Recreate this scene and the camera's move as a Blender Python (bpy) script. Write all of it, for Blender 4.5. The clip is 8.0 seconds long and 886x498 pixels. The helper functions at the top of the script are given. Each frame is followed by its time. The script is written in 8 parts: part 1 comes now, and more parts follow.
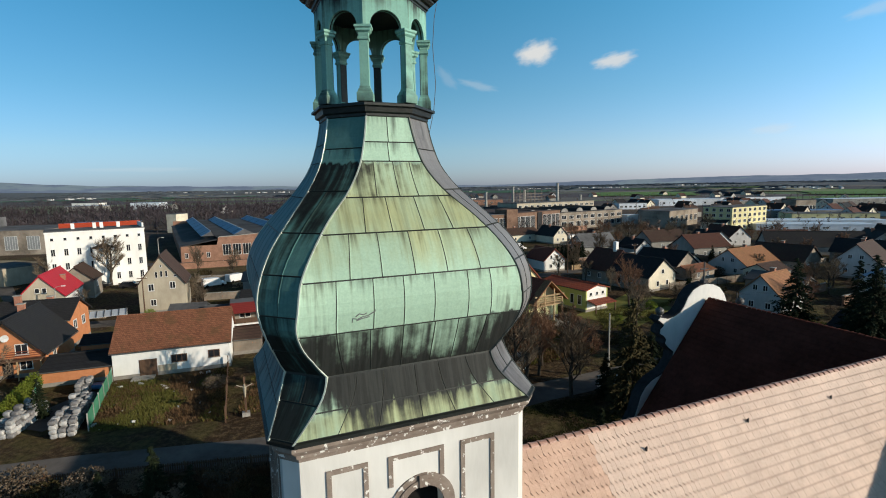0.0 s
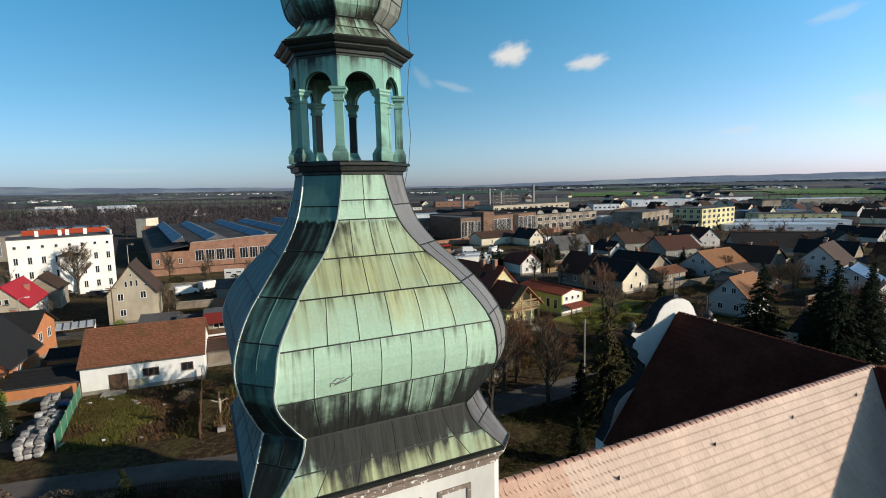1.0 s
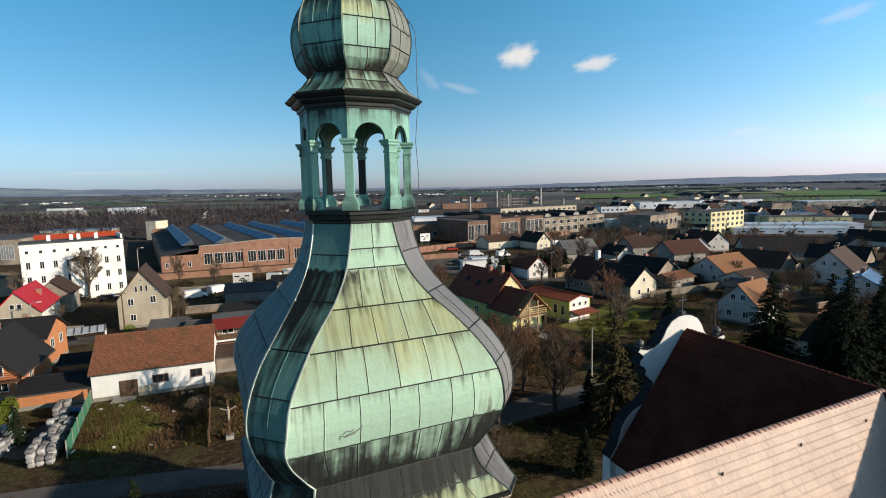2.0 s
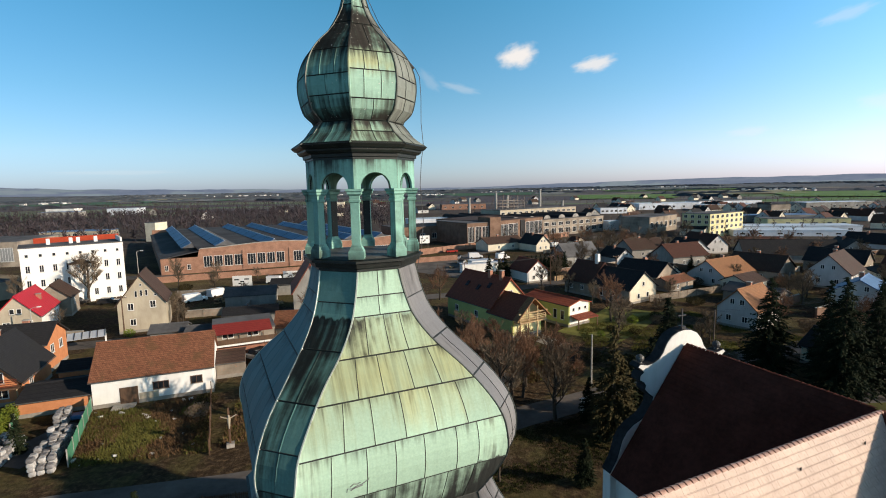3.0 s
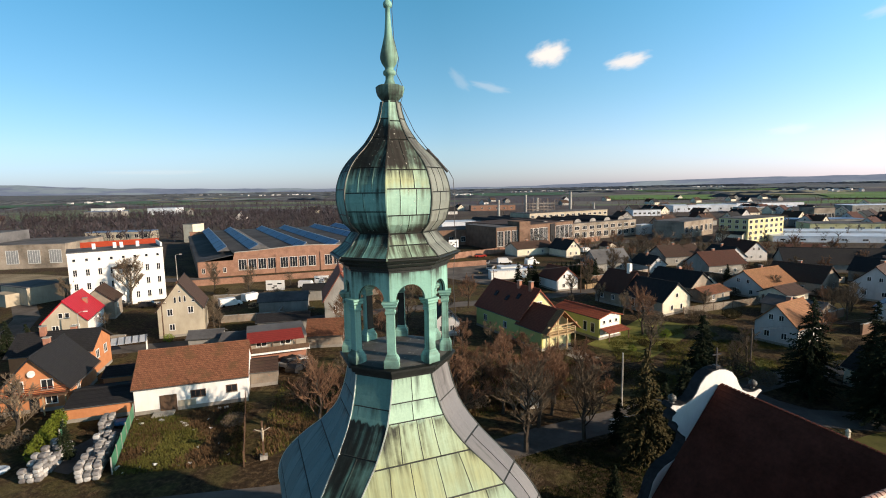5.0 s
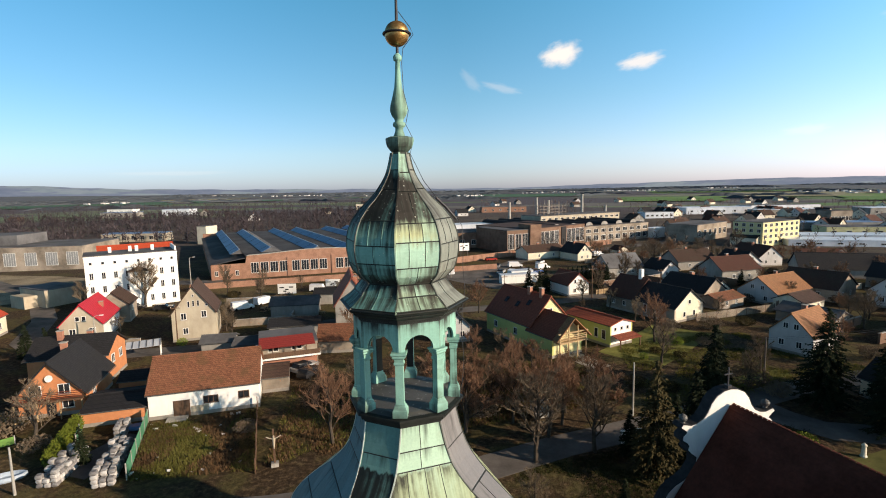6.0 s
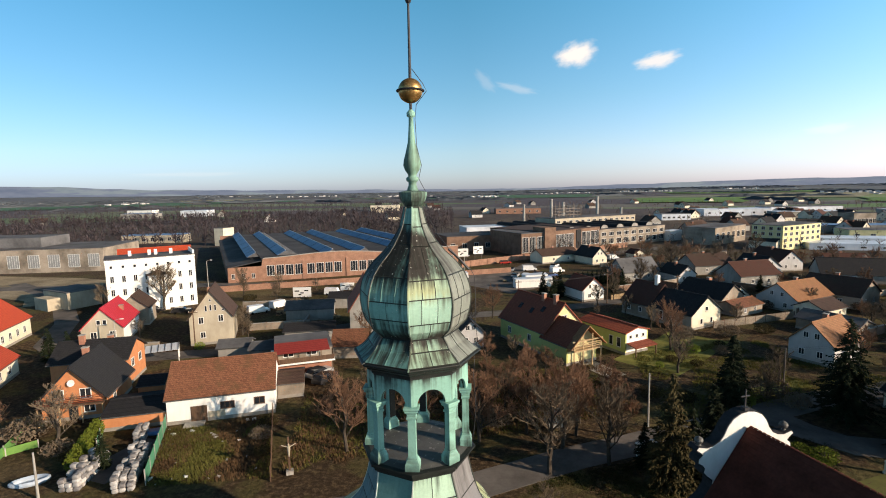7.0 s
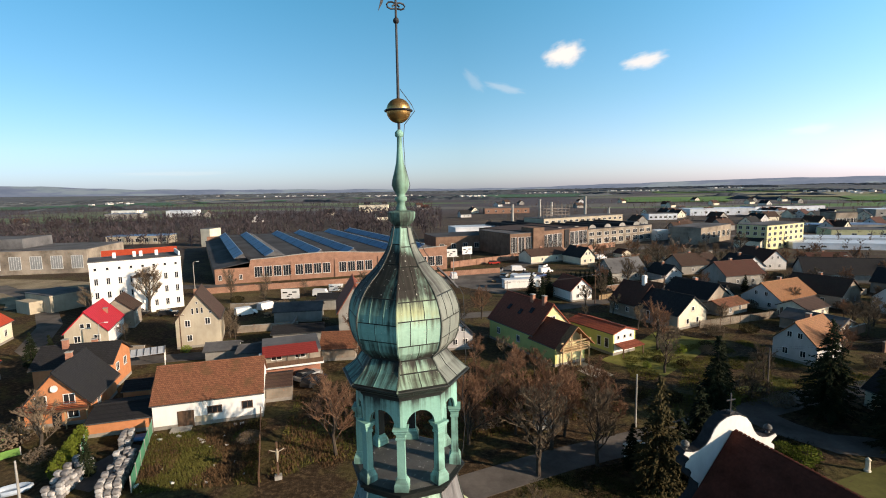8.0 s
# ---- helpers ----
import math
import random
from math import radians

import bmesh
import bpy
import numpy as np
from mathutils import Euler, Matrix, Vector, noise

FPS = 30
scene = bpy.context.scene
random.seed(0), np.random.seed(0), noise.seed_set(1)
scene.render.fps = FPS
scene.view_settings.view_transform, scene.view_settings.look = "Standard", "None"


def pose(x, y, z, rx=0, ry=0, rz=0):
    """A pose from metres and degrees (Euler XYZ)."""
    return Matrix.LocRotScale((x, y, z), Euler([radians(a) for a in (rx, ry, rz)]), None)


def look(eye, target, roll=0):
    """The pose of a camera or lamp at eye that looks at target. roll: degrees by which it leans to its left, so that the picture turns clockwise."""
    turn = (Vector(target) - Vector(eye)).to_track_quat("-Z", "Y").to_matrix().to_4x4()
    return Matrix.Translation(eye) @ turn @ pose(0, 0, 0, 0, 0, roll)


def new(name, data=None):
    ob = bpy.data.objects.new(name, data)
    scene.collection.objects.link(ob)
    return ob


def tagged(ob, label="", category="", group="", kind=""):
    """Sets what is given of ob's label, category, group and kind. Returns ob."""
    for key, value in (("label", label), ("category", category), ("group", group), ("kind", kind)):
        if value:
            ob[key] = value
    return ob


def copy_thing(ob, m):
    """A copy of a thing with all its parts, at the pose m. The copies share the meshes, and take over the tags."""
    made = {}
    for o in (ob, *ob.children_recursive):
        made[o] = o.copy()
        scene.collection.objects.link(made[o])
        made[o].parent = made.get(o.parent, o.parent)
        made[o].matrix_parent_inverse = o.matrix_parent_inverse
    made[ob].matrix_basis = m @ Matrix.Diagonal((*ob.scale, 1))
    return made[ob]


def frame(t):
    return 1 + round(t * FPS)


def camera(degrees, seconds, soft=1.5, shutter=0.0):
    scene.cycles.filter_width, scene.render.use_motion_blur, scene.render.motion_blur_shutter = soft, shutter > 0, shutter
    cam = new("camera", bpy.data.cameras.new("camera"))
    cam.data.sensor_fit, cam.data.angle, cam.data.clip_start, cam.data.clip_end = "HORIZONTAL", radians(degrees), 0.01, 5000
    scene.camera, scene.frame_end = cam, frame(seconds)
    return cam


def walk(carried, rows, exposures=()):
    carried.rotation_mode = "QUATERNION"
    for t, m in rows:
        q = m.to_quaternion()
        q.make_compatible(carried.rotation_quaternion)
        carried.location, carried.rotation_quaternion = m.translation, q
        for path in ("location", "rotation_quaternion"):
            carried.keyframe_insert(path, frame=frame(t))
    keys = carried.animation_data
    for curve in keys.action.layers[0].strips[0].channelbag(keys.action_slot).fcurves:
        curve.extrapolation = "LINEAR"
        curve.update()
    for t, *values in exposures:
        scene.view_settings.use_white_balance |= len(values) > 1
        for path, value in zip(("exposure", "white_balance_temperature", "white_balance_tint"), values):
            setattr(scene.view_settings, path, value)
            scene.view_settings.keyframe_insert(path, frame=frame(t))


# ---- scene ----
cam = camera(83.2, 8.0, 1.0)
PATH = [
    (0, (0.091, 0.09, 21.662), (0.097, 2.074, 21.413), -0.9),
    (0.5, (0.115, 0.069, 22.146), (0.178, 2.052, 21.892), -1.0),
    (1, (0.133, 0.033, 22.602), (0.23, 2.016, 22.354), -1.1),
    (1.5, (0.146, 0.023, 22.99), (0.254, 2.005, 22.744), -1.1),
    (2, (0.133, 0.025, 23.402), (0.202, 2.009, 23.16), -1.1),
    (3.5, (0.019, 0.019, 24.678), (0.098, 2.003, 24.436), -1.0),
    (4, (0.012, -0.005, 25.164), (0.116, 1.977, 24.916), -1.1),
    (4.5, (0.023, 0.015, 25.661), (0.148, 1.996, 25.417), -1.1),
    (5, (0.01, 0.022, 26.189), (-0.033, 2.007, 25.946), -1.0),
    (5.2, (0.004, 0.019, 26.375), (-0.114, 2.001, 26.132), -0.9),
    (6.5, (0.105, 0.027, 27.584), (0.035, 2.011, 27.347), -1.0),
    (7, (0.11, 0.048, 28.088), (-0.032, 2.029, 27.852), -1.0),
    (7.5, (0.107, 0.067, 28.4), (-0.054, 2.047, 28.165), -1.0),
    (8, (0.121, 0.081, 28.467), (0.023, 2.064, 28.228), -1.0),
]
walk(cam, [(t, look(eye, target, roll)) for t, eye, target, roll in PATH],
     [(0, -0.08, 6400, 8), (1, -0.01, 6500, 10), (2, 0.09, 6600, 11), (3.5, 0.27, 6900, 14), (4.5, 0.36, 7100, 15), (6.5, 0.42, 7250, 16), (8, 0.44, 7250, 16)])



# ---- light: low winter sun from the right, clear sky ----
SUN_AZ, SUN_EL = radians(-21), radians(17.6)
sun_way = Vector((math.cos(SUN_AZ) * math.cos(SUN_EL), math.sin(SUN_AZ) * math.cos(SUN_EL), math.sin(SUN_EL)))
sun = new("sun", bpy.data.lights.new("sun", "SUN"))
sun.data.energy, sun.data.angle, sun.data.color = 5.0, radians(0.53), (1.0, 0.85, 0.67)
sun.matrix_world = look(sun_way * 100, (0, 0, 0))
world = bpy.data.worlds.new("sky")
scene.world = world
world.use_nodes = True
sky = world.node_tree.nodes.new("ShaderNodeTexSky")
sky.sky_type, sky.sun_disc = "NISHITA", False
sky.sun_elevation, sky.sun_rotation = SUN_EL, radians(111)
sky.air_density, sky.dust_density, sky.ozone_density, sky.altitude = 1.0, 0.8, 3.0, 400
background = world.node_tree.nodes["Background"]
background.inputs["Strength"].default_value = 0.122
# the haze-pale horizon, deep blue above it, unseen zenith dimmed to weaken the fill
W = world.node_tree
where_up = W.nodes.new("ShaderNodeSeparateXYZ")
W.links.new(W.nodes.new("ShaderNodeTexCoord").outputs["Generated"], where_up.inputs[0])
hue = W.nodes.new("ShaderNodeValToRGB")
hue_stops = ((0.0, (0.81, 0.835, 1.36)), (0.035, (0.85, 0.885, 1.27)), (0.07, (0.90, 0.94, 1.17)), (0.17, (0.72, 0.99, 1.10)), (0.34, (0.49, 1.09, 1.17)), (0.55, (0.27, 0.25, 0.24)), (1.0, (0.23, 0.21, 0.20)))
while len(hue.color_ramp.elements) < len(hue_stops):
    hue.color_ramp.elements.new(0.5)
for k, (p, c) in enumerate(hue_stops):
    hue.color_ramp.elements[k].position, hue.color_ramp.elements[k].color = p, (*c, 1)
W.links.new(where_up.outputs["Z"], hue.inputs["Fac"])
tint = W.nodes.new("ShaderNodeMix")
tint.data_type, tint.blend_type = "RGBA", "MULTIPLY"
tint.inputs[0].default_value = 1.0
W.links.new(sky.outputs["Color"], tint.inputs[6])
W.links.new(hue.outputs["Color"], tint.inputs[7])
# paler and warmer towards the sun
sunward = W.nodes.new("ShaderNodeVectorMath")
sunward.operation = "DOT_PRODUCT"
sunward.inputs[1].default_value = (math.cos(SUN_AZ), math.sin(SUN_AZ), 0)
W.links.new(where_up.inputs[0].links[0].from_socket, sunward.inputs[0])
side = W.nodes.new("ShaderNodeMapRange")
side.inputs["From Min"].default_value, side.inputs["From Max"].default_value = -1, 1
W.links.new(sunward.outputs["Value"], side.inputs["Value"])
glow = W.nodes.new("ShaderNodeValToRGB")
glow_stops = ((0.0, (0.76, 0.92, 0.94)), (0.32, (0.98, 1.10, 1.04)), (0.52, (1.52, 1.54, 1.46)), (0.68, (1.88, 1.78, 1.74)), (1.0, (1.7, 1.6, 1.5)))
while len(glow.color_ramp.elements) < len(glow_stops):
    glow.color_ramp.elements.new(0.5)
for k, (p, c) in enumerate(glow_stops):
    glow.color_ramp.elements[k].position, glow.color_ramp.elements[k].color = p, (*c, 1)
W.links.new(side.outputs["Result"], glow.inputs["Fac"])
toned = W.nodes.new("ShaderNodeMix")
toned.data_type, toned.blend_type = "RGBA", "MULTIPLY"
toned.inputs[0].default_value = 1.0
W.links.new(tint.outputs[2], toned.inputs[6])
W.links.new(glow.outputs["Color"], toned.inputs[7])
W.links.new(toned.outputs[2], background.inputs["Color"])


# ---- materials ----
def nodes_of(name):
    m = bpy.data.materials.new(name)
    m.use_nodes = True
    return m, m.node_tree.nodes, m.node_tree.links, m.node_tree.nodes["Principled BSDF"]


def noise_at(N, L, coord, scale, detail=4, rough=0.6, stretch=None):
    n = N.new("ShaderNodeTexNoise")
    n.inputs["Scale"].default_value, n.inputs["Detail"].default_value, n.inputs["Roughness"].default_value = scale, detail, rough
    if stretch:
        mp = N.new("ShaderNodeMapping")
        mp.inputs["Scale"].default_value = stretch
        L.new(coord, mp.inputs["Vector"])
        coord = mp.outputs["Vector"]
    L.new(coord, n.inputs["Vector"])
    return n.outputs["Fac"]


def ramp_of(N, L, fac, stops):
    r = N.new("ShaderNodeValToRGB")
    e = r.color_ramp.elements
    while len(e) < len(stops):
        e.new(0.5)
    for k, (p, c) in enumerate(stops):
        e[k].position, e[k].color = p, (*c, 1) if len(c) == 3 else c
    L.new(fac, r.inputs["Fac"])
    return r.outputs["Color"]


def mixed(N, L, fac, a, b, kind="MIX"):
    m = N.new("ShaderNodeMix")
    m.data_type, m.blend_type = "RGBA", kind
    for k, v in ((0, fac), (6, a), (7, b)):
        if isinstance(v, (int, float)):
            m.inputs[k].default_value = v
        elif isinstance(v, tuple):
            m.inputs[k].default_value = (*v, 1)
        else:
            L.new(v, m.inputs[k])
    return m.outputs[2]


def arith(N, L, op, a, b=0.0):
    m = N.new("ShaderNodeMath")
    m.operation, m.use_clamp = op, op in ("MULTIPLY", "ADD", "SUBTRACT")
    for k, v in ((0, a), (1, b)):
        if isinstance(v, (int, float)):
            m.inputs[k].default_value = v
        else:
            L.new(v, m.inputs[k])
    return m.outputs[0]


def span(N, L, value, lo, hi):
    """0 below lo, 1 above hi, smooth."""
    m = N.new("ShaderNodeMapRange")
    m.interpolation_type = "SMOOTHSTEP"
    m.inputs["From Min"].default_value, m.inputs["From Max"].default_value = lo, hi
    L.new(value, m.inputs["Value"])
    return m.outputs["Result"]


def relief(N, L, bsdf, height, strength, distance=0.01):
    b = N.new("ShaderNodeBump")
    b.inputs["Strength"].default_value, b.inputs["Distance"].default_value = strength, distance
    L.new(height, b.inputs["Height"])
    L.new(b.outputs["Normal"], bsdf.inputs["Normal"])


def surface(name, dark, light, scale=2.0, rough=0.8, metal=0.0, bump=0.3, big=0.25, stretch=None, vary=0.0, specks=None, speck_at=0.62):
    """Two scales of colour variation, grain relief; vary: tone by object."""
    m, N, L, B = nodes_of(name)
    co = N.new("ShaderNodeTexCoord").outputs["Object"]
    fine, wide = noise_at(N, L, co, scale, 6, 0.7, stretch), noise_at(N, L, co, scale * 0.17, 3, 0.5)
    col = ramp_of(N, L, fine, ((0.3, dark), (0.7, light)))
    col = mixed(N, L, big, col, ramp_of(N, L, wide, ((0.35, tuple(c * 0.45 for c in dark)), (0.65, tuple(min(1, c * 1.25) for c in light)))))
    if specks:
        col = mixed(N, L, span(N, L, noise_at(N, L, co, scale * 2.7, 3), speck_at, speck_at + 0.06), col, specks)
    if vary:
        tone = arith(N, L, "ADD", arith(N, L, "MULTIPLY", N.new("ShaderNodeObjectInfo").outputs["Random"], vary), 1 - vary)
        col = mixed(N, L, 1.0, col, tone, "MULTIPLY")
    L.new(col, B.inputs["Base Color"])
    B.inputs["Roughness"].default_value, B.inputs["Metallic"].default_value = rough, metal
    B.inputs["Specular IOR Level"].default_value = 0.12 if rough >= 0.85 else 0.45
    relief(N, L, B, fine, bump, 0.02)
    return m


def calc(N, L, op, a, b=0.0):
    m = N.new("ShaderNodeMath")
    m.operation = op
    for k, v in ((0, a), (1, b)):
        if isinstance(v, (int, float)):
            m.inputs[k].default_value = v
        else:
            L.new(v, m.inputs[k])
    return m.outputs[0]


def about(N, L, share, value, swing):
    """A share raised and lowered by a noise round its middle."""
    return calc(N, L, "ADD", share, calc(N, L, "MULTIPLY", calc(N, L, "SUBTRACT", value, 0.5), swing))


def copper(name, green, olive, dark, bands, seams=(), rough=0.55, drops=0.0):
    """Weathered sheet copper: verdigris with olive and black runs. bands: (z, olive share, black share) up the tower; seams: heights from which dirt runs down."""
    m, N, L, B = nodes_of(name)
    co = N.new("ShaderNodeTexCoord").outputs["Object"]
    sep = N.new("ShaderNodeSeparateXYZ")
    L.new(co, sep.inputs[0])
    z = sep.outputs["Z"]
    run = noise_at(N, L, co, 6.5, 3, 0.6, (1, 0.06, 0.06))
    thin = noise_at(N, L, co, 17.0, 3, 0.6, (1, 0.05, 0.05))
    blot = noise_at(N, L, co, 1.1, 6, 0.62, (1, 0.6, 0.75))
    fine = noise_at(N, L, co, 26, 5, 0.7)
    ragged = calc(N, L, "ADD", z, calc(N, L, "MULTIPLY", calc(N, L, "SUBTRACT", run, 0.5), 0.30))
    z0, z1 = bands[0][0], bands[-1][0]

    def up_the_tower(value, stops):
        height = N.new("ShaderNodeMapRange")
        height.inputs["From Min"].default_value, height.inputs["From Max"].default_value = z0, z1
        L.new(value, height.inputs["Value"])
        return ramp_of(N, L, height.outputs["Result"], [((b[0] - z0) / (z1 - z0), (b[1], b[2], 0)) for b in stops])
    sh = N.new("ShaderNodeSeparateColor")
    L.new(up_the_tower(ragged, bands), sh.inputs[0])
    by_sheet = N.new("ShaderNodeObjectInfo").outputs["Random"]
    streak = calc(N, L, "ADD", calc(N, L, "MULTIPLY", run, 0.75), calc(N, L, "MULTIPLY", thin, 0.25))
    col = ramp_of(N, L, fine, ((0.25, tuple(c * 0.84 for c in green)), (0.75, tuple(min(1, c * 1.08) for c in green))))
    pale = tuple(min(1, c * 1.18 + 0.03) for c in green)
    col = mixed(N, L, span(N, L, blot, 0.50, 0.72), col, pale)
    col = mixed(N, L, arith(N, L, "MULTIPLY", span(N, L, thin, 0.52, 0.75), 0.20), col, tuple(c * 0.5 + 0.02 for c in olive))
    a = span(N, L, about(N, L, about(N, L, about(N, L, sh.outputs[0], streak, 0.9), blot, 1.3), by_sheet, 0.3), 0.10, 1.15)
    col = mixed(N, L, a, col, mixed(N, L, span(N, L, thin, 0.35, 0.65), olive, tuple(c * 0.7 for c in olive)))
    if seams:
        stops = []
        for t in seams:
            stops += [(t - 0.34, 0, 0), (t - 0.01, 1, 0), (t + 0.06, 0, 0)]
        dirt = N.new("ShaderNodeSeparateColor")
        L.new(up_the_tower(z, stops), dirt.inputs[0])
        d = span(N, L, about(N, L, calc(N, L, "MULTIPLY", dirt.outputs[0], 0.6), streak, 2.3), 0.34, 0.98)
        col = mixed(N, L, arith(N, L, "MULTIPLY", d, 0.72), col, tuple(c * 1.5 for c in dark))
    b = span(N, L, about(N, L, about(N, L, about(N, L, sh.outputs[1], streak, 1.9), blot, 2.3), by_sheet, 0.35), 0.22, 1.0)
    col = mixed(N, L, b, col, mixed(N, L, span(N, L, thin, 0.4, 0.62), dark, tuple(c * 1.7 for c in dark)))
    if drops:
        col = mixed(N, L, arith(N, L, "MULTIPLY", span(N, L, noise_at(N, L, co, 20, 2), 0.70, 0.73), drops), col, (0.66, 0.66, 0.60))
    tone = arith(N, L, "ADD", arith(N, L, "MULTIPLY", N.new("ShaderNodeObjectInfo").outputs["Random"], 0.20), 0.82)
    col = mixed(N, L, 1.0, col, tone, "MULTIPLY")
    L.new(col, B.inputs["Base Color"])
    B.inputs["Roughness"].default_value, B.inputs["Specular IOR Level"].default_value = rough + 0.1, 0.22
    dent = arith(N, L, "ADD", arith(N, L, "MULTIPLY", noise_at(N, L, co, 3.5, 2), 0.8), arith(N, L, "MULTIPLY", fine, 0.12))
    relief(N, L, B, dent, 0.35, 0.05)
    return m


def tiled(name, dark, light, moss, course=0.3, across=0.2, rough=0.75, share=0.3):
    """Roof tiles too far off to be told apart: courses and joints as relief in the local x and slope."""
    m, N, L, B = nodes_of(name)
    co = N.new("ShaderNodeTexCoord").outputs["Object"]
    brick = N.new("ShaderNodeTexBrick")
    sep, com = N.new("ShaderNodeSeparateXYZ"), N.new("ShaderNodeCombineXYZ")
    L.new(co, sep.inputs[0])
    L.new(arith_free(N, L, "ADD", sep.outputs["X"], sep.outputs["Y"]), com.inputs["X"])
    L.new(sep.outputs["Z"], com.inputs["Y"])
    L.new(com.outputs[0], brick.inputs["Vector"])
    brick.inputs["Scale"].default_value = 1.0
    brick.inputs["Brick Width"].default_value, brick.inputs["Row Height"].default_value = across, course * 0.6
    brick.inputs["Mortar Size"].default_value = 0.018
    brick.inputs["Color1"].default_value, brick.inputs["Color2"].default_value = (*dark, 1), (*light, 1)
    brick.inputs["Mortar"].default_value = (*[c * 0.35 for c in dark], 1)
    fine, wide = noise_at(N, L, co, 5, 5, 0.7), noise_at(N, L, co, 0.6, 4, 0.6)
    col = mixed(N, L, 0.5, brick.outputs["Color"], ramp_of(N, L, fine, ((0.3, dark), (0.7, light))))
    col = mixed(N, L, arith(N, L, "MULTIPLY", span(N, L, wide, 0.48, 0.68), share), col, moss)
    tone = arith(N, L, "ADD", arith(N, L, "MULTIPLY", N.new("ShaderNodeObjectInfo").outputs["Random"], 0.2), 0.85)
    L.new(mixed(N, L, 1.0, col, tone, "MULTIPLY"), B.inputs["Base Color"])
    B.inputs["Roughness"].default_value = rough
    B.inputs["Specular IOR Level"].default_value = 0.2
    relief(N, L, B, brick.outputs["Fac"], -0.5, 0.03)
    return m


def arith_free(N, L, op, a, b):
    m = N.new("ShaderNodeMath")
    m.operation = op
    L.new(a, m.inputs[0])
    L.new(b, m.inputs[1])
    return m.outputs[0]


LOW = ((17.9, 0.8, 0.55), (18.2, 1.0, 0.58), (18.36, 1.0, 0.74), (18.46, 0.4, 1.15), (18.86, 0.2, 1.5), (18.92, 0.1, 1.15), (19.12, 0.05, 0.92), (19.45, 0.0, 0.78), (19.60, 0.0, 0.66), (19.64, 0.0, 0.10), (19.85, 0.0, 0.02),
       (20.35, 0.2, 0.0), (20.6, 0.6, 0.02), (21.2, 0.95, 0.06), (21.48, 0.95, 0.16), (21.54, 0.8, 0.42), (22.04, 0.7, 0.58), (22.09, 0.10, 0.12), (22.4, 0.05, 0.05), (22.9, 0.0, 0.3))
LOW_SEAMS = (19.61, 20.36, 20.98, 21.50, 22.08, 22.40, 22.84)
HIGH = ((24.9, 0.35, 0.45), (25.25, 0.5, 0.58), (25.4, 0.2, 0.9), (25.6, 0.1, 0.42), (26.0, 0.1, 0.14), (26.3, 0.8, 0.2), (26.5, 0.6, 0.55), (26.62, 0.35, 1.0), (27.2, 0.2, 1.0), (27.4, 0.1, 0.35), (27.9, 0.1, 0.2))
HIGH_SEAMS = (25.2, 25.39, 25.73, 26.18, 26.5, 27.05, 27.4)
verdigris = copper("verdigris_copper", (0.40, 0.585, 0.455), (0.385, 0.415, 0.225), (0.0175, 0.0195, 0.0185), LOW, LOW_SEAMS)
# darker copies for the left faces: shade and sky tint in the colour
verdigris_teal_shade = copper("shaded_teal_verdigris", (0.115, 0.26, 0.235), (0.06, 0.10, 0.07), (0.010, 0.013, 0.012), [(z, o * 0.6, min(1, b * 0.6 + (0.66 if z < 22.06 else 0.0))) for z, o, b in LOW], (18.87, 19.35, 19.9, 20.45, 21.0, 21.6, 22.3))
verdigris_blue_shade = copper("shaded_blue_verdigris", (0.115, 0.225, 0.245), (0.08, 0.13, 0.12), (0.020, 0.026, 0.03), [(z, o * 0.3, b * 0.4) for z, o, b in LOW], LOW_SEAMS)
verdigris_high = copper("verdigris_upper", (0.35, 0.57, 0.46), (0.40, 0.41, 0.21), (0.026, 0.024, 0.021), HIGH, HIGH_SEAMS, drops=0.8)
# darker copy for the upper dome's faces turned from the sun
verdigris_high_shade = copper("shaded_teal_verdigris_upper", (0.19, 0.44, 0.385), (0.17, 0.26, 0.18), (0.014, 0.016, 0.014), [(z, o * 0.8, min(1, b + 0.14)) for z, o, b in HIGH], HIGH_SEAMS, drops=0.6)
verdigris_plain = copper("verdigris_plain", (0.25, 0.50, 0.42), (0.22, 0.28, 0.16), (0.022, 0.026, 0.024), ((22.5, 0.1, 0.45), (23.1, 0.05, 0.55), (23.3, 0.1, 0.36), (23.9, 0.1, 0.30), (24.15, 0.1, 0.5), (24.4, 0.1, 0.30), (24.68, 0.2, 0.5), (24.76, 0.1, 0.85), (25.0, 0.1, 0.7), (25.1, 0.2, 0.5), (27.7, 0.4, 0.75), (28.06, 0.5, 0.62), (28.4, 0.6, 0.36), (29, 0.4, 0.34), (30, 0.3, 0.3)))
copper_grey = copper("grey_weathered_copper", (0.185, 0.187, 0.198), (0.23, 0.225, 0.21), (0.060, 0.058, 0.062), [(z, 0.4, 0.25 + b * 0.3) for z, o, b in LOW], rough=0.42)
copper_grey_high = copper("grey_weathered_upper", (0.22, 0.25, 0.225), (0.24, 0.235, 0.20), (0.045, 0.044, 0.042), [(z, 0.4, b * 0.7) for z, o, b in HIGH], HIGH_SEAMS)
# dark copper; also paints shade on the cornice and inside the lantern
copper_dark = surface("dark_and_shade_copper", (0.006, 0.008, 0.008), (0.026, 0.031, 0.028), 6, 0.5, 0.2, 0.4, vary=0.15, specks=(0.11, 0.125, 0.11), speck_at=0.68)
seam_dark = surface("seam_dark", (0.014, 0.017, 0.015), (0.045, 0.052, 0.042), 9, 0.7, 0, 0.2)
lead_sheet = surface("dark_lead", (0.05, 0.05, 0.05), (0.12, 0.12, 0.115), 3, 0.6, 0.2, 0.4, specks=(0.22, 0.22, 0.21))
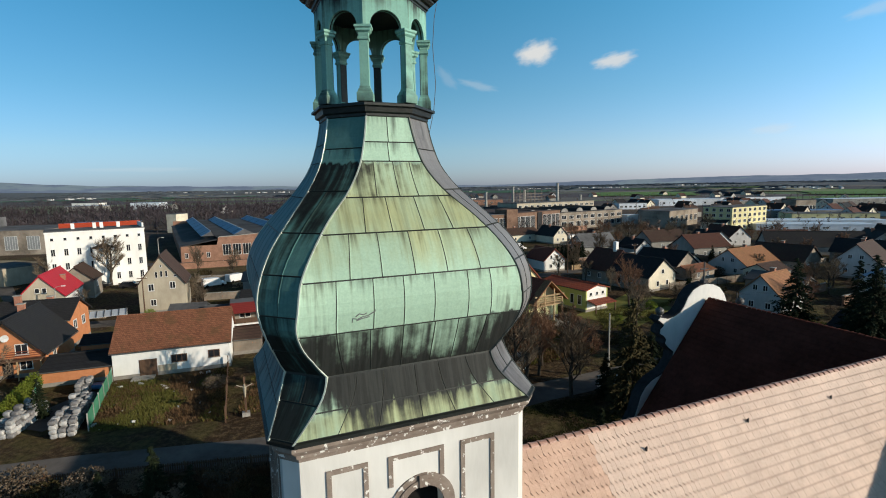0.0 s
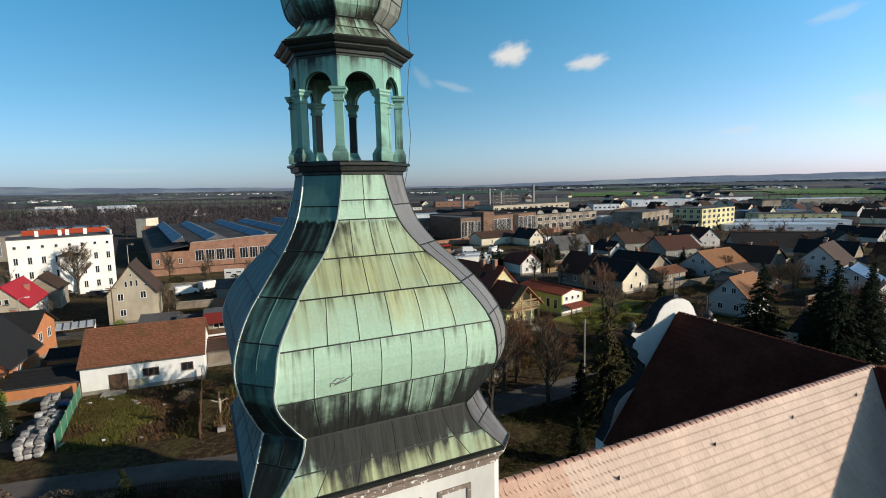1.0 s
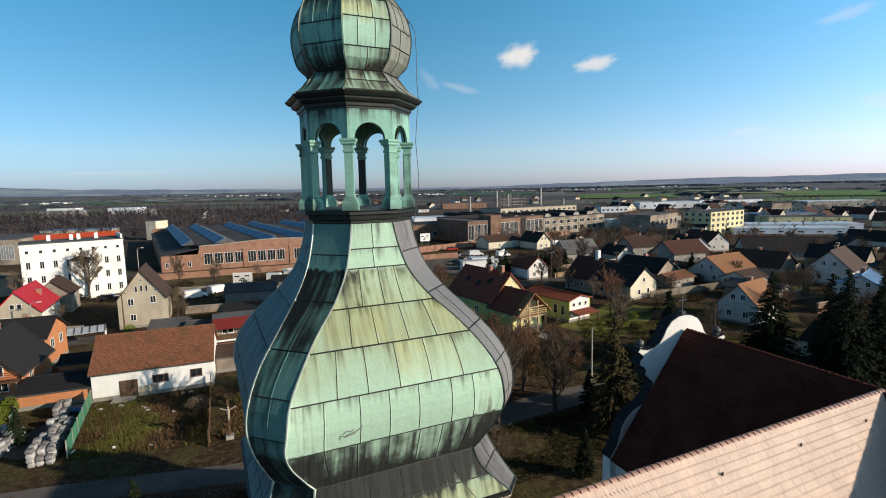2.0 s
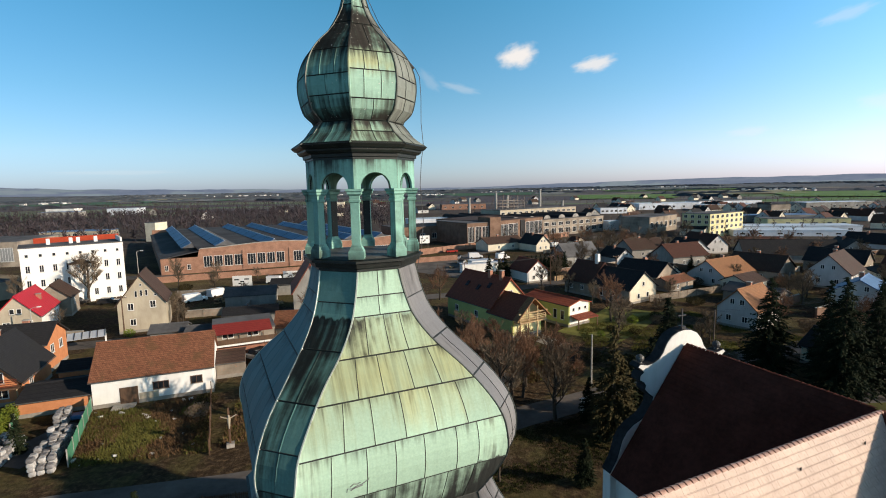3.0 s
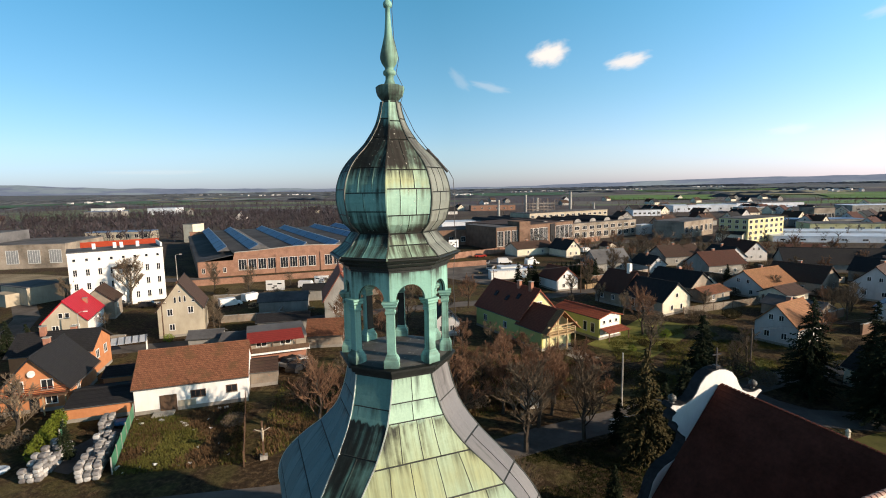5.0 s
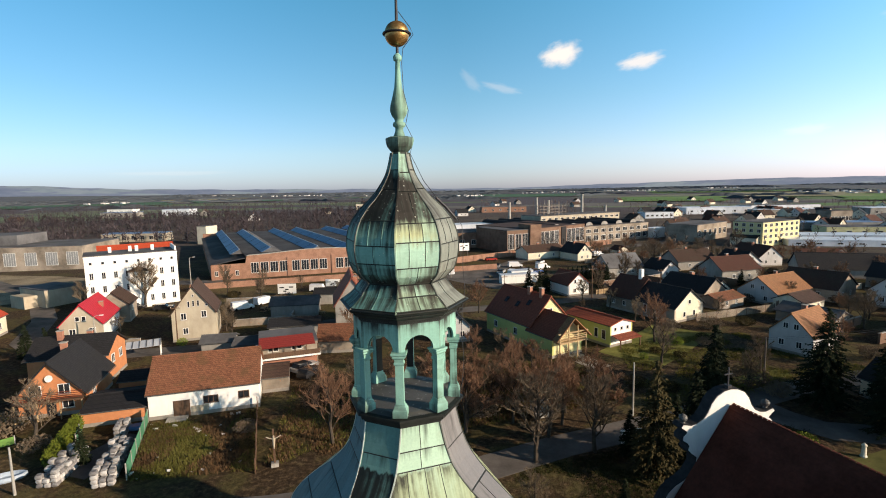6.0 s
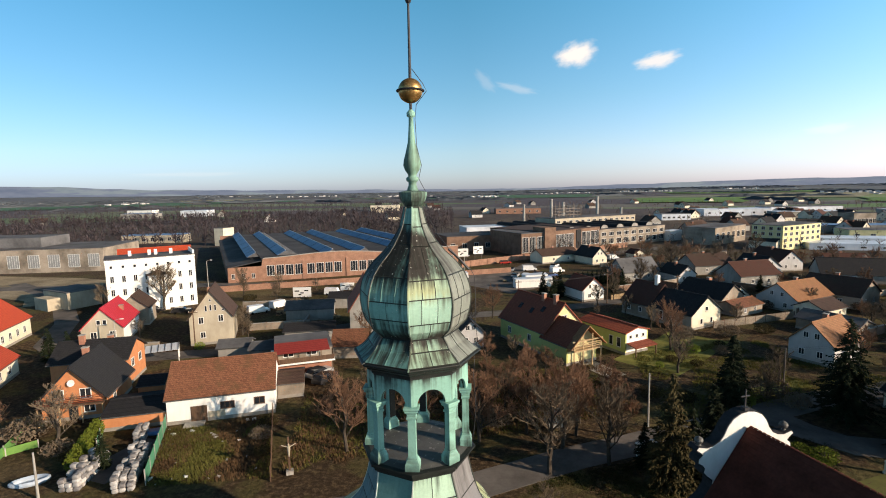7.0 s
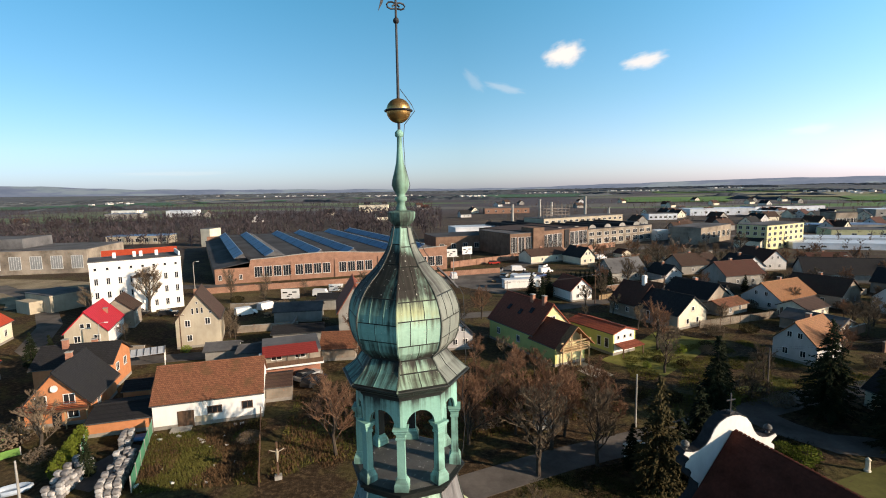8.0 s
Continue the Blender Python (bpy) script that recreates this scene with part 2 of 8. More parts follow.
# pale copy puts the bright sunlit line of some hips into the colour
rib_lit = surface("sunlit_rib_metal", (0.42, 0.48, 0.42), (0.62, 0.68, 0.60), 8, 0.45, 0.2, 0.2)
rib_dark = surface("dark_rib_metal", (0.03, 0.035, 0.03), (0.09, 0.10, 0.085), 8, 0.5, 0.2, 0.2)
# dark coping metal, with the shaded gable edge put into its colour
coping_dark = surface("coping_shade", (0.016, 0.017, 0.019), (0.042, 0.044, 0.050), 4, 0.92, 0, 0.3)
gilt = surface("tarnished_gilt", (0.30, 0.17, 0.06), (0.58, 0.36, 0.14), 7, 0.38, 0.85, 0.15)
iron = surface("black_iron", (0.03, 0.03, 0.035), (0.06, 0.06, 0.065), 9, 0.55, 0.5, 0.2)
plaster = surface("cream_plaster", (0.53, 0.52, 0.49), (0.69, 0.68, 0.65), 2.2, 0.9, 0, 0.3, 0.36, (1, 1, 0.25))
plaster_frame = surface("peeling_brown_paint", (0.16, 0.12, 0.10), (0.30, 0.25, 0.21), 3.2, 0.85, 0, 0.6, 0.2, None, 0.0, (0.72, 0.70, 0.66), 0.575)
white_wall = surface("white_render", (0.66, 0.65, 0.62), (0.82, 0.81, 0.78), 1.6, 0.9, 0, 0.3, 0.22, (1, 1, 0.4))
stone = surface("grey_stone", (0.22, 0.21, 0.19), (0.40, 0.38, 0.35), 4, 0.9, 0, 0.5)
opening_dark = surface("dark_interior", (0.008, 0.008, 0.008), (0.016, 0.015, 0.014), 3, 0.95, 0, 0.1)
terracotta = surface("pale_terracotta", (0.575, 0.412, 0.332), (0.695, 0.527, 0.436), 7, 0.62, 0, 0.35, 0.2, None, 0.14)
terracotta_new = surface("orange_terracotta", (0.54, 0.34, 0.245), (0.66, 0.44, 0.335), 7, 0.62, 0, 0.35, 0.2, None, 0.2)
# brown tile darkened for slopes that face away from the sun
tile_dark = surface("shade_brown_tile", (0.078, 0.023, 0.016), (0.135, 0.043, 0.031), 5, 0.97, 0, 0.4, 0.25, None, 0.2)
ridge_clay = surface("ridge_tile_clay", (0.40, 0.215, 0.165), (0.58, 0.36, 0.285), 6, 0.5, 0, 0.4, 0.2, None, 0.3)
glass_dark = surface("window_glass", (0.012, 0.014, 0.018), (0.03, 0.034, 0.04), 1.0, 0.08, 0, 0.02, 0.1)
frame_white = surface("white_window_frame", (0.62, 0.62, 0.60), (0.80, 0.80, 0.78), 6, 0.6, 0, 0.1)
wood_brown = surface("brown_wood", (0.06, 0.034, 0.022), (0.14, 0.078, 0.045), 5, 0.8, 0, 0.5, 0.2, (1, 1, 0.1))
wood_pale = surface("pale_timber", (0.30, 0.20, 0.11), (0.50, 0.36, 0.20), 4, 0.8, 0, 0.4, 0.2, (1, 1, 0.15))
concrete = surface("concrete", (0.26, 0.25, 0.23), (0.40, 0.39, 0.36), 3, 0.9, 0, 0.4)
asphalt = surface("asphalt", (0.088, 0.080, 0.074), (0.162, 0.148, 0.138), 1.2, 0.9, 0, 0.4, 0.4)
gravel = surface("pale_gravel", (0.20, 0.18, 0.15), (0.34, 0.31, 0.26), 2.5, 0.95, 0, 0.6, 0.4)
brick_red = surface("red_brick", (0.22, 0.115, 0.08), (0.36, 0.205, 0.145), 3.5, 0.9, 0, 0.5, 0.25, specks=(0.30, 0.22, 0.17))


# ---- building blocks ----
class Geo:
    """Verts and faces of one mesh."""

    def __init__(self):
        self.v, self.f, self.smooth = [], [], False

    def add(self, verts, faces):
        k = len(self.v)
        self.v += [tuple(p) for p in verts]
        self.f += [tuple(i + k for i in f) for f in faces]
        return self

    def box(self, x0, x1, y0, y1, z0, z1, m=None):
        c = [Vector(p) for p in ((x0, y0, z0), (x1, y0, z0), (x1, y1, z0), (x0, y1, z0), (x0, y0, z1), (x1, y0, z1), (x1, y1, z1), (x0, y1, z1))]
        if m is not None:
            c = [m @ p for p in c]
        return self.add(c, ((3, 2, 1, 0), (4, 5, 6, 7), (0, 1, 5, 4), (1, 2, 6, 5), (2, 3, 7, 6), (3, 0, 4, 7)))

    def loft(self, rings, caps=True):
        """rings of equal length, from below upwards, counter-clockwise."""
        n = len(rings[0])
        faces = [(r * n + i, r * n + (i + 1) % n, (r + 1) * n + (i + 1) % n, (r + 1) * n + i) for r in range(len(rings) - 1) for i in range(n)]
        if caps:
            faces += [tuple(range(n))[::-1], tuple(range((len(rings) - 1) * n, len(rings) * n))]
        return self.add([p for ring in rings for p in ring], faces)

    def lathe(self, profile, n=24, x=0, y=0, turn=0.0):
        return self.loft([[(x + r * math.cos(turn + 2 * math.pi * i / n), y + r * math.sin(turn + 2 * math.pi * i / n), z) for i in range(n)] for z, r in profile])

    def tube(self, points, radii, n=5):
        rings = []
        pts = [Vector(p) for p in points]
        for k, p in enumerate(pts):
            way = (pts[min(k + 1, len(pts) - 1)] - pts[max(k - 1, 0)]).normalized()
            side = way.orthogonal().normalized() if abs(way.z) > 0.95 else way.cross(Vector((0, 0, 1))).normalized()
            up = side.cross(way)
            r = radii[k] if isinstance(radii, (list, tuple)) else radii
            rings.append([p + (side * math.cos(2 * math.pi * i / n) + up * math.sin(2 * math.pi * i / n)) * r for i in range(n)])
        return self.loft(rings)

    def slab(self, outline, y0, y1, m=None):
        """An outline in x and z, given thickness from y0 to y1."""
        n = len(outline)
        c = [Vector((x, y, z)) for y in (y0, y1) for x, z in outline]
        if m is not None:
            c = [m @ p for p in c]
        return self.add(c, [tuple(range(n)), tuple(range(2 * n - 1, n - 1, -1))] + [((i + 1) % n, i, n + i, n + (i + 1) % n) for i in range(n)])

    def plate(self, corners, thick):
        """A flat plate: its upper corners, counter-clockwise from above, and its thickness."""
        c = [Vector(p) for p in corners]
        nrm = (c[1] - c[0]).cross(c[-1] - c[0]).normalized() * thick
        n = len(c)
        return self.add(c + [p - nrm for p in c], [tuple(range(n)), tuple(range(2 * n - 1, n - 1, -1))] + [(i, n + i, n + (i + 1) % n, (i + 1) % n) for i in range(n)])

    def mesh(self, name, mat):
        me = bpy.data.meshes.new(name)
        me.from_pydata(self.v, [], self.f)
        me.materials.append(mat)
        if self.smooth:
            me.polygons.foreach_set("use_smooth", [True] * len(self.f))
        bm = bmesh.new()
        bm.from_mesh(me)
        bmesh.ops.recalc_face_normals(bm, faces=bm.faces)
        bm.to_mesh(me)
        bm.free()
        return me


def quick(name, geo, mat):
    """The mesh with its faces as they are (large meshes)."""
    me = bpy.data.meshes.new(name)
    me.from_pydata(geo.v, [], geo.f)
    me.materials.append(mat)
    return me


def thing(name, where, turn, label, category, group="", kind=""):
    ob = new(name)
    ob.empty_display_size = 0.5
    ob.matrix_basis = pose(*where, 0, 0, turn)
    return tagged(ob, label, category, group, kind)


def part(name, geo, mat, parent, label="", m=None):
    ob = new(name, geo if isinstance(geo, bpy.types.Mesh) else geo.mesh(name, mat))
    ob.parent = parent
    if m is not None:
        ob.matrix_basis = m
    return tagged(ob, label)


def whole(name, geo, mat, label, category, where=(0, 0, 0), turn=0, group="", kind=""):
    ob = new(name, geo if isinstance(geo, bpy.types.Mesh) else geo.mesh(name, mat))
    ob.matrix_basis = pose(*where, 0, 0, turn)
    return tagged(ob, label, category, group, kind)


def arch_slab(geo, x0, x1, z0, z1, cx, half, sill, spring, y0, y1, m=None, steps=10):
    """A wall from x0 to x1 and z0 to z1 with a round-headed opening."""
    if sill > z0:
        geo.slab([(x0, z0), (x1, z0), (x1, sill), (x0, sill)], y0, y1, m)
    geo.slab([(x0, sill), (cx - half, sill), (cx - half, spring), (x0, spring)], y0, y1, m)
    geo.slab([(cx + half, sill), (x1, sill), (x1, spring), (cx + half, spring)], y0, y1, m)
    arc = [(cx - half * math.cos(math.pi * k / steps), spring + half * math.sin(math.pi * k / steps)) for k in range(steps + 1)]
    h = steps // 2
    geo.slab([(x0, spring)] + arc[:h + 1] + [(cx, z1), (x0, z1)], y0, y1, m)
    geo.slab(arc[h:] + [(x1, spring), (x1, z1), (cx, z1)], y0, y1, m)
    return geo


# ---- church tower: body, onion dome, lantern, upper dome, spire ----
AXIS, TOWER_TURN = (-1.12, 9.47), 23.0
DOME_Z = (18.10, 18.35, 18.60, 18.88, 19.10, 19.40, 19.70, 20.00, 20.40, 20.80, 21.20, 21.60, 22.00, 22.40, 22.85)
DOME_A = (2.22, 2.09, 1.985, 1.92, 1.985, 2.105, 2.205, 2.255, 2.185, 1.99, 1.68, 1.345, 1.10, 0.97, 0.885)
DOME_W = (1.92, 1.665, 1.455, 1.385, 1.51, 1.70, 1.795, 1.765, 1.69, 1.475, 1.18, 0.81, 0.56, 0.44, 0.36)
TOP_Z = (24.99, 25.15, 25.33, 25.40, 25.57, 25.83, 26.09, 26.36, 26.60, 26.80, 26.97, 27.16, 27.35, 27.55, 27.78)
TOP_R = (1.23, 1.00, 0.86, 0.815, 0.95, 1.035, 1.06, 1.01, 0.895, 0.725, 0.54, 0.395, 0.28, 0.21, 0.16)
C8, S8 = math.cos(math.pi / 8), math.sin(math.pi / 8)


def curve_of(zs, vs):
    """A smooth curve through the knots."""
    zs, vs = np.array(zs), np.array(vs)
    d = np.gradient(vs, zs)

    def at(z):
        k = int(min(max(np.searchsorted(zs, z) - 1, 0), len(zs) - 2))
        h = zs[k + 1] - zs[k]
        t = min(max((z - zs[k]) / h, 0), 1)
        return float((2 * t**3 - 3 * t**2 + 1) * vs[k] + (t**3 - 2 * t**2 + t) * h * d[k] + (3 * t**2 - 2 * t**3) * vs[k + 1] + (t**3 - t**2) * h * d[k + 1])
    return at


def low_neck(at, neck, sharp):
    """The crease at the foot of a bulb, where the flare meets it."""
    return lambda z: at(z) - sharp * max(0, 1 - abs(z - neck) / 0.10)


low_a, low_w = low_neck(curve_of(DOME_Z, DOME_A), 18.88, 0.03), low_neck(curve_of(DOME_Z, DOME_W), 18.88, 0.03)
top_r = low_neck(curve_of(TOP_Z, TOP_R), 25.40, 0.02)
top_a, top_w = (lambda z: top_r(z) * C8), (lambda z: top_r(z) * S8)


def face_point(a, w, z, s, lift, chamfer, mid=0.0):
    """A point of a dome face: s from -1 to 1 across it, lift outwards. Local x across, -y outwards."""
    e = 0.01
    if chamfer:
        av = (a(z) + w(z)) / math.sqrt(2)
        wv = (a(z) - w(z)) / math.sqrt(2)
        slope = ((a(z + e) + w(z + e)) - (a(z - e) + w(z - e))) / math.sqrt(2) / (2 * e)
    else:
        av, wv, slope = a(z), w(z), (a(z + e) - a(z - e)) / (2 * e)
    k = 1 / math.sqrt(1 + slope * slope)
    if mid:
        # joints inside a face hang plumb, the outer ones follow the hips
        wm = (a(mid) - w(mid)) / math.sqrt(2) if chamfer else w(mid)
        s = s * (1 + (wm / wv - 1) * 0.8 * (1 - s ** 4))
    return (s * wv, -(av + lift * k), z - lift * slope * k)


def sheet(a, w, s0, s1, z0, z1, chamfer, width):
    """One copper sheet with folded seams at its sides and its lower edge lapped over the next."""
    g = Geo()
    fold = min(0.25 * (s1 - s0), 0.017 / max(width, 0.05))
    cols = ((s0 + fold * 0.10, 0.004, 0.0), (s0 + fold * 0.16, 0.016, 0.0), (s0 + fold * 0.6, 0.016, 0), (s0 + fold * 1.1, 0.010, 0), (s1 - fold * 0.6, 0.010, 0), (s1 - fold * 0.10, 0.007, 0))
    n = max(2, int((z1 - z0) / 0.14))
    rows = [(z0 + 0.008, 0.0), (z0 + 0.010, 1.0)] + [(z0 + 0.015 + (z1 - z0 - 0.018) * k / n, 1.0) for k in range(n + 1)]
    rows[-1] = (z1 - 0.006, 1.0)
    verts = [face_point(a, w, z, s, (lift + 0.010 * max(0, 1 - k / 2)) * live + 0.001, chamfer, 0.0 if z1 < 18.9 else (z0 + z1) / 2) for k, (z, live) in enumerate(rows) for s, lift, _ in cols]
    m = len(cols)
    g.add(verts, [(r * m + c, r * m + c + 1, (r + 1) * m + c + 1, (r + 1) * m + c) for r in range(len(rows) - 1) for c in range(m - 1)])
    # the folds and the lapped edge take the dark seam colour
    g.grime = [r * (m - 1) + c for r in range(len(rows) - 1) for c in range(m - 1) if r < 2 or c in (0, m - 2)]
    return g


def dome(parent, a, w, rows, chamfer_rows, z0, z1, mats, core_mat, rib_mats):
    """A domed roof of eight faces, clad in sheets, with a rib on each hip. mats: by face, clockwise from the broad front face."""
    steps = [z0 + (z1 - z0) * k / 48 for k in range(49)]
    ring = lambda z: [p for q in range(4) for p in (Matrix.Rotation(q * math.pi / 2, 3, "Z") @ Vector((-w(z), -a(z), z)), Matrix.Rotation(q * math.pi / 2, 3, "Z") @ Vector((w(z), -a(z), z)))]
    part("dome_core", Geo().loft([ring(z) for z in steps]), core_mat, parent, "dark boarding under the copper sheets")
    rnd = random.Random(7)
    for chamfer, table in ((False, rows), (True, chamfer_rows)):
        for lo, hi, count in table:
            cuts = [-1 + 2 * k / count for k in range(count + 1)]
            cuts = [c + (rnd.uniform(-0.22, 0.22) / count if 0 < k < count else 0) for k, c in enumerate(cuts)]
            mid = (lo + hi) / 2
            width = (a(mid) - w(mid)) / math.sqrt(2) if chamfer else w(mid)
            for s0, s1 in zip(cuts[:-1], cuts[1:]):
                g = sheet(a, w, s0, s1, lo, hi, chamfer, width)
                made = {}
                for q in range(4):
                    mat = mats[2 * q + (1 if chamfer else 0)]
                    if mat.name not in made:
                        made[mat.name] = g.mesh("copper_sheet", mat)
                        made[mat.name].materials.append(seam_dark)
                        for i in g.grime:
                            made[mat.name].polygons[i].material_index = 1
                    part("copper_sheet", made[mat.name], mat, parent, "", Matrix.Rotation(q * math.pi / 2 + (math.pi / 4 if chamfer else 0), 4, "Z"))
    for side in (-1, 1):
        g = Geo()
        rings = []
        for z in steps:
            p = Vector((side * w(z), -a(z), 0))
            out = p.normalized()
            al = Vector((-out.y, out.x, 0))
            p.z = z
            rings.append([p + al * 0.016 - out * 0.01, p + al * 0.012 + out * 0.027, p - al * 0.012 + out * 0.027, p - al * 0.016 - out * 0.01])
        g.loft(rings)
        for q in range(4):
            k = rib_mats[(2 * q + (0 if side < 0 else 1)) % 8]
            part("hip_rib", g, k, parent, "", Matrix.Rotation(q * math.pi / 2, 4, "Z"))


tower = thing("church_tower", (*AXIS, 0), TOWER_TURN, "cream plastered church tower under a green copper onion dome", "church tower")
WA, WW, TOP_OF_WALL = 2.06, 1.84, 17.86
for q in range(4):
    turn = Matrix.Rotation(q * math.pi / 2, 4, "Z")
    wall = Geo()
    arch_slab(wall, -WW, WW, 12.0, TOP_OF_WALL, 0.04, 0.36, 15.0, 16.55, -WA, -WA + 0.45)
    wall.box(-WW, WW, -WA, -WA + 0.45, 0, 12.0)
    w_ob = part("wall", wall, plaster, tower, "cream plaster with peeling paint", turn)
    corner = Geo()
    d = (WA + WW) / math.sqrt(2)
    h = (WA - WW) / math.sqrt(2)
    corner.box(-h, h, -d, -d + 0.4, 0, TOP_OF_WALL)
    part("corner", corner, plaster, tower, "", Matrix.Rotation(q * math.pi / 2 + math.pi / 4, 4, "Z"))
    for x0, x1, z0 in ((-1.47, -0.84, 13.0), (0.72, 1.35, 13.0), (-0.52, 0.42, 17.0)):
        g = Geo()
        b, o = 0.075, -WA - 0.022
        g.box(x0, x0 + b, o, -WA, z0, 17.51).box(x1 - b, x1, o, -WA, z0, 17.51).box(x0 + b, x1 - b, o, -WA, 17.51 - b, 17.51)
        part("panel_frame", g, plaster_frame, w_ob, "brown painted moulding, flaking to white")
    g = Geo()
    for r0, r1, o in ((0.36, 0.47, 0.05), (0.47, 0.56, 0.03)):
        for k in range(16):
            t0, t1 = math.pi * k / 16, math.pi * (k + 1) / 16
            g.slab([(0.04 - r * math.cos(t), 16.55 + r * math.sin(t)) for r, t in ((r0, t0), (r1, t0), (r1, t1), (r0, t1))], -WA - o, -WA - 0.001)
        for sgn in (-1, 1):
            xs = sorted((0.04 + sgn * r0, 0.04 + sgn * r1))
            g.box(xs[0], xs[1], -WA - o, -WA - 0.001, 15.0, 16.55)
    g.box(-0.03, 0.11, -WA - 0.07, -WA - 0.001, 16.9, 17.1)
    part("window_surround", g, plaster_frame, w_ob, "flaking brown arch round the belfry opening")
    # flat near-black plate paints the dark inside of the opening
    g = Geo().box(-0.32, 0.40, -WA + 0.24, -WA + 0.27, 15.0, 16.9)
    louvre = part("louvre", g, opening_dark, w_ob, "near-black panel for the dark inside of the belfry opening")


def square_ring(a, w, z):
    return [p for q in range(4) for p in (Matrix.Rotation(q * math.pi / 2, 3, "Z") @ Vector((-w, -a, z)), Matrix.Rotation(q * math.pi / 2, 3, "Z") @ Vector((w, -a, z)))]


part("eaves_cornice", Geo().loft([square_ring(a, a - 0.24, z) for a, z in ((2.03, 17.74), (2.085, 17.75), (2.09, 17.80), (2.12, 17.82), (2.125, 17.88), (2.15, 17.90), (2.19, 17.96), (2.19, 18.02), (2.15, 18.04))]),
     plaster_frame, tower, "moulded brown cornice with flaking paint")
part("drip_edge", Geo().loft([square_ring(a, a - 0.345, z) for a, z in ((2.2, 18.04), (2.262, 18.05), (2.262, 18.10), (2.2, 18.12))]), copper_dark, tower)

lower = thing("onion_dome", (*AXIS, 0), TOWER_TURN, "large onion dome clad in green weathered copper sheets", "dome")
dome(lower, low_a, low_w,
     ((18.11, 18.42, 6), (18.42, 18.87, 6), (18.89, 19.61, 7), (19.61, 20.36, 7), (20.36, 20.98, 6), (20.98, 21.5, 5), (21.5, 22.08, 4), (22.08, 22.40, 2), (22.40, 22.84, 2)),
     ((18.11, 18.5, 1), (18.5, 18.87, 2), (18.89, 19.35, 2), (19.35, 19.9, 2), (19.9, 20.45, 2), (20.45, 21.0, 2), (21.0, 21.6, 2), (21.6, 22.3, 1), (22.3, 22.84, 1)),
     18.10, 22.86,
     (verdigris, copper_grey, verdigris, verdigris, verdigris, verdigris, verdigris_blue_shade, verdigris_teal_shade), copper_dark,
     (rib_lit, rib_dark, rib_dark, rib_dark, rib_lit, rib_lit, rib_lit, rib_lit))

scar = Geo()
for line in (((-1.03, 19.76), (-1.02, 19.82), (-0.95, 19.80), (-0.88, 19.83), (-0.80, 19.84), (-0.70, 19.89), (-0.69, 19.92)), ((-0.98, 19.84), (-0.93, 19.88), (-0.87, 19.86), (-0.82, 19.88)), ((-0.97, 19.775), (-0.90, 19.80), (-0.78, 19.82))):
    scar.tube([(x, -low_a(z) - 0.013, z) for x, z in line], 0.008, 4)
part("scratch_mark", scar, copper_grey, lower, "dull scratched mark on a sheet")

lantern = thing("lantern", (*AXIS, 0), TOWER_TURN, "open green copper lantern with eight arches", "lantern")
oct8 = lambda r, z: [(r * math.cos(math.pi / 8 + k * math.pi / 4), r * math.sin(math.pi / 8 + k * math.pi / 4), z) for k in range(8)]
part("ledge", Geo().loft([oct8(r, z) for r, z in ((0.93, 22.80), (1.0, 22.84), (1.0, 22.88), (1.06, 22.90), (1.075, 22.98), (1.13, 22.99), (1.13, 23.03), (1.05, 23.05))]), copper_dark, lantern, "blackened moulded ledge")
part("floor", Geo().loft([oct8(1.06, 23.045), oct8(0.9, 23.075)]), lead_sheet, lantern, "dark lead floor")
POST_R = 0.945
post = None
for k in range(8):
    ang = math.pi / 8 + k * math.pi / 4
    m = Matrix.Rotation(ang, 4, "Z") @ Matrix.Translation((POST_R, 0, 0))
    if post is None:
        def square(r, z, wide=1.12):
            return [(r, -r * wide, z), (r, r * wide, z), (-r, r * wide, z), (-r, -r * wide, z)]
        shaft = Geo().loft([square(0.066, 23.30), square(0.062, 24.06)]).mesh("shaft", verdigris_plain)
        base = Geo().loft([square(r, z) for r, z in ((0.116, 23.06), (0.116, 23.19), (0.104, 23.21), (0.088, 23.26), (0.076, 23.27), (0.076, 23.30))]).mesh("base", verdigris_plain)
        cap = Geo().loft([square(r, z) for r, z in ((0.072, 24.02), (0.080, 24.03), (0.080, 24.065), (0.068, 24.075), (0.074, 24.13), (0.104, 24.16), (0.104, 24.19), (0.122, 24.21), (0.122, 24.245))]).mesh("capital", verdigris_plain)
    post = part("post", shaft, verdigris_plain, lantern, "", m)
    # thin dark slab added to paint the lantern's inner shade
    part("inner_panel", Geo().box(-0.076, -0.0675, -0.070, 0.070, 23.31, 24.01), copper_dark, post, "added dark panel for the shade on the inner side")
    part("base", base, verdigris_plain, post)
    part("capital", cap, verdigris_plain, post)
for k in range(8):
    m = Matrix.Rotation(k * math.pi / 4, 4, "Z")
    half = 1.0 * S8
    g = arch_slab(Geo(), -half, half, 24.245, 24.76, 0, 0.268, 24.245, 24.255, -1.0 * C8, -1.0 * C8 + 0.11, None, 14)
    arch = part("arch", g, verdigris_plain, lantern, "", m)
    half = 0.885 * S8 / C8
    # dark slab added behind the arch, again for inner shade
    g = arch_slab(Geo(), -half, half, 24.248, 24.72, 0, 0.265, 24.248, 24.255, -0.885, -0.86, None, 14)
    part("lining", g, copper_dark, arch, "added dark lining for the shade inside the arch")
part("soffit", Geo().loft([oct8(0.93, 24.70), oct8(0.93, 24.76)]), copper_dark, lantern)
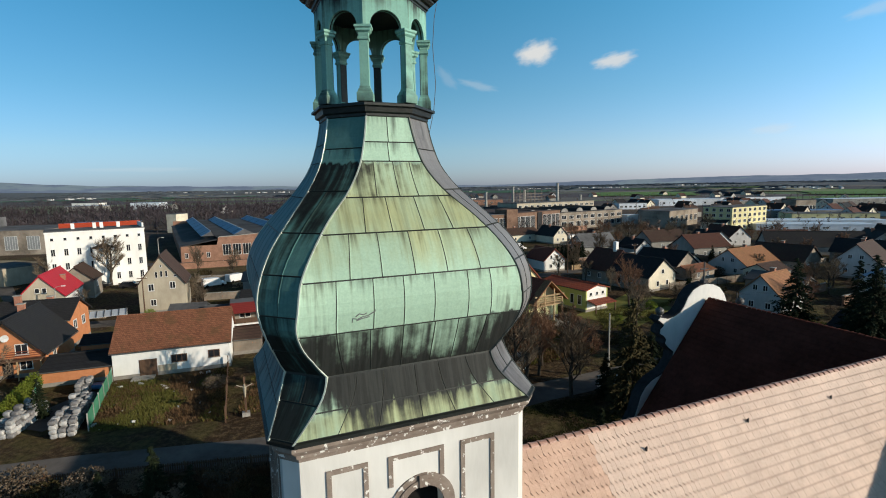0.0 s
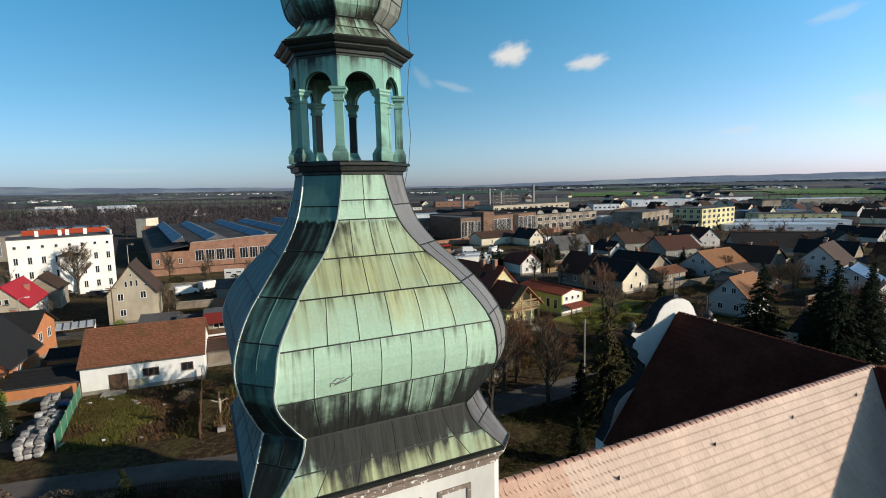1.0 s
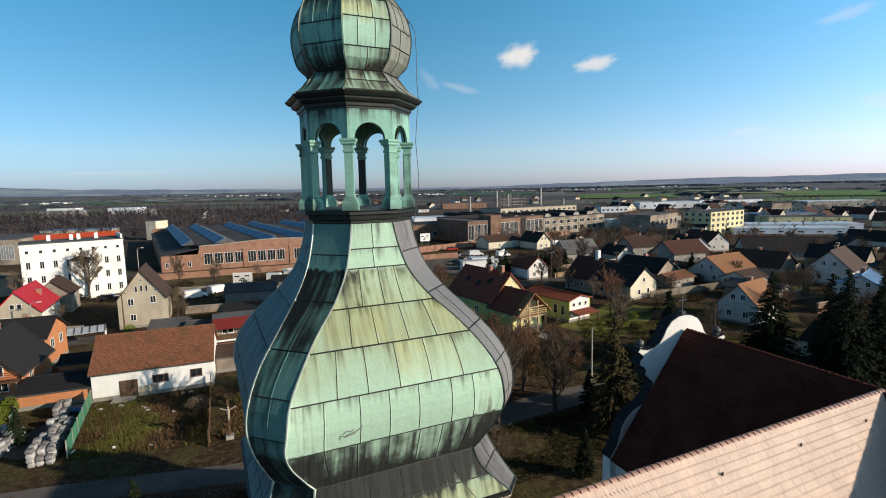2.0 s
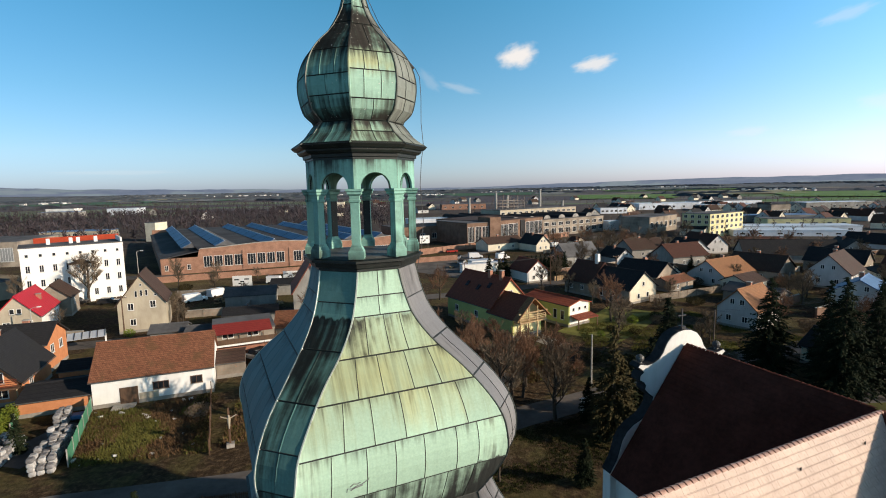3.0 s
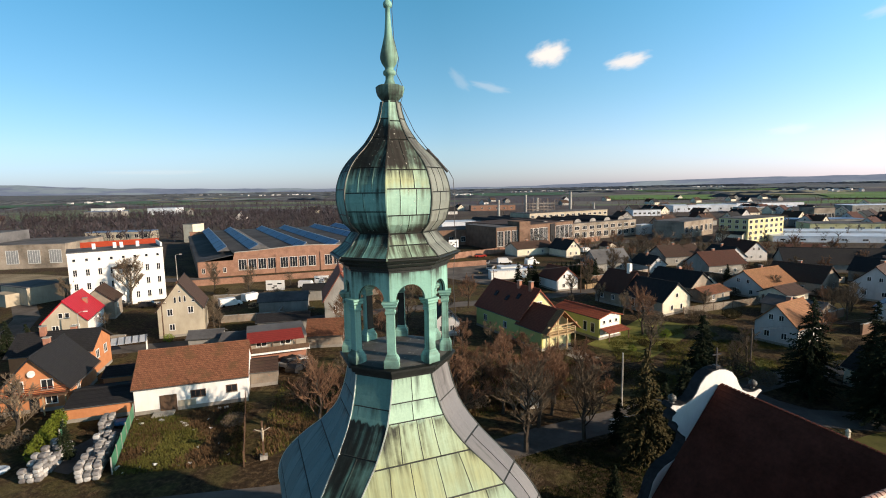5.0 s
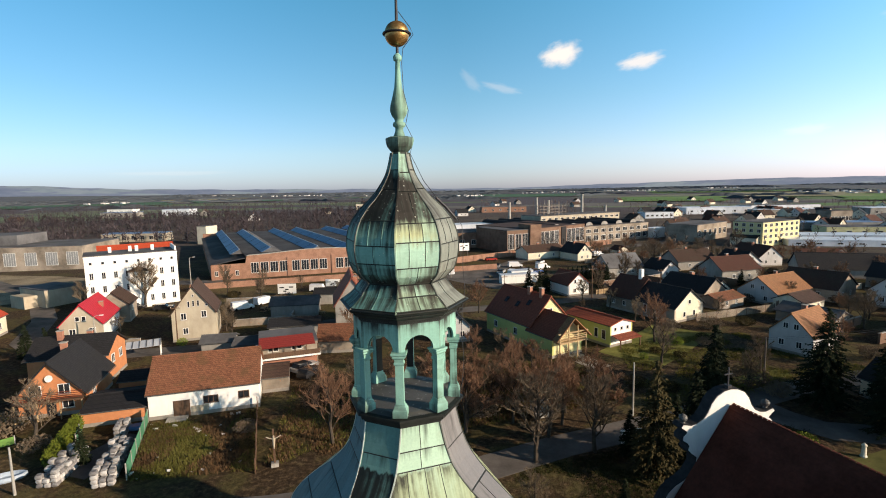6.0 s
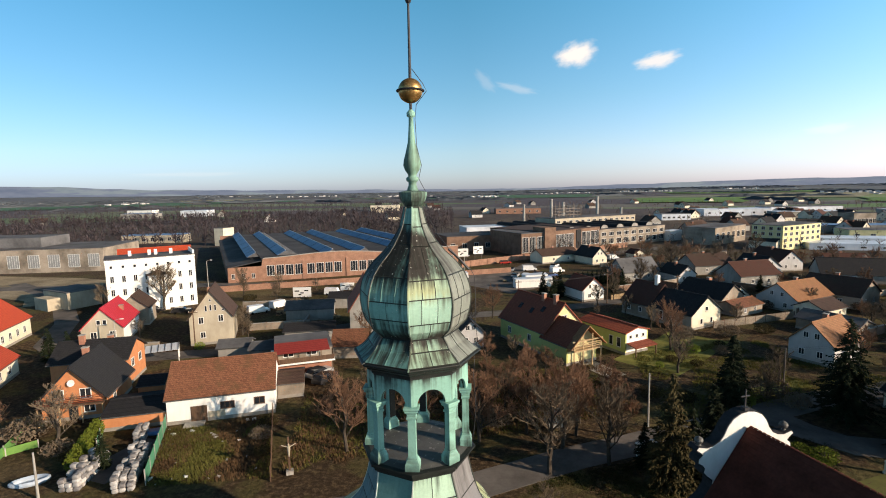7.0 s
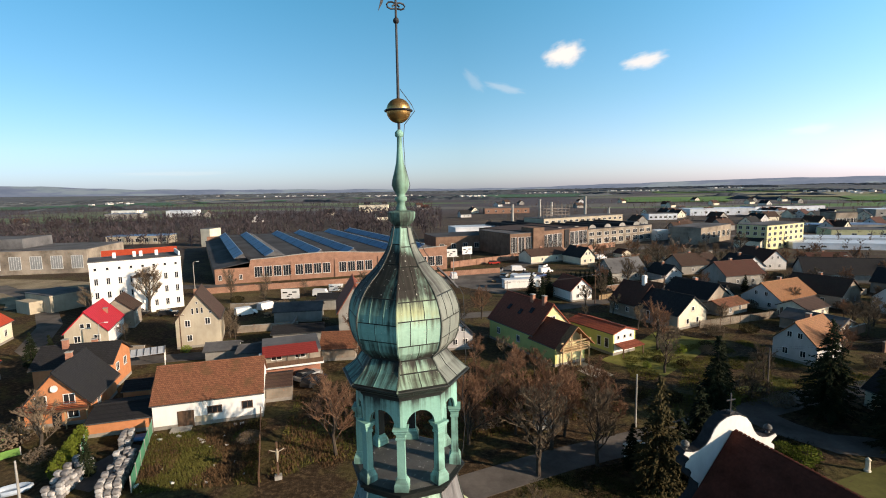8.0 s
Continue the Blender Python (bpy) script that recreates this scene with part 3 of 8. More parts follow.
# black colour includes the shade below the overhang
part("cornice", Geo().loft([oct8(r, z) for r, z in ((0.985, 24.735), (1.012, 24.745), (1.012, 24.775), (1.045, 24.785), (1.05, 24.84), (1.10, 24.85), (1.145, 24.89), (1.15, 24.92), (1.195, 24.93), (1.23, 24.96), (1.25, 24.985), (1.24, 25.0), (1.1, 25.02))]),
     copper_dark, lantern, "dark moulded cornice, blacker in colour for the shade under its overhang")

upper = thing("upper_onion_dome", (*AXIS, 0), TOWER_TURN, "small onion dome of patchy green copper on the lantern", "dome")
dome(upper, top_a, top_w,
     ((25.0, 25.2, 2), (25.2, 25.39, 2), (25.41, 25.73, 2), (25.73, 26.18, 3), (26.18, 26.5, 3), (26.5, 27.05, 2), (27.05, 27.4, 1), (27.4, 27.77, 1)),
     ((25.0, 25.39, 2), (25.41, 25.8, 2), (25.8, 26.12, 2), (26.12, 26.55, 3), (26.55, 27.1, 1), (27.1, 27.45, 1), (27.45, 27.77, 1)),
     24.99, 27.78,
     (verdigris_high, copper_grey_high, verdigris_high, verdigris_high, verdigris_high, verdigris_high_shade, verdigris_high_shade, verdigris_high_shade), copper_dark,
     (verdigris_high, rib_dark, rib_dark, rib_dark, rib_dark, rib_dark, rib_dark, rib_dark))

spire = thing("spire_finial", (*AXIS, 0), TOWER_TURN, "slender copper finial with a tarnished gilt ball", "finial")
part("collar", Geo().lathe([(27.72, 0.15), (27.74, 0.178), (27.78, 0.178), (27.79, 0.15), (27.83, 0.19), (27.89, 0.235), (27.96, 0.258), (28.03, 0.265), (28.05, 0.262), (28.07, 0.21), (28.08, 0.12)], 8, turn=math.pi / 8), verdigris_plain, spire)
g = Geo().lathe([(28.06, 0.13), (28.10, 0.105), (28.18, 0.075), (28.24, 0.075), (28.26, 0.11), (28.30, 0.118), (28.335, 0.105), (28.345, 0.075), (28.39, 0.085), (28.46, 0.135), (28.55, 0.165), (28.64, 0.155),
                 (28.80, 0.112), (28.97, 0.072), (29.2, 0.052), (29.43, 0.042), (29.44, 0.07), (29.47, 0.08), (29.52, 0.078), (29.55, 0.05), (29.57, 0.03)], 20)
g.smooth = True
part("baluster", g, verdigris_plain, spire, "pale green copper baluster")
part("spindle", Geo().lathe([(29.55, 0.028), (29.72, 0.028)], 10), iron, spire)
g = Geo().lathe([(29.91 + 0.225 * math.sin(t), max(0.004, 0.225 * math.cos(t))) for t in [math.pi * (k / 20 - 0.5) for k in range(21)]], 28)
g.smooth = True
ball = part("ball", g, gilt, spire, "tarnished gilt ball")
g = Geo().loft([[((0.238 + 0.026 * math.cos(b)) * math.cos(t), (0.238 + 0.026 * math.cos(b)) * math.sin(t), 29.91 + 0.02 * math.sin(b)) for t in [2 * math.pi * i / 32 for i in range(32)]] for b in [2 * math.pi * j / 8 for j in range(9)]], False)
g.smooth = True
part("band", g, iron, ball, "dark iron band round the ball")
part("rod", Geo().lathe([(30.12, 0.03), (30.5, 0.026), (31.44, 0.022), (31.46, 0.045), (31.49, 0.058), (31.53, 0.045), (31.55, 0.022), (32.5, 0.016)], 10), iron, spire, "thin iron rod")
vane = Geo()
for x0, z0, size, sgn in ((0.0, 31.75, 0.16, 1), (0.0, 31.75, 0.16, -1), (0.0, 32.0, 0.2, 1), (0.0, 32.0, 0.2, -1)):
    vane.tube([(sgn * size * (0.15 + 0.9 * math.sin(t)) + x0, 0, z0 + size * (0.5 - math.cos(t) * 0.8) - 0.05 * t) for t in [k * 0.55 for k in range(8)]], 0.017, 5)
vane.slab([(-0.42, 31.95), (-0.2, 32.0), (-0.1, 32.15), (-0.3, 32.12), (-0.38, 32.2)], -0.008, 0.008)
vane.slab([(-0.33, 31.62), (-0.24, 31.78), (-0.2, 31.9), (-0.26, 31.88)], -0.008, 0.008)
part("weather_vane", vane, iron, spire, "scrolled black iron vane")
wire = Geo().tube([(0.03, -0.02, 30.3), (0.22, -0.1, 30.02), (0.28, -0.1, 29.9), (0.1, -0.03, 29.66), (0.07, -0.03, 29.4), (0.09, -0.03, 28.9), (0.175, -0.03, 28.55), (0.12, -0.02, 28.3), (0.27, -0.02, 28.02), (0.2, 0.0, 27.77), (0.46, 0, 27.25), (0.70, 0, 26.95),
                   (0.74, 0, 26.93), (1.09, 0, 26.57), (1.16, 0, 26.5), (1.24, 0, 26.36), (1.26, 0, 26.0), (1.25, 0, 25.5), (1.29, 0, 25.05), (1.24, 0, 24.8), (1.2, 0, 24.3), (1.25, 0, 23.6), (1.2, 0, 23.1), (1.14, 0, 22.85), (1.08, 0, 22.6)], 0.0065, 4)
wire.tube([(0.70, 0, 26.93), (0.90, 0, 26.745), (1.12, 0, 26.50)], 0.026, 6)
whole("lightning_conductor", wire, iron, "thin lightning conductor wire along the spire", "wire", (*AXIS, 0), TOWER_TURN)


# ---- church: nave and cross arm ----
NAVE_TURN = 22.4
NU = Vector((math.cos(radians(NAVE_TURN)), math.sin(radians(NAVE_TURN)), 0))
NV = Vector((NU.y, -NU.x, 0))
RIDGE_Z, EAVE_Z, HALF = 15.62, 9.25, 4.8
PITCH = math.atan2(RIDGE_Z - EAVE_Z, HALF)
CROSS = Vector((17.05, 17.22, 0))
ARM = Vector((-0.334, 0.9426, 0))
ARM_R = Vector((ARM.y, -ARM.x, 0))
# near arm is lengthened out of view to keep its shadow edge straight
ARM_LEN, NEAR_LEN = 9.1, 17.0
church = thing("church", (CROSS.x, CROSS.y, 0), 0, "white church with a steep pink and brown tiled roof", "church")
NAVE_BACK = -17.3


def in_church(u, v, z):
    return NU * u + NV * v + Vector((0, 0, z))


def in_arm(r, w, z):
    return ARM_R * r + ARM * w + Vector((0, 0, z))


g = Geo()
for v in (-HALF + 0.35, HALF - 0.75):
    m = Matrix.Rotation(radians(NAVE_TURN), 4, "Z") @ Matrix.Translation((0, -v - 0.4, 0))
    g.box(NAVE_BACK, 12, 0, 0.4, 0, EAVE_Z + 0.15, m)
part("nave_wall", g, white_wall, church)
g = Geo()
arm_turn = Matrix(((ARM_R.x, ARM.x, 0, 0), (ARM_R.y, ARM.y, 0, 0), (0, 0, 1, 0), (0, 0, 0, 1)))
for r in (-HALF + 0.35, HALF - 0.75):
    g.box(r, r + 0.4, -NEAR_LEN, ARM_LEN, 0, EAVE_Z + 0.15, arm_turn)
part("arm_wall", g, white_wall, church)
# roof boarding under the tiles
slope = math.hypot(RIDGE_Z - EAVE_Z, HALF)
OFF = 0.10
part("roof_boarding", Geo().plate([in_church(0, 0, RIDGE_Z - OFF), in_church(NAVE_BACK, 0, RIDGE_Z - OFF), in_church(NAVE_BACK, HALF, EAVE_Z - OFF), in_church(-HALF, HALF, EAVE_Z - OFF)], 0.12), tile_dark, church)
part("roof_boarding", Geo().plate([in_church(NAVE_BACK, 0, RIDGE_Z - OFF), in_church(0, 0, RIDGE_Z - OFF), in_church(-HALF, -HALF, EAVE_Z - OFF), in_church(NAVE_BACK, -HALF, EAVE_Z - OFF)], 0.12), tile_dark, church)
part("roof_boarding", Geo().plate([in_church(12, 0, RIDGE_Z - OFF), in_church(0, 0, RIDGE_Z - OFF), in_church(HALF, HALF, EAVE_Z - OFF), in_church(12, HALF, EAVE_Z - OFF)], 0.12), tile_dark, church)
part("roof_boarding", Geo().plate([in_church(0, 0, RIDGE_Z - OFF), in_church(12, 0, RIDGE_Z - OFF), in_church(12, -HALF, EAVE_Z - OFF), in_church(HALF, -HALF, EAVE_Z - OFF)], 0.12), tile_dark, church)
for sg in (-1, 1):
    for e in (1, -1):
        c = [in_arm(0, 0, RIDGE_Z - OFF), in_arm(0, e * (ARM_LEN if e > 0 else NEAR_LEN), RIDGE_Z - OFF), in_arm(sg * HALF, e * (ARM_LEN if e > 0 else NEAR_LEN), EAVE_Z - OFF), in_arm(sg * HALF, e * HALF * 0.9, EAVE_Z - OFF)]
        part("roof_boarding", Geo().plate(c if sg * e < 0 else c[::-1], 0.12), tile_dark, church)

# single pan tiles of the sunny nave slope
TILE_W, TILE_H = 0.135, 0.235
down = NV * math.cos(PITCH) - Vector((0, 0, math.sin(PITCH)))
out = NU.cross(down).normalized()
out = out if out.z > 0 else -out
t_long = TILE_H + 0.05
# a plain tile with a rounded tail
tile_v = [(0.001, 0, 0.008), (TILE_W - 0.001, 0, 0.008), (0.001, t_long - 0.075, 0.022), (TILE_W - 0.001, t_long - 0.075, 0.022),
          (0.026, t_long - 0.03, 0.026), (TILE_W - 0.026, t_long - 0.03, 0.026), (0.046, t_long, 0.029), (TILE_W - 0.046, t_long, 0.029),
          (0.046, t_long, 0.006), (TILE_W - 0.046, t_long, 0.006), (0.026, t_long - 0.03, 0.0), (TILE_W - 0.026, t_long - 0.03, 0.0), (0.001, t_long - 0.075, 0.0), (TILE_W - 0.001, t_long - 0.075, 0.0)]
tile_f = [(0, 2, 3, 1), (2, 4, 5, 3), (4, 6, 7, 5), (6, 8, 9, 7), (4, 10, 8, 6), (5, 7, 9, 11), (2, 12, 10, 4), (3, 5, 11, 13)]
basis = Matrix(((NU.x, down.x, out.x, 0), (NU.y, down.y, out.y, 0), (NU.z, down.z, out.z, 0), (0, 0, 0, 1)))
tile_sets = {}
for mat in (terracotta, terracotta_new):
    gt = Geo().add(tile_v, tile_f)
    tile_sets[mat.name] = quick("roof_tile", gt, mat)
rest = {terracotta.name: Geo(), terracotta_new.name: Geo()}
rnd = random.Random(3)
singles = []
SEAM_U = -14.6
for j in range(int(slope / TILE_H) + 1):
    d = j * TILE_H + 0.02
    v = d * math.cos(PITCH)
    u = NAVE_BACK + 0.02 + (TILE_W / 2 if j % 2 else 0)
    while u < -v - 0.15:
        mat = terracotta_new if u < SEAM_U + 0.04 * v else terracotta
        where = basis.copy()
        where.translation = in_church(u, v, RIDGE_Z - d * math.sin(PITCH)) + out * 0.008 * rnd.random()
        if -14.8 < u < -11.0 and j < 9:
            singles.append((mat, where))
        else:
            rest[mat.name].add([where @ Vector(p) for p in tile_v], tile_f)
        u += TILE_W
for mat in (terracotta, terracotta_new):
    ob = part("tile_field", quick("tile_field", rest[mat.name], mat), mat, church, "pale pink pan tiles" if mat is terracotta else "newer orange pan tiles")
    tagged(ob, kind="stuff")

# courses of the cross arm and far nave slope, brown with shade in the colour
def courses(points, mat, name):
    """points: ridge start, ridge end, eave end, eave start; courses lap downwards."""
    a, b, c, d = points
    n = int((d - a).length / 0.33)
    nrm = (b - a).cross(d - a).normalized()
    nrm = nrm if nrm.z > 0 else -nrm
    g = Geo()
    for k in range(n):
        p0, p1 = a.lerp(d, k / n), b.lerp(c, k / n)
        q0, q1 = a.lerp(d, (k + 1.08) / n), b.lerp(c, (k + 1.08) / n)
        run = p1 - p0
        m = max(2, int(run.length / 0.42))
        for i in range(m):
            s0, s1 = i / m, (i + 1) / m
            lift = 0.005 * ((i * 7 + k * 5) % 3)
            top0, top1, low0, low1 = p0.lerp(p1, s0), p0.lerp(p1, s1), q0.lerp(q1, s0) + nrm * (0.028 + lift), q0.lerp(q1, s1) + nrm * (0.028 + lift)
            g.add([top0, top1, low1, low0, low1 - nrm * 0.032, low0 - nrm * 0.032], ((0, 3, 2, 1), (3, 5, 4, 2)))
    ob = part(name, quick(name, g, mat), mat, church, "brown tile courses, darkened in colour for the slope's shade")
    return tagged(ob, kind="stuff")


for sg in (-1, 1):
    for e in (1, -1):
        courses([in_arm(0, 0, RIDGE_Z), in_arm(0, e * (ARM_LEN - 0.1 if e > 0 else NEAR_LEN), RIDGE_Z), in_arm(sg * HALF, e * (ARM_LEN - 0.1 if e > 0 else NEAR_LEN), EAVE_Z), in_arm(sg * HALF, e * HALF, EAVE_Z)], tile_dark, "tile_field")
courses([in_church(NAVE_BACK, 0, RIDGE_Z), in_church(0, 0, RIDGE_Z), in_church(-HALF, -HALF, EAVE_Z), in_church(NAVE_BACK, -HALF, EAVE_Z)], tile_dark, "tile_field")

# ridge tiles
half_round = [(0.10 * math.cos(math.pi * k / 6), 0.070 * math.sin(math.pi * k / 6)) for k in range(7)]
gr = Geo()
rings = []
for y, r in ((0, 0.90), (0.17, 1.0), (0.18, 1.14), (0.215, 1.14), (0.215, 0.7)):
    rings.append([(x * r, y, z * r) for x, z in half_round])
n = 7
gr.add([p for ring in rings for p in ring], [(r * n + i, r * n + i + 1, (r + 1) * n + i + 1, (r + 1) * n + i) for r in range(4) for i in range(n - 1)])
ridge_mesh = {m.name: quick("ridge_tile", gr, m) for m in (ridge_clay, tile_dark)}


def ridge_run(a, b, mat):
    way = (b - a).normalized()
    side = Vector((way.y, -way.x, 0)).normalized()
    up = side.cross(way)
    for k in range(int((b - a).length / 0.25)):
        m = Matrix(((side.x, way.x, up.x, 0), (side.y, way.y, up.y, 0), (side.z, way.z, up.z, 0), (0, 0, 0, 1)))
        m.translation = a + way * (0.25 * k) + Vector((0, 0, rnd.uniform(-0.006, 0.006)))
        part("ridge_tile", ridge_mesh[mat.name], mat, church, "", m)


ridge_run(in_church(0, 0, RIDGE_Z + 0.0), in_church(NAVE_BACK, 0, RIDGE_Z), ridge_clay)
ridge_run(in_arm(0, 0.2, RIDGE_Z), in_arm(0, ARM_LEN, RIDGE_Z), tile_dark)
ridge_run(in_arm(0, -0.2, RIDGE_Z), in_arm(0, -NEAR_LEN, RIDGE_Z), tile_dark)
# snow hooks on the sunny slope
hook = Geo().add([(-0.02, -0.04, 0.02), (0.02, -0.04, 0.02), (0.028, 0.05, 0.02), (-0.028, 0.05, 0.02), (-0.010, -0.06, 0.11), (0.010, -0.06, 0.11)], ((0, 1, 5, 4), (3, 2, 1, 0), (2, 3, 4, 5), (0, 4, 3), (1, 2, 5)))
hook_mesh = hook.mesh("roof_hook", iron)
for k in range(5):
    m = basis.copy()
    m.translation = in_church(-2.1 - 3.67 * k, 0.43, RIDGE_Z - 0.43 * math.tan(PITCH)) + out * 0.03
    part("roof_hook", hook_mesh, iron, church, "", m)
# lead valley on the near arm
g = Geo()
a, b = in_church(0, 0, RIDGE_Z + 0.02), in_church(-HALF, HALF, EAVE_Z + 0.05)
g.tube([a, b], 0.1, 6)
part("valley", g, tile_dark, church)

# curved gable of the far arm
half_line = [(0, 16.36), (0.45, 16.30), (0.9, 16.10), (1.22, 15.75), (1.45, 15.30), (1.72, 14.98), (2.1, 14.80), (2.5, 14.74), (3.0, 14.86), (3.12, 14.74), (2.85, 14.55), (2.72, 14.40), (2.95, 14.22), (2.98, 14.02),
             (2.70, 13.85), (2.55, 13.65), (2.62, 13.45), (2.38, 13.2), (2.05, 12.95), (2.1, 12.5), (2.4, 12.1), (2.8, 11.8), (3.35, 11.58), (3.75, 11.28), (4.05, 10.85), (4.2, 10.35), (4.35, 9.9), (4.6, 9.5), (4.8, 9.2), (4.8, 0)]
part("end_gable", Geo().slab([(-HALF + 0.3, 0), (HALF - 0.3, 0), (HALF - 0.3, EAVE_Z), (0, RIDGE_Z - 0.2), (-HALF + 0.3, EAVE_Z)], -NEAR_LEN, -NEAR_LEN + 0.4, arm_turn), white_wall, church)
for e, name in ((1, "gable"),):
    m = arm_turn.copy()
    m.translation = in_arm(0, e * (ARM_LEN + 0.22), 0)
    gable = part(name, Geo().slab([(-x, z) for x, z in half_line[:0:-1]] + half_line, -0.22, 0.36), white_wall, church, "white curved baroque gable", m)
    for sg in (-1, 1):
        rings = []
        edge = [Vector((sg * x, 0, z)) for x, z in half_line if z > 9.0]
        for k, p in enumerate(edge):
            way = (edge[min(k + 1, len(edge) - 1)] - edge[max(k - 1, 0)]).normalized()
            up = Vector((-way.z, 0, way.x)) * sg
            rings.append([p + up * h + Vector((0, y, 0)) for y, h in ((-0.19, 0.003), (-0.19, 0.05), (0.43, 0.05), (0.43, 0.003))])
        part("coping", Geo().loft(rings), coping_dark, gable, "dark sheet metal coping with the gable edge's shade in its colour")
    for x0 in (-2.78, 2.78):
        g = Geo().lathe([(14.78, 0.16), (14.86, 0.12), (14.92, 0.1), (14.95, 0.14), (15.02, 0.2), (15.12, 0.225), (15.22, 0.19), (15.29, 0.09), (15.33, 0.02)], 14, x0, 0)
        part("stone_ball", g, lead_sheet, gable, "dark weathered ball", Matrix.Translation((0, 0.08, 0)))
    g = Geo().box(-0.14, 0.14, -0.14, 0.14, 16.3, 16.55).box(-0.03, 0.03, -0.03, 0.03, 16.5, 17.5).box(-0.28, 0.28, -0.025, 0.025, 17.1, 17.16)
    part("cross", g, iron, gable, "small iron cross")


# ---- ground, fields and far hills ----
def far_rise(x, y):
    r, az = math.hypot(x, y), math.degrees(math.atan2(x, y))
    crest = hill_crest(az)
    t = min(max((r - 2500) / 2000, 0), 1)
    t = t * t * (3 - 2 * t)
    roll = 5 * noise.noise(Vector((x / 700, y / 700, 0))) * min(max((r - 900) / 1500, 0), 1)
    return crest * t * 0.25 + roll * (1 - t * 0.7)


def hill_crest(az):
    return np.interp(az, (-180, -90, -47, -41, -38, -34, -25, -10, 0, 8, 18, 30, 40, 60, 120, 180), (50, 66, 98, 90, 78, 60, 50, 34, 26, 29, 48, 64, 66, 64, 50, 50))


def ground_material():
    m, N, L, B = nodes_of("winter_ground")
    co = N.new("ShaderNodeTexCoord").outputs["Object"]
    lng = N.new("ShaderNodeVectorMath")
    lng.operation = "LENGTH"
    L.new(co, lng.inputs[0])
    r = lng.outputs["Value"]
    fine, mid, wide = noise_at(N, L, co, 1.6, 6, 0.75), noise_at(N, L, co, 0.12, 6, 0.65), noise_at(N, L, co, 0.018, 5, 0.6)
    soil = ramp_of(N, L, fine, ((0.3, (0.018, 0.012, 0.007)), (0.5, (0.055, 0.037, 0.022)), (0.72, (0.18, 0.125, 0.07))))
    grass = ramp_of(N, L, fine, ((0.3, (0.028, 0.025, 0.011)), (0.7, (0.130, 0.108, 0.046))))
    near = mixed(N, L, span(N, L, mid, 0.47, 0.58), soil, grass)
    straw = ramp_of(N, L, fine, ((0.3, (0.12, 0.095, 0.05)), (0.7, (0.24, 0.20, 0.11))))
    near = mixed(N, L, arith(N, L, "MULTIPLY", span(N, L, wide, 0.52, 0.68), 0.6), near, straw)
    cells = N.new("ShaderNodeTexVoronoi")
    mp = N.new("ShaderNodeMapping")
    mp.inputs["Scale"].default_value, mp.inputs["Rotation"].default_value = (0.0013, 0.0040, 1), (0, 0, -0.12)
    L.new(co, mp.inputs["Vector"])
    L.new(mp.outputs["Vector"], cells.inputs["Vector"])
    cells.inputs["Scale"].default_value = 1.0
    sep = N.new("ShaderNodeSeparateColor")
    L.new(cells.outputs["Color"], sep.inputs[0])
    pick = ramp_of(N, L, sep.outputs[0], ((0.0, (0.20, 0.18, 0.17)), (0.25, (0.12, 0.20, 0.10)), (0.45, (0.22, 0.26, 0.18)), (0.6, (0.24, 0.22, 0.19)), (0.75, (0.16, 0.155, 0.16)), (0.95, (0.13, 0.24, 0.10))))
    field = mixed(N, L, 0.22, pick, ramp_of(N, L, mid, ((0.3, (0.05, 0.06, 0.03)), (0.7, (0.13, 0.14, 0.07)))))
    # far woods lean to violet: distance haze mixed into their colour
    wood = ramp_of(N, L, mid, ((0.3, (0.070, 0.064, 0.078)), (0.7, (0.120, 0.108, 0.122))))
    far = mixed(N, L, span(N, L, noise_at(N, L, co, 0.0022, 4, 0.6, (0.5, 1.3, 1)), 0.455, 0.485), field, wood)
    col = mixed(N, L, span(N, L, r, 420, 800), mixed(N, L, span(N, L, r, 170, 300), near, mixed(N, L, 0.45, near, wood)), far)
    # blue distance haze on the hills, put into the ground colour
    hill_haze = ramp_of(N, L, mid, ((0.3, (0.095, 0.110, 0.135)), (0.7, (0.155, 0.170, 0.185))))
    col = mixed(N, L, arith(N, L, "MULTIPLY", span(N, L, r, 2300, 3100), 0.75), col, hill_haze)
    L.new(col, B.inputs["Base Color"])
    B.inputs["Roughness"].default_value = 0.95
    B.inputs["Specular IOR Level"].default_value = 0.1
    relief(N, L, B, fine, 1.0, 0.3)
    return m


radii = [0, 15, 30, 45, 60, 80, 100, 130, 170, 220, 300, 400, 520, 680, 850, 1050, 1300, 1550, 1800, 2100, 2400, 2700, 3000, 3300, 3600, 3900, 4200, 4500, 4800]
spokes = 144
g = Geo()
g.v.append((0, 0, 0))
for r in radii[1:]:
    for k in range(spokes):
        a = 2 * math.pi * k / spokes
        x, y = r * math.sin(a), r * math.cos(a)
        g.v.append((x, y, far_rise(x, y)))
g.f += [(0, 1 + (k + 1) % spokes, 1 + k) for k in range(spokes)]
for i in range(len(radii) - 2):
    a, b = 1 + i * spokes, 1 + (i + 1) * spokes
    g.f += [(a + k, a + (k + 1) % spokes, b + (k + 1) % spokes, b + k) for k in range(spokes)]
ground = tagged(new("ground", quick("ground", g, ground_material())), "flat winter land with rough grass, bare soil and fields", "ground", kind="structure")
for p in ground.data.polygons:
    p.use_smooth = True


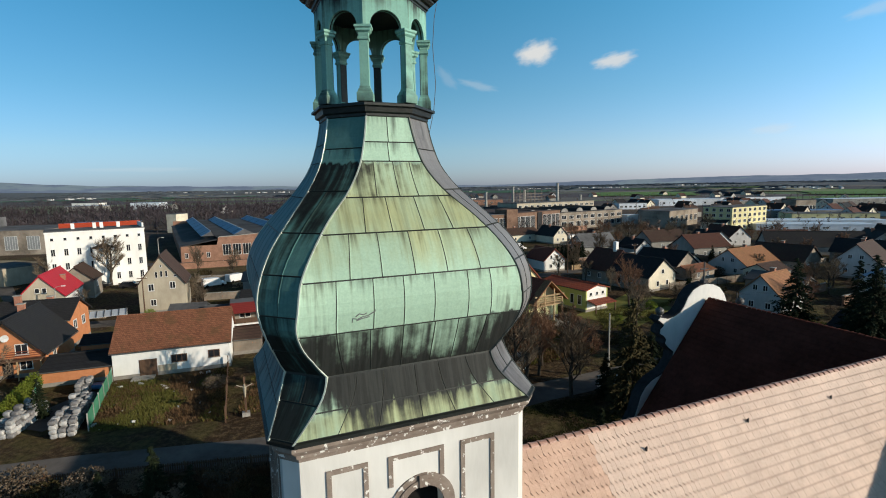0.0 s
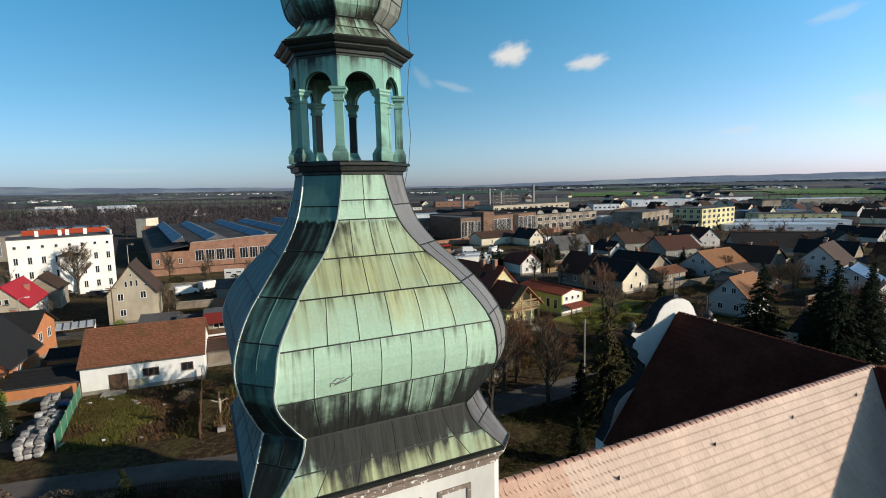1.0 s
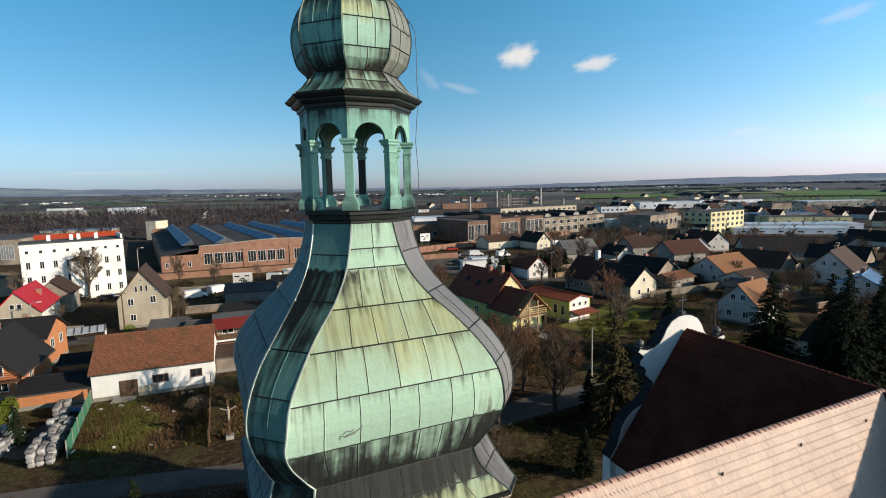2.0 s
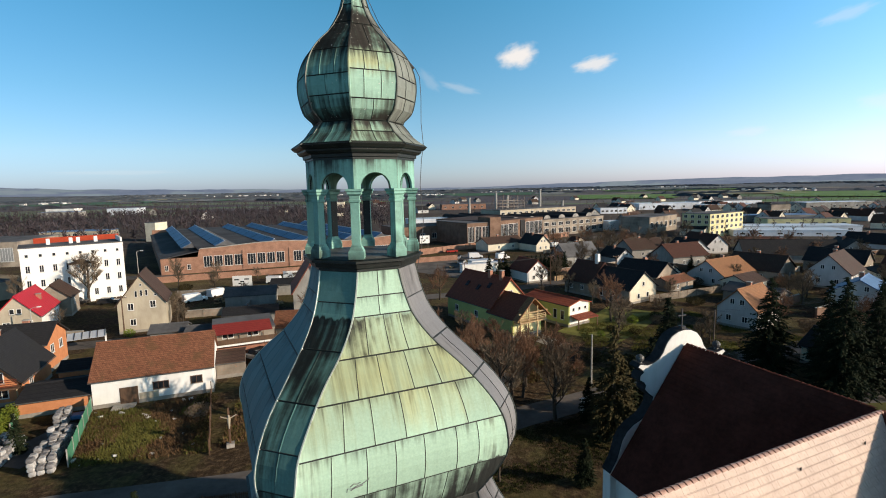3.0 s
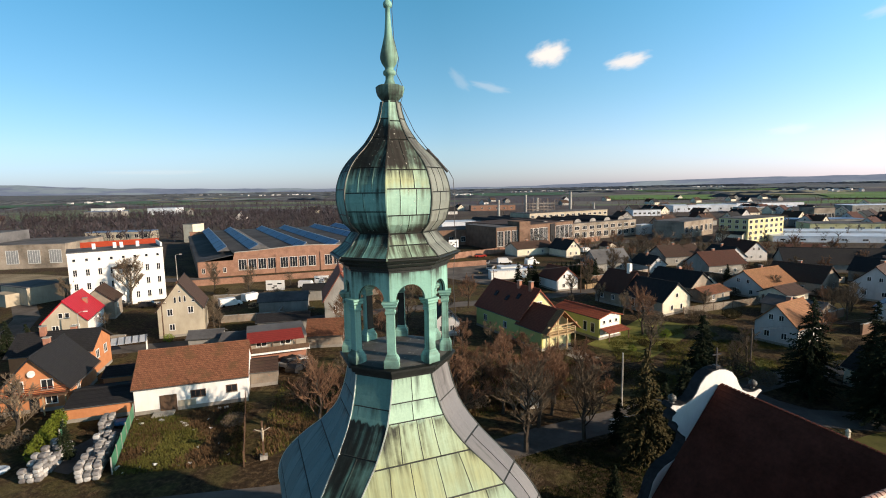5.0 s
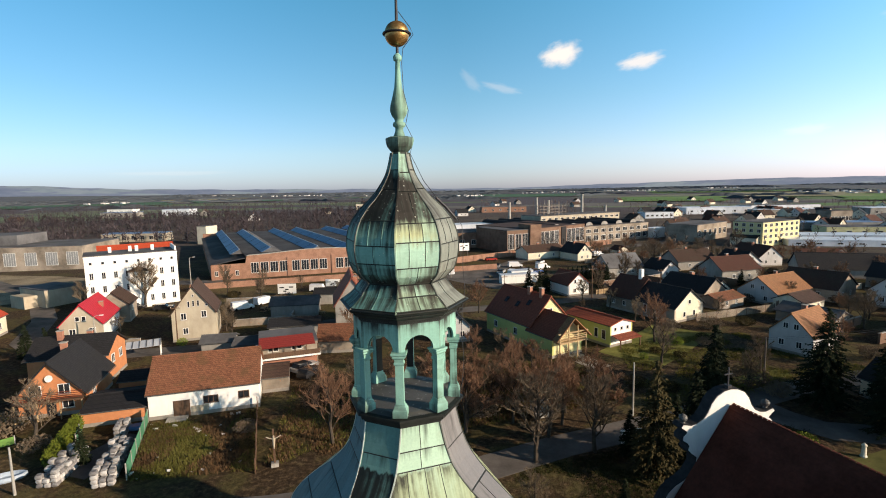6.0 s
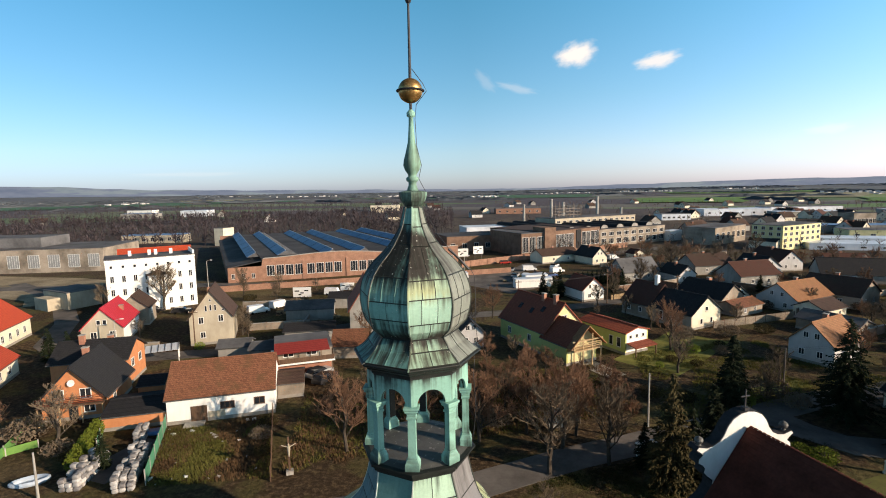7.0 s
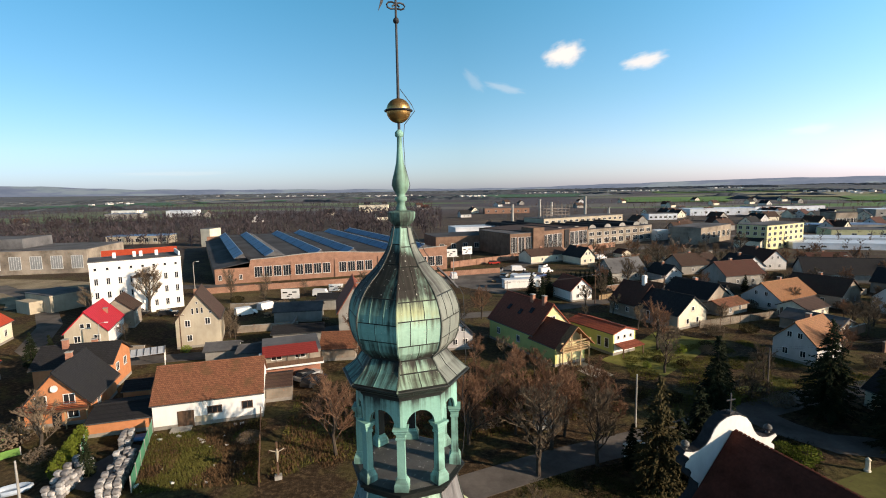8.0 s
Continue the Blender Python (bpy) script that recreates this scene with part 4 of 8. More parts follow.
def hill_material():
    """Distant hills with paler fields between dark woods; self-lit, haze blue put into the colour."""
    m, N, L, B = nodes_of("hazy_glow_hills")
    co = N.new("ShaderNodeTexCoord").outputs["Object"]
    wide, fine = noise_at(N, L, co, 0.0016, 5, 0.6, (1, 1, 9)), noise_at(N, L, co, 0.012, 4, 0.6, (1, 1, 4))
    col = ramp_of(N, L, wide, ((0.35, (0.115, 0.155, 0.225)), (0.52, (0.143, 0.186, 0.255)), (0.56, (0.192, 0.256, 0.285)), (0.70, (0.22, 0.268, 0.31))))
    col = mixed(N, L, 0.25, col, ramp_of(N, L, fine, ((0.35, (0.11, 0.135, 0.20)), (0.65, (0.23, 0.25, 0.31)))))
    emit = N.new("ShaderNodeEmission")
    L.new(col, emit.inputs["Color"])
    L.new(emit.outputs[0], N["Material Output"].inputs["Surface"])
    return m


g = Geo()
HILLS_R, STEPS = 4700, 540
for k in range(STEPS + 1):
    az = -180 + 360 * k / STEPS
    top = hill_crest(az) * 1.06 + 9 * noise.noise(Vector((az * 0.30, 3, 0))) + 3 * noise.noise(Vector((az * 1.7, 7, 0)))
    x, y = HILLS_R * math.sin(radians(az)), HILLS_R * math.cos(radians(az))
    g.v += [(x, y, -60), (x, y, top)]
g.f = [(2 * k, 2 * k + 2, 2 * k + 3, 2 * k + 1) for k in range(STEPS)]
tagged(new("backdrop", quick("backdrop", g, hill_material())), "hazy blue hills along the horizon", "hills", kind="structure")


def ribbon(name, points, width, z, mat, label, category, kind="structure"):
    """A strip of ground along a line."""
    g = Geo()
    pts = [Vector((*p, 0)) for p in points]
    left, right = [], []
    for k, p in enumerate(pts):
        way = (pts[min(k + 1, len(pts) - 1)] - pts[max(k - 1, 0)]).normalized()
        side = Vector((-way.y, way.x, 0)) * width / 2
        left.append(p + side)
        right.append(p - side)
    for k in range(len(pts) - 1):
        a, b, c, d = right[k], right[k + 1], left[k + 1], left[k]
        g.plate([Vector((v.x, v.y, z)) for v in (a, b, c, d)], 0.05 if z < 0.1 else z)
    return whole(name, g, mat, label, category, kind=kind)


ribbon("road", [(-70, 31), (-45, 33.5), (-30, 37.0), (-17, 39.2), (-5, 42.2), (3, 46.5), (10, 50.2), (17, 53.2), (23, 56), (34, 61), (46, 66.5), (70, 74), (110, 84)], 4.2, 0.04, asphalt, "grey asphalt village road past the church", "road")
ribbon("road", [(35.5, 60.6), (37.0, 57), (40, 53.8), (46, 52.6), (60, 53), (90, 58)], 4.6, 0.034, asphalt, "grey asphalt side road by the spruces", "road")
ribbon("road", [(-150, 150), (-124, 133), (-105, 117), (-92, 103), (-82, 87), (-72, 80), (-60, 79.5), (-44, 84), (-28, 100), (-14, 106), (6, 112), (24, 118.5), (40, 127), (70, 150), (110, 182)], 4.6, 0.035, asphalt, "narrow asphalt lane between the houses", "road")
ribbon("road", [(-160, 140), (-100, 146), (-60, 148), (-20, 155), (10, 165), (20, 185), (40, 205), (90, 238), (150, 285)], 6.5, 0.03, asphalt, "wide asphalt street by the factory wall", "road")
ribbon("yard", [(-6, 165), (6, 150), (16, 140)], 20, 0.02, asphalt, "grey paved yard with parked cars", "yard")
# ground strip laid where shadow darkens the gap between the stacks
ribbon("yard", [(-36.6, 52), (-38.8, 44)], 4.5, 0.02, asphalt, "asphalt strip for the dark shadow between stacks of sacks", "yard")
ribbon("path", [(16.2, 81.4), (18.2, 77.4), (20.6, 73.2)], 3.4, 0.03, gravel, "pale gravel path by the yellow house", "path")
straw_mat = surface("straw_ground", (0.17, 0.135, 0.085), (0.34, 0.285, 0.20), 0.7, 0.95, 0, 0.6, 0.4, specks=(0.12, 0.10, 0.05))
ribbon("yard", [(-330, 168), (-190, 152), (-140, 146), (-116, 138), (-106, 128)], 30, 0.016, straw_mat, "straw coloured open yard before the old works", "yard")


meadow = surface("sunny_rough_grass", (0.080, 0.095, 0.022), (0.24, 0.235, 0.07), 0.9, 0.95, 0, 0.6, 0.4, specks=(0.16, 0.12, 0.06))
ribbon("lawn", [(25.5, 77), (30.5, 82), (36, 88), (41, 94)], 10.5, 0.012, meadow, "rough sunny grass beside the lime green house", "lawn")
dull_meadow = surface("olive_rough_grass", (0.045, 0.052, 0.014), (0.125, 0.12, 0.04), 0.9, 0.95, 0, 0.6, 0.4, specks=(0.09, 0.065, 0.035))
ribbon("lawn", [(35.5, 66.6), (40, 68.9), (46, 71.4)], 2.6, 0.014, meadow, "strip of sunlit grass along the road", "lawn")
ribbon("lawn", [(36, 44), (43, 47), (52, 50)], 5.5, 0.012, dull_meadow, "rough olive grass near the church", "lawn")


def field(az0, az1, r0, r1, mat, label):
    """A field that follows the far land."""
    g = Geo()
    n, k = 24, 5
    for j in range(k + 1):
        for i in range(n + 1):
            az = radians(az0 + (az1 - az0) * i / n + 0.5 * math.sin(j * 1.7))
            r = r0 + (r1 - r0) * j / k
            x, y = r * math.sin(az), r * math.cos(az)
            g.v.append((x, y, far_rise(x, y) + 1.4))
    g.f = [(j * (n + 1) + i, j * (n + 1) + i + 1, (j + 1) * (n + 1) + i + 1, (j + 1) * (n + 1) + i) for j in range(k) for i in range(n)]
    tagged(new("field", quick("field", g, mat)), label, "field", kind="structure")


wheat = surface("winter_wheat", (0.085, 0.175, 0.050), (0.145, 0.245, 0.080), 0.012, 0.95, 0, 0.1, 0.3)
wheat_deep = surface("deep_green_field", (0.050, 0.120, 0.075), (0.085, 0.165, 0.105), 0.012, 0.95, 0, 0.1, 0.3)
stubble = surface("stubble_field", (0.21, 0.20, 0.13), (0.30, 0.285, 0.19), 0.012, 0.95, 0, 0.1, 0.3)
for az0, az1, r0, r1, mat, label in ((-6, 13, 1450, 2050, wheat_deep, "deep green winter field"), (17, 27, 900, 1260, wheat, "bright green winter wheat field"), (27, 38, 1250, 1750, stubble, "pale stubble field"), (36, 52, 950, 1500, wheat, "bright green winter wheat field"),
                                     (20, 33, 1900, 2500, wheat, "bright green winter wheat field"), (-52, -31, 1350, 1850, wheat_deep, "deep green winter field"), (-29, -12, 1500, 2000, wheat_deep, "deep green winter field"), (-40, -24, 1900, 2200, stubble, "pale stubble field")):
    field(az0, az1, r0, r1, mat, label)

# ---- houses ----
roof_red = tiled("red_clay_roof", (0.19, 0.065, 0.038), (0.32, 0.125, 0.07), (0.10, 0.07, 0.035))
roof_rust = tiled("rust_clay_roof", (0.115, 0.044, 0.026), (0.31, 0.137, 0.078), (0.10, 0.062, 0.03), share=0.6)
roof_orange = tiled("orange_clay_roof", (0.22, 0.10, 0.05), (0.38, 0.19, 0.095), (0.20, 0.13, 0.06), share=0.2)
roof_umber = tiled("umber_roof", (0.060, 0.024, 0.018), (0.115, 0.050, 0.036), (0.05, 0.04, 0.03), share=0.3)
roof_brown = tiled("brown_clay_roof", (0.050, 0.030, 0.024), (0.10, 0.060, 0.046), (0.06, 0.055, 0.035))
roof_maroon = tiled("maroon_roof", (0.17, 0.042, 0.026), (0.28, 0.080, 0.046), (0.09, 0.05, 0.03), share=0.1)
roof_black = tiled("dark_slate_roof", (0.016, 0.016, 0.018), (0.036, 0.036, 0.040), (0.03, 0.031, 0.026))
roof_crimson = tiled("crimson_sheet_roof", (0.42, 0.015, 0.03), (0.52, 0.03, 0.045), (0.36, 0.02, 0.03), share=0.1, rough=0.5)
roof_scarlet = tiled("scarlet_roof", (0.40, 0.05, 0.025), (0.50, 0.09, 0.04), (0.3, 0.06, 0.03), share=0.15, rough=0.6)
roof_dark_red = tiled("dark_red_roof", (0.20, 0.028, 0.026), (0.29, 0.050, 0.044), (0.16, 0.04, 0.03), share=0.15, rough=0.5)
roof_vermilion = tiled("vermilion_roof", (0.31, 0.070, 0.035), (0.42, 0.115, 0.058), (0.24, 0.08, 0.04), share=0.2)
roof_blue = surface("blue_sheet_roof", (0.06, 0.13, 0.26), (0.12, 0.22, 0.40), 1.5, 0.5, 0, 0.1)
roof_felt = surface("grey_roofing_felt", (0.075, 0.075, 0.08), (0.15, 0.15, 0.155), 0.8, 0.85, 0, 0.3, 0.4)
roof_slate_felt = surface("dark_roofing_felt", (0.040, 0.042, 0.047), (0.085, 0.086, 0.092), 0.6, 0.85, 0, 0.3, 0.4)
brick_brown = surface("sooty_brown_brick", (0.13, 0.078, 0.055), (0.23, 0.145, 0.105), 2.5, 0.9, 0, 0.5, 0.3, specks=(0.20, 0.16, 0.13))
roof_white = surface("pale_metal_roof", (0.50, 0.54, 0.60), (0.68, 0.71, 0.75), 0.6, 0.4, 0.1, 0.1, 0.3)
wall_orange = surface("orange_render", (0.44, 0.175, 0.08), (0.56, 0.24, 0.115), 1.5, 0.9, 0, 0.2, 0.15)
wall_beige = surface("beige_render", (0.34, 0.29, 0.22), (0.46, 0.41, 0.32), 1.2, 0.9, 0, 0.3, 0.3, (1, 1, 0.4))
wall_grey = surface("grey_render", (0.21, 0.20, 0.185), (0.33, 0.32, 0.295), 1.2, 0.9, 0, 0.3, 0.35, (1, 1, 0.4))
wall_lime = surface("lime_render", (0.42, 0.46, 0.16), (0.52, 0.56, 0.22), 1.2, 0.9, 0, 0.2, 0.15)
wall_yellow = surface("yellow_render", (0.56, 0.51, 0.27), (0.68, 0.62, 0.36), 1.2, 0.9, 0, 0.2, 0.2)
wall_cream = surface("cream_render", (0.58, 0.52, 0.40), (0.72, 0.66, 0.53), 1.2, 0.9, 0, 0.25, 0.25)
wall_old = surface("old_stained_render", (0.16, 0.135, 0.11), (0.35, 0.30, 0.245), 0.9, 0.95, 0, 0.5, 0.5, None, 0, (0.34, 0.17, 0.11))
# dimmer copy of the white render, for walls seen in shade
render_dull = surface("dull_white_render", (0.42, 0.41, 0.41), (0.60, 0.59, 0.58), 0.9, 0.9, 0, 0.25, 0.3, (1, 1, 0.4))
render_white = surface("white_house_render", (0.70, 0.69, 0.66), (0.84, 0.83, 0.80), 0.9, 0.9, 0, 0.25, 0.15, (1, 1, 0.4))
plinth_mat = surface("plinth_render", (0.22, 0.20, 0.18), (0.32, 0.30, 0.27), 1.5, 0.9, 0, 0.3)
chimney_mat = surface("chimney_brick", (0.28, 0.12, 0.08), (0.40, 0.20, 0.14), 5, 0.9, 0, 0.5)
dusty_glass = surface("dusty_glass", (0.16, 0.17, 0.18), (0.28, 0.29, 0.29), 0.8, 0.4, 0, 0.05, 0.3)
fabric_white = surface("white_wrap", (0.55, 0.55, 0.54), (0.78, 0.78, 0.77), 2.2, 0.6, 0, 0.5, 0.3, None, 0.25)


def window_on(parent, side, L, D, at, z, w, h, bars=1, frame_mat=None, pane_mat=None):
    """A window in a wall of the house: frame, glass and sill. side: f b l r."""
    m = {"f": pose(at, 0, z), "b": pose(L - at, D, z, 0, 0, 180), "l": pose(0, D - at, z, 0, 0, -90), "r": pose(L, at, z, 0, 0, 90)}[side]
    frame_mat, pane_mat = frame_mat or frame_white, pane_mat or glass_dark
    key = (round(w, 2), round(h, 2), bars, frame_mat.name, pane_mat.name)
    if key not in window_meshes:
        b = min(0.09, w * 0.1)
        rim = [[(-w / 2 + e, y, e), (w / 2 - e, y, e), (w / 2 - e, y, h - e), (-w / 2 + e, y, h - e)] for e, y in ((0, 0.02), (0, -0.05), (b, -0.05), (b, 0.02), (0, 0.02))]
        g = Geo().loft(rim, False)
        bar = Geo().box(-b * 0.35, b * 0.35, -0.045, 0.018, b + 0.002, h - b - 0.002)
        if bars == 1:
            g.box(-b * 0.35, b * 0.35, -0.045, 0.018, b + 0.002, h - b - 0.002)
        p = Geo().box(-w / 2 + b * 0.8, w / 2 - b * 0.8, -0.02, 0.02, b * 0.8, h - b * 0.8)
        q = Geo().box(-w / 2 - 0.06, w / 2 + 0.06, -0.11, 0.0, -0.06, 0.0)
        window_meshes[key] = (g.mesh("window", frame_mat), p.mesh("pane", pane_mat), q.mesh("sill", concrete), bar.mesh("glazing_bar", frame_mat))
    f, p, q, bar = window_meshes[key]
    ob = part("window", f, frame_mat, parent, "", m)
    part("pane", p, pane_mat, ob)
    part("sill", q, concrete, ob)
    for k in range(bars if bars > 1 else 0):
        part("glazing_bar", bar, frame_mat, ob, "", pose(-w / 2 + w * (k + 1) / (bars + 1), 0, 0))
    return ob


window_meshes = {}


def house(name, at, turn, L, D, eave, ridge, along, wall, roof, label, windows=(), chimneys=(), over=0.35, category="house", door=None, group="", second_wall=None):
    """A house on the ground: front wall from its origin along x, depth along y. along: the ridge runs along the front."""
    top = thing(name, (*at, 0), turn, label, category, group)
    th = 0.3
    rise = ridge - eave
    span_ = D if along else L
    tilt = rise / (span_ / 2)
    # walls, with the gables in one piece with their sides
    front = [(0, 0), (L, 0), (L, eave), (0, eave)] if along else [(0, 0), (L, 0), (L, eave), (L / 2, ridge - 0.05), (0, eave)]
    side = [(th, 0), (D - th, 0), (D - th, eave + th * tilt - 0.03), (D / 2, ridge - 0.05), (th, eave + th * tilt - 0.03)] if along else [(th, 0), (D - th, 0), (D - th, eave), (th, eave)]
    part("wall", Geo().slab(front, 0, th), wall, top)
    part("wall", Geo().slab(front, D - th, D), wall, top)
    part("wall", Geo().slab(side, 0, th, pose(L, 0, 0, 0, 0, 90)), second_wall or wall, top)
    part("wall", Geo().slab([(D - x, z) for x, z in side], 0, th, pose(0, D, 0, 0, 0, -90)), second_wall or wall, top)
    part("plinth", Geo().box(-0.03, L + 0.03, -0.03, D + 0.03, 0, 0.45), plinth_mat, top)
    # two roof slopes with thickness, and a ridge cap
    t = 0.16
    lift = 0.12
    ez = eave - over * tilt + lift
    if along:
        a = [(-over, -over, ez), (L + over, -over, ez), (L + over, D / 2, ridge + lift), (-over, D / 2, ridge + lift)]
        b = [(L + over, D + over, ez), (-over, D + over, ez), (-over, D / 2, ridge + lift), (L + over, D / 2, ridge + lift)]
        cap = [(-over, D / 2, ridge + lift), (L + over, D / 2, ridge + lift)]
    else:
        a = [(-over, D + over, ez), (-over, -over, ez), (L / 2, -over, ridge + lift), (L / 2, D + over, ridge + lift)]
        b = [(L + over, -over, ez), (L + over, D + over, ez), (L / 2, D + over, ridge + lift), (L / 2, -over, ridge + lift)]
        cap = [(L / 2, -over, ridge + lift), (L / 2, D + over, ridge + lift)]
    part("roof_slope", Geo().plate(a, t), roof, top)
    part("roof_slope", Geo().plate(b, t), roof, top)
    part("ridge_cap", Geo().tube(cap, 0.13, 6), roof, top)
    for p, q in ((a[0], a[1]), (b[0], b[1])):
        part("gutter", Geo().tube([Vector(p) - Vector((0, 0, 0.12)), Vector(q) - Vector((0, 0, 0.12))], 0.07, 5), lead_sheet, top)
    for w in windows:
        window_on(top, w[0], L, D, *w[1:])
    if door:
        sd, p, w, h, mat = door
        m = {"f": pose(p, 0, 0), "l": pose(0, D - p, 0, 0, 0, -90), "r": pose(L, p, 0, 0, 0, 90)}[sd]
        d_ob = part("door", Geo().box(-w / 2 - 0.08, w / 2 + 0.08, -0.04, 0.02, 0, h + 0.08), wood_brown, top, "", m)
        for sgn in (-1, 1):
            part("door_leaf", Geo().box(min(0.01 * sgn, sgn * w / 2), max(0.01 * sgn, sgn * w / 2), -0.065, -0.041, 0.05, h), mat, d_ob)
    for c in chimneys:
        cx, cy, ch = c
        base = ridge - abs((cy - D / 2) if along else (cx - L / 2)) * tilt
        c_ob = part("chimney", Geo().box(cx - 0.35, cx + 0.35, cy - 0.3, cy + 0.3, base - 0.6, base + ch), chimney_mat, top)
        part("chimney_cap", Geo().box(cx - 0.42, cx + 0.42, cy - 0.37, cy + 0.37, base + ch + 0.003, base + ch + 0.1), concrete, c_ob)
    return top


def flat_block(name, at, turn, L, D, h, wall, roof, label, windows=(), category="building", parapet=0.3, group=""):
    """A flat-roofed block."""
    top = thing(name, (*at, 0), turn, label, category, group)
    for sd in range(4):
        m = (pose(0, 0, 0), pose(L, 0, 0, 0, 0, 90), pose(L, D, 0, 0, 0, 180), pose(0, D, 0, 0, 0, -90))[sd]
        w = (L, D)[sd % 2]
        part("wall", Geo().box(0 if sd % 2 == 0 else 0.3, w if sd % 2 == 0 else w - 0.3, 0, 0.3, 0, h), wall, top, "", m)
    part("roof", Geo().box(-0.15, L + 0.15, -0.15, D + 0.15, h, h + 0.2), roof, top)
    if parapet:
        part("cornice", Geo().box(-0.1, L + 0.1, -0.1, -0.001, h - 0.35, h - 0.01), wall, top)
    for w in windows:
        window_on(top, w[0], L, D, *w[1:])
    return top


def row(side, n, L, z, w, h, bars=1, x0=None, x1=None):
    x0, x1 = x0 if x0 is not None else L * 0.5 / n, x1 if x1 is not None else L * (1 - 0.5 / n)
    return [(side, x0 + (x1 - x0) * k / max(1, n - 1), z, w, h, bars) for k in range(n)]


# -- west of the tower --
barn = house("barn", (-38.0, 55.6), 19, 12.5, 9, 3.3, 6.4, True, render_white, roof_rust, "long white barn with a mossy rust-red tiled roof", category="barn",
             windows=[("f", 6.9, 1.35, 1.7, 0.95, 2, wood_brown), ("f", 10.7, 1.45, 1.3, 0.95, 1, wood_brown)], door=("f", 3.6, 1.7, 2.0, wood_brown), over=0.25)
part("doorstep", Geo().box(2.0, 4.3, -1.5, -0.05, 0, 0.18), concrete, barn)
part("patch", Geo().box(4.6, 6.6, -0.006, 0.0, 0.4, 1.2), wall_beige, barn, "bare patch where render has fallen")

orange_house = house("orange_house", (-54.2, 55.6), 19, 7.0, 9.5, 3.1, 6.9, False, wall_orange, roof_black, "orange rendered house with a dark roof and balcony",
                     windows=[("f", 1.9, 2.75, 1.3, 1.3, 1), ("f", 4.9, 2.75, 1.3, 1.3, 1), ("f", 5.2, 0.9, 1.3, 1.1, 1), ("r", 3, 1.3, 1.0, 1.1, 1)], chimneys=[(3.2, 5.5, 1.2)], over=0.5, door=("f", 3.4, 0.9, 2.0, glass_dark))
balcony = part("balcony", Geo().box(0.0, 7.2, -1.3, -0.05, 2.25, 2.4), wood_brown, orange_house, "red-brown wooden balcony")
for z in (2.65, 2.9, 3.15, 3.4):
    part("rail", Geo().box(0.0, 7.2, -1.32, -1.26, z, z + 0.08), roof_maroon, balcony)
for x in (0.1, 2.4, 4.8, 7.1):
    part("balcony_post", Geo().box(x - 0.06, x + 0.06, -1.3, -1.18, 0, 2.25), wood_pale, orange_house)
g = Geo().lathe([(-0.12, 0.05), (-0.05, 0.25), (0, 0.42), (0.02, 0.42)], 18)
dish = part("satellite_dish", g, frame_white, orange_house, "white satellite dish", pose(3.5, -0.25, 4.9, 75, 0, 0))
rear = house("orange_house", (-61.0, 64.6), 17, 9.8, 7.4, 4.4, 6.4, True, wall_orange, roof_black, "long orange house under a low dark roof",
             windows=[("f", 8.6, 2.2, 1.3, 1.3, 1), ("f", 6.8, 2.2, 1.2, 1.3, 1), ("r", 2.2, 2.4, 1.2, 1.3, 1), ("r", 5.2, 2.4, 1.2, 1.3, 1)], chimneys=[(3, 3.2, 1.3), (6, 5.2, 1.1)], over=0.4)
rear_balcony = part("balcony", Geo().box(5.8, 9.9, -1.5, -0.05, 1.7, 1.85), wood_brown, rear)
for z in (2.1, 2.4, 2.7):
    part("rail", Geo().box(5.8, 9.9, -1.52, -1.46, z, z + 0.08), roof_maroon, rear_balcony)
house("garden_shed", (-44.9, 53.7), 19, 6.9, 7, 1.75, 2.5, True, wall_orange, roof_black, "low orange shed with a dark felt roof", category="shed", over=0.2)
house("porch", (-46.4, 62.3), 18, 3.2, 3.5, 2.2, 2.9, True, wall_orange, roof_black, "small orange annexe with a dark roof", category="annexe", over=0.2)

house("crimson_roofed_house", (-73.2, 84.7), 23, 6.8, 12, 3.6, 7.2, False, wall_beige, roof_crimson, "grey-beige house with a bright crimson sheet roof",
      windows=[("f", 2.0, 1.6, 1.1, 1.3, 1), ("f", 5.1, 1.6, 1.1, 1.3, 1), ("f", 2.9, 4.2, 0.7, 0.9, 0), ("f", 3.9, 4.2, 0.7, 0.9, 0)], over=0.25, second_wall=render_white, chimneys=[(5.0, 7, 0.8)])
house("old_house", (-77.0, 99.0), 23, 6, 7, 4.0, 6.6, False, wall_old, roof_brown, "old grey house with a brown roof behind others", windows=[("r", 3, 2, 1, 1.2, 1)])
house("gable_house", (-53.4, 86.6), 22, 7.4, 9, 5.3, 10.2, False, wall_beige, roof_brown, "tall beige gabled house with a brown tiled roof",
      windows=[("f", 2.0, 4.0, 0.95, 1.3, 1), ("f", 5.4, 4.2, 0.95, 1.3, 1), ("f", 2.2, 1.3, 0.95, 1.2, 1), ("f", 2.95, 6.3, 0.38, 1.1, 0), ("f", 3.75, 6.4, 0.38, 1.1, 0), ("f", 4.55, 6.4, 0.38, 1.1, 0), ("f", 5.9, 6.3, 0.45, 0.4, 0), ("f", 3.75, 8.2, 0.35, 0.4, 0)], over=0.3)

apartment = flat_block("apartment_block", (-87.1, 109.6), 37, 19.0, 10, 12.9, render_white, roof_felt, "white four-storey apartment block with small windows", category="apartment block",
                       windows=[w for z, h in ((1.1, 1.6), (4.3, 1.6), (7.5, 1.6)) for w in row("f", 8, 19, z, 0.85, h, 1)] + row("f", 8, 19, 10.9, 0.65, 0.7, 0))
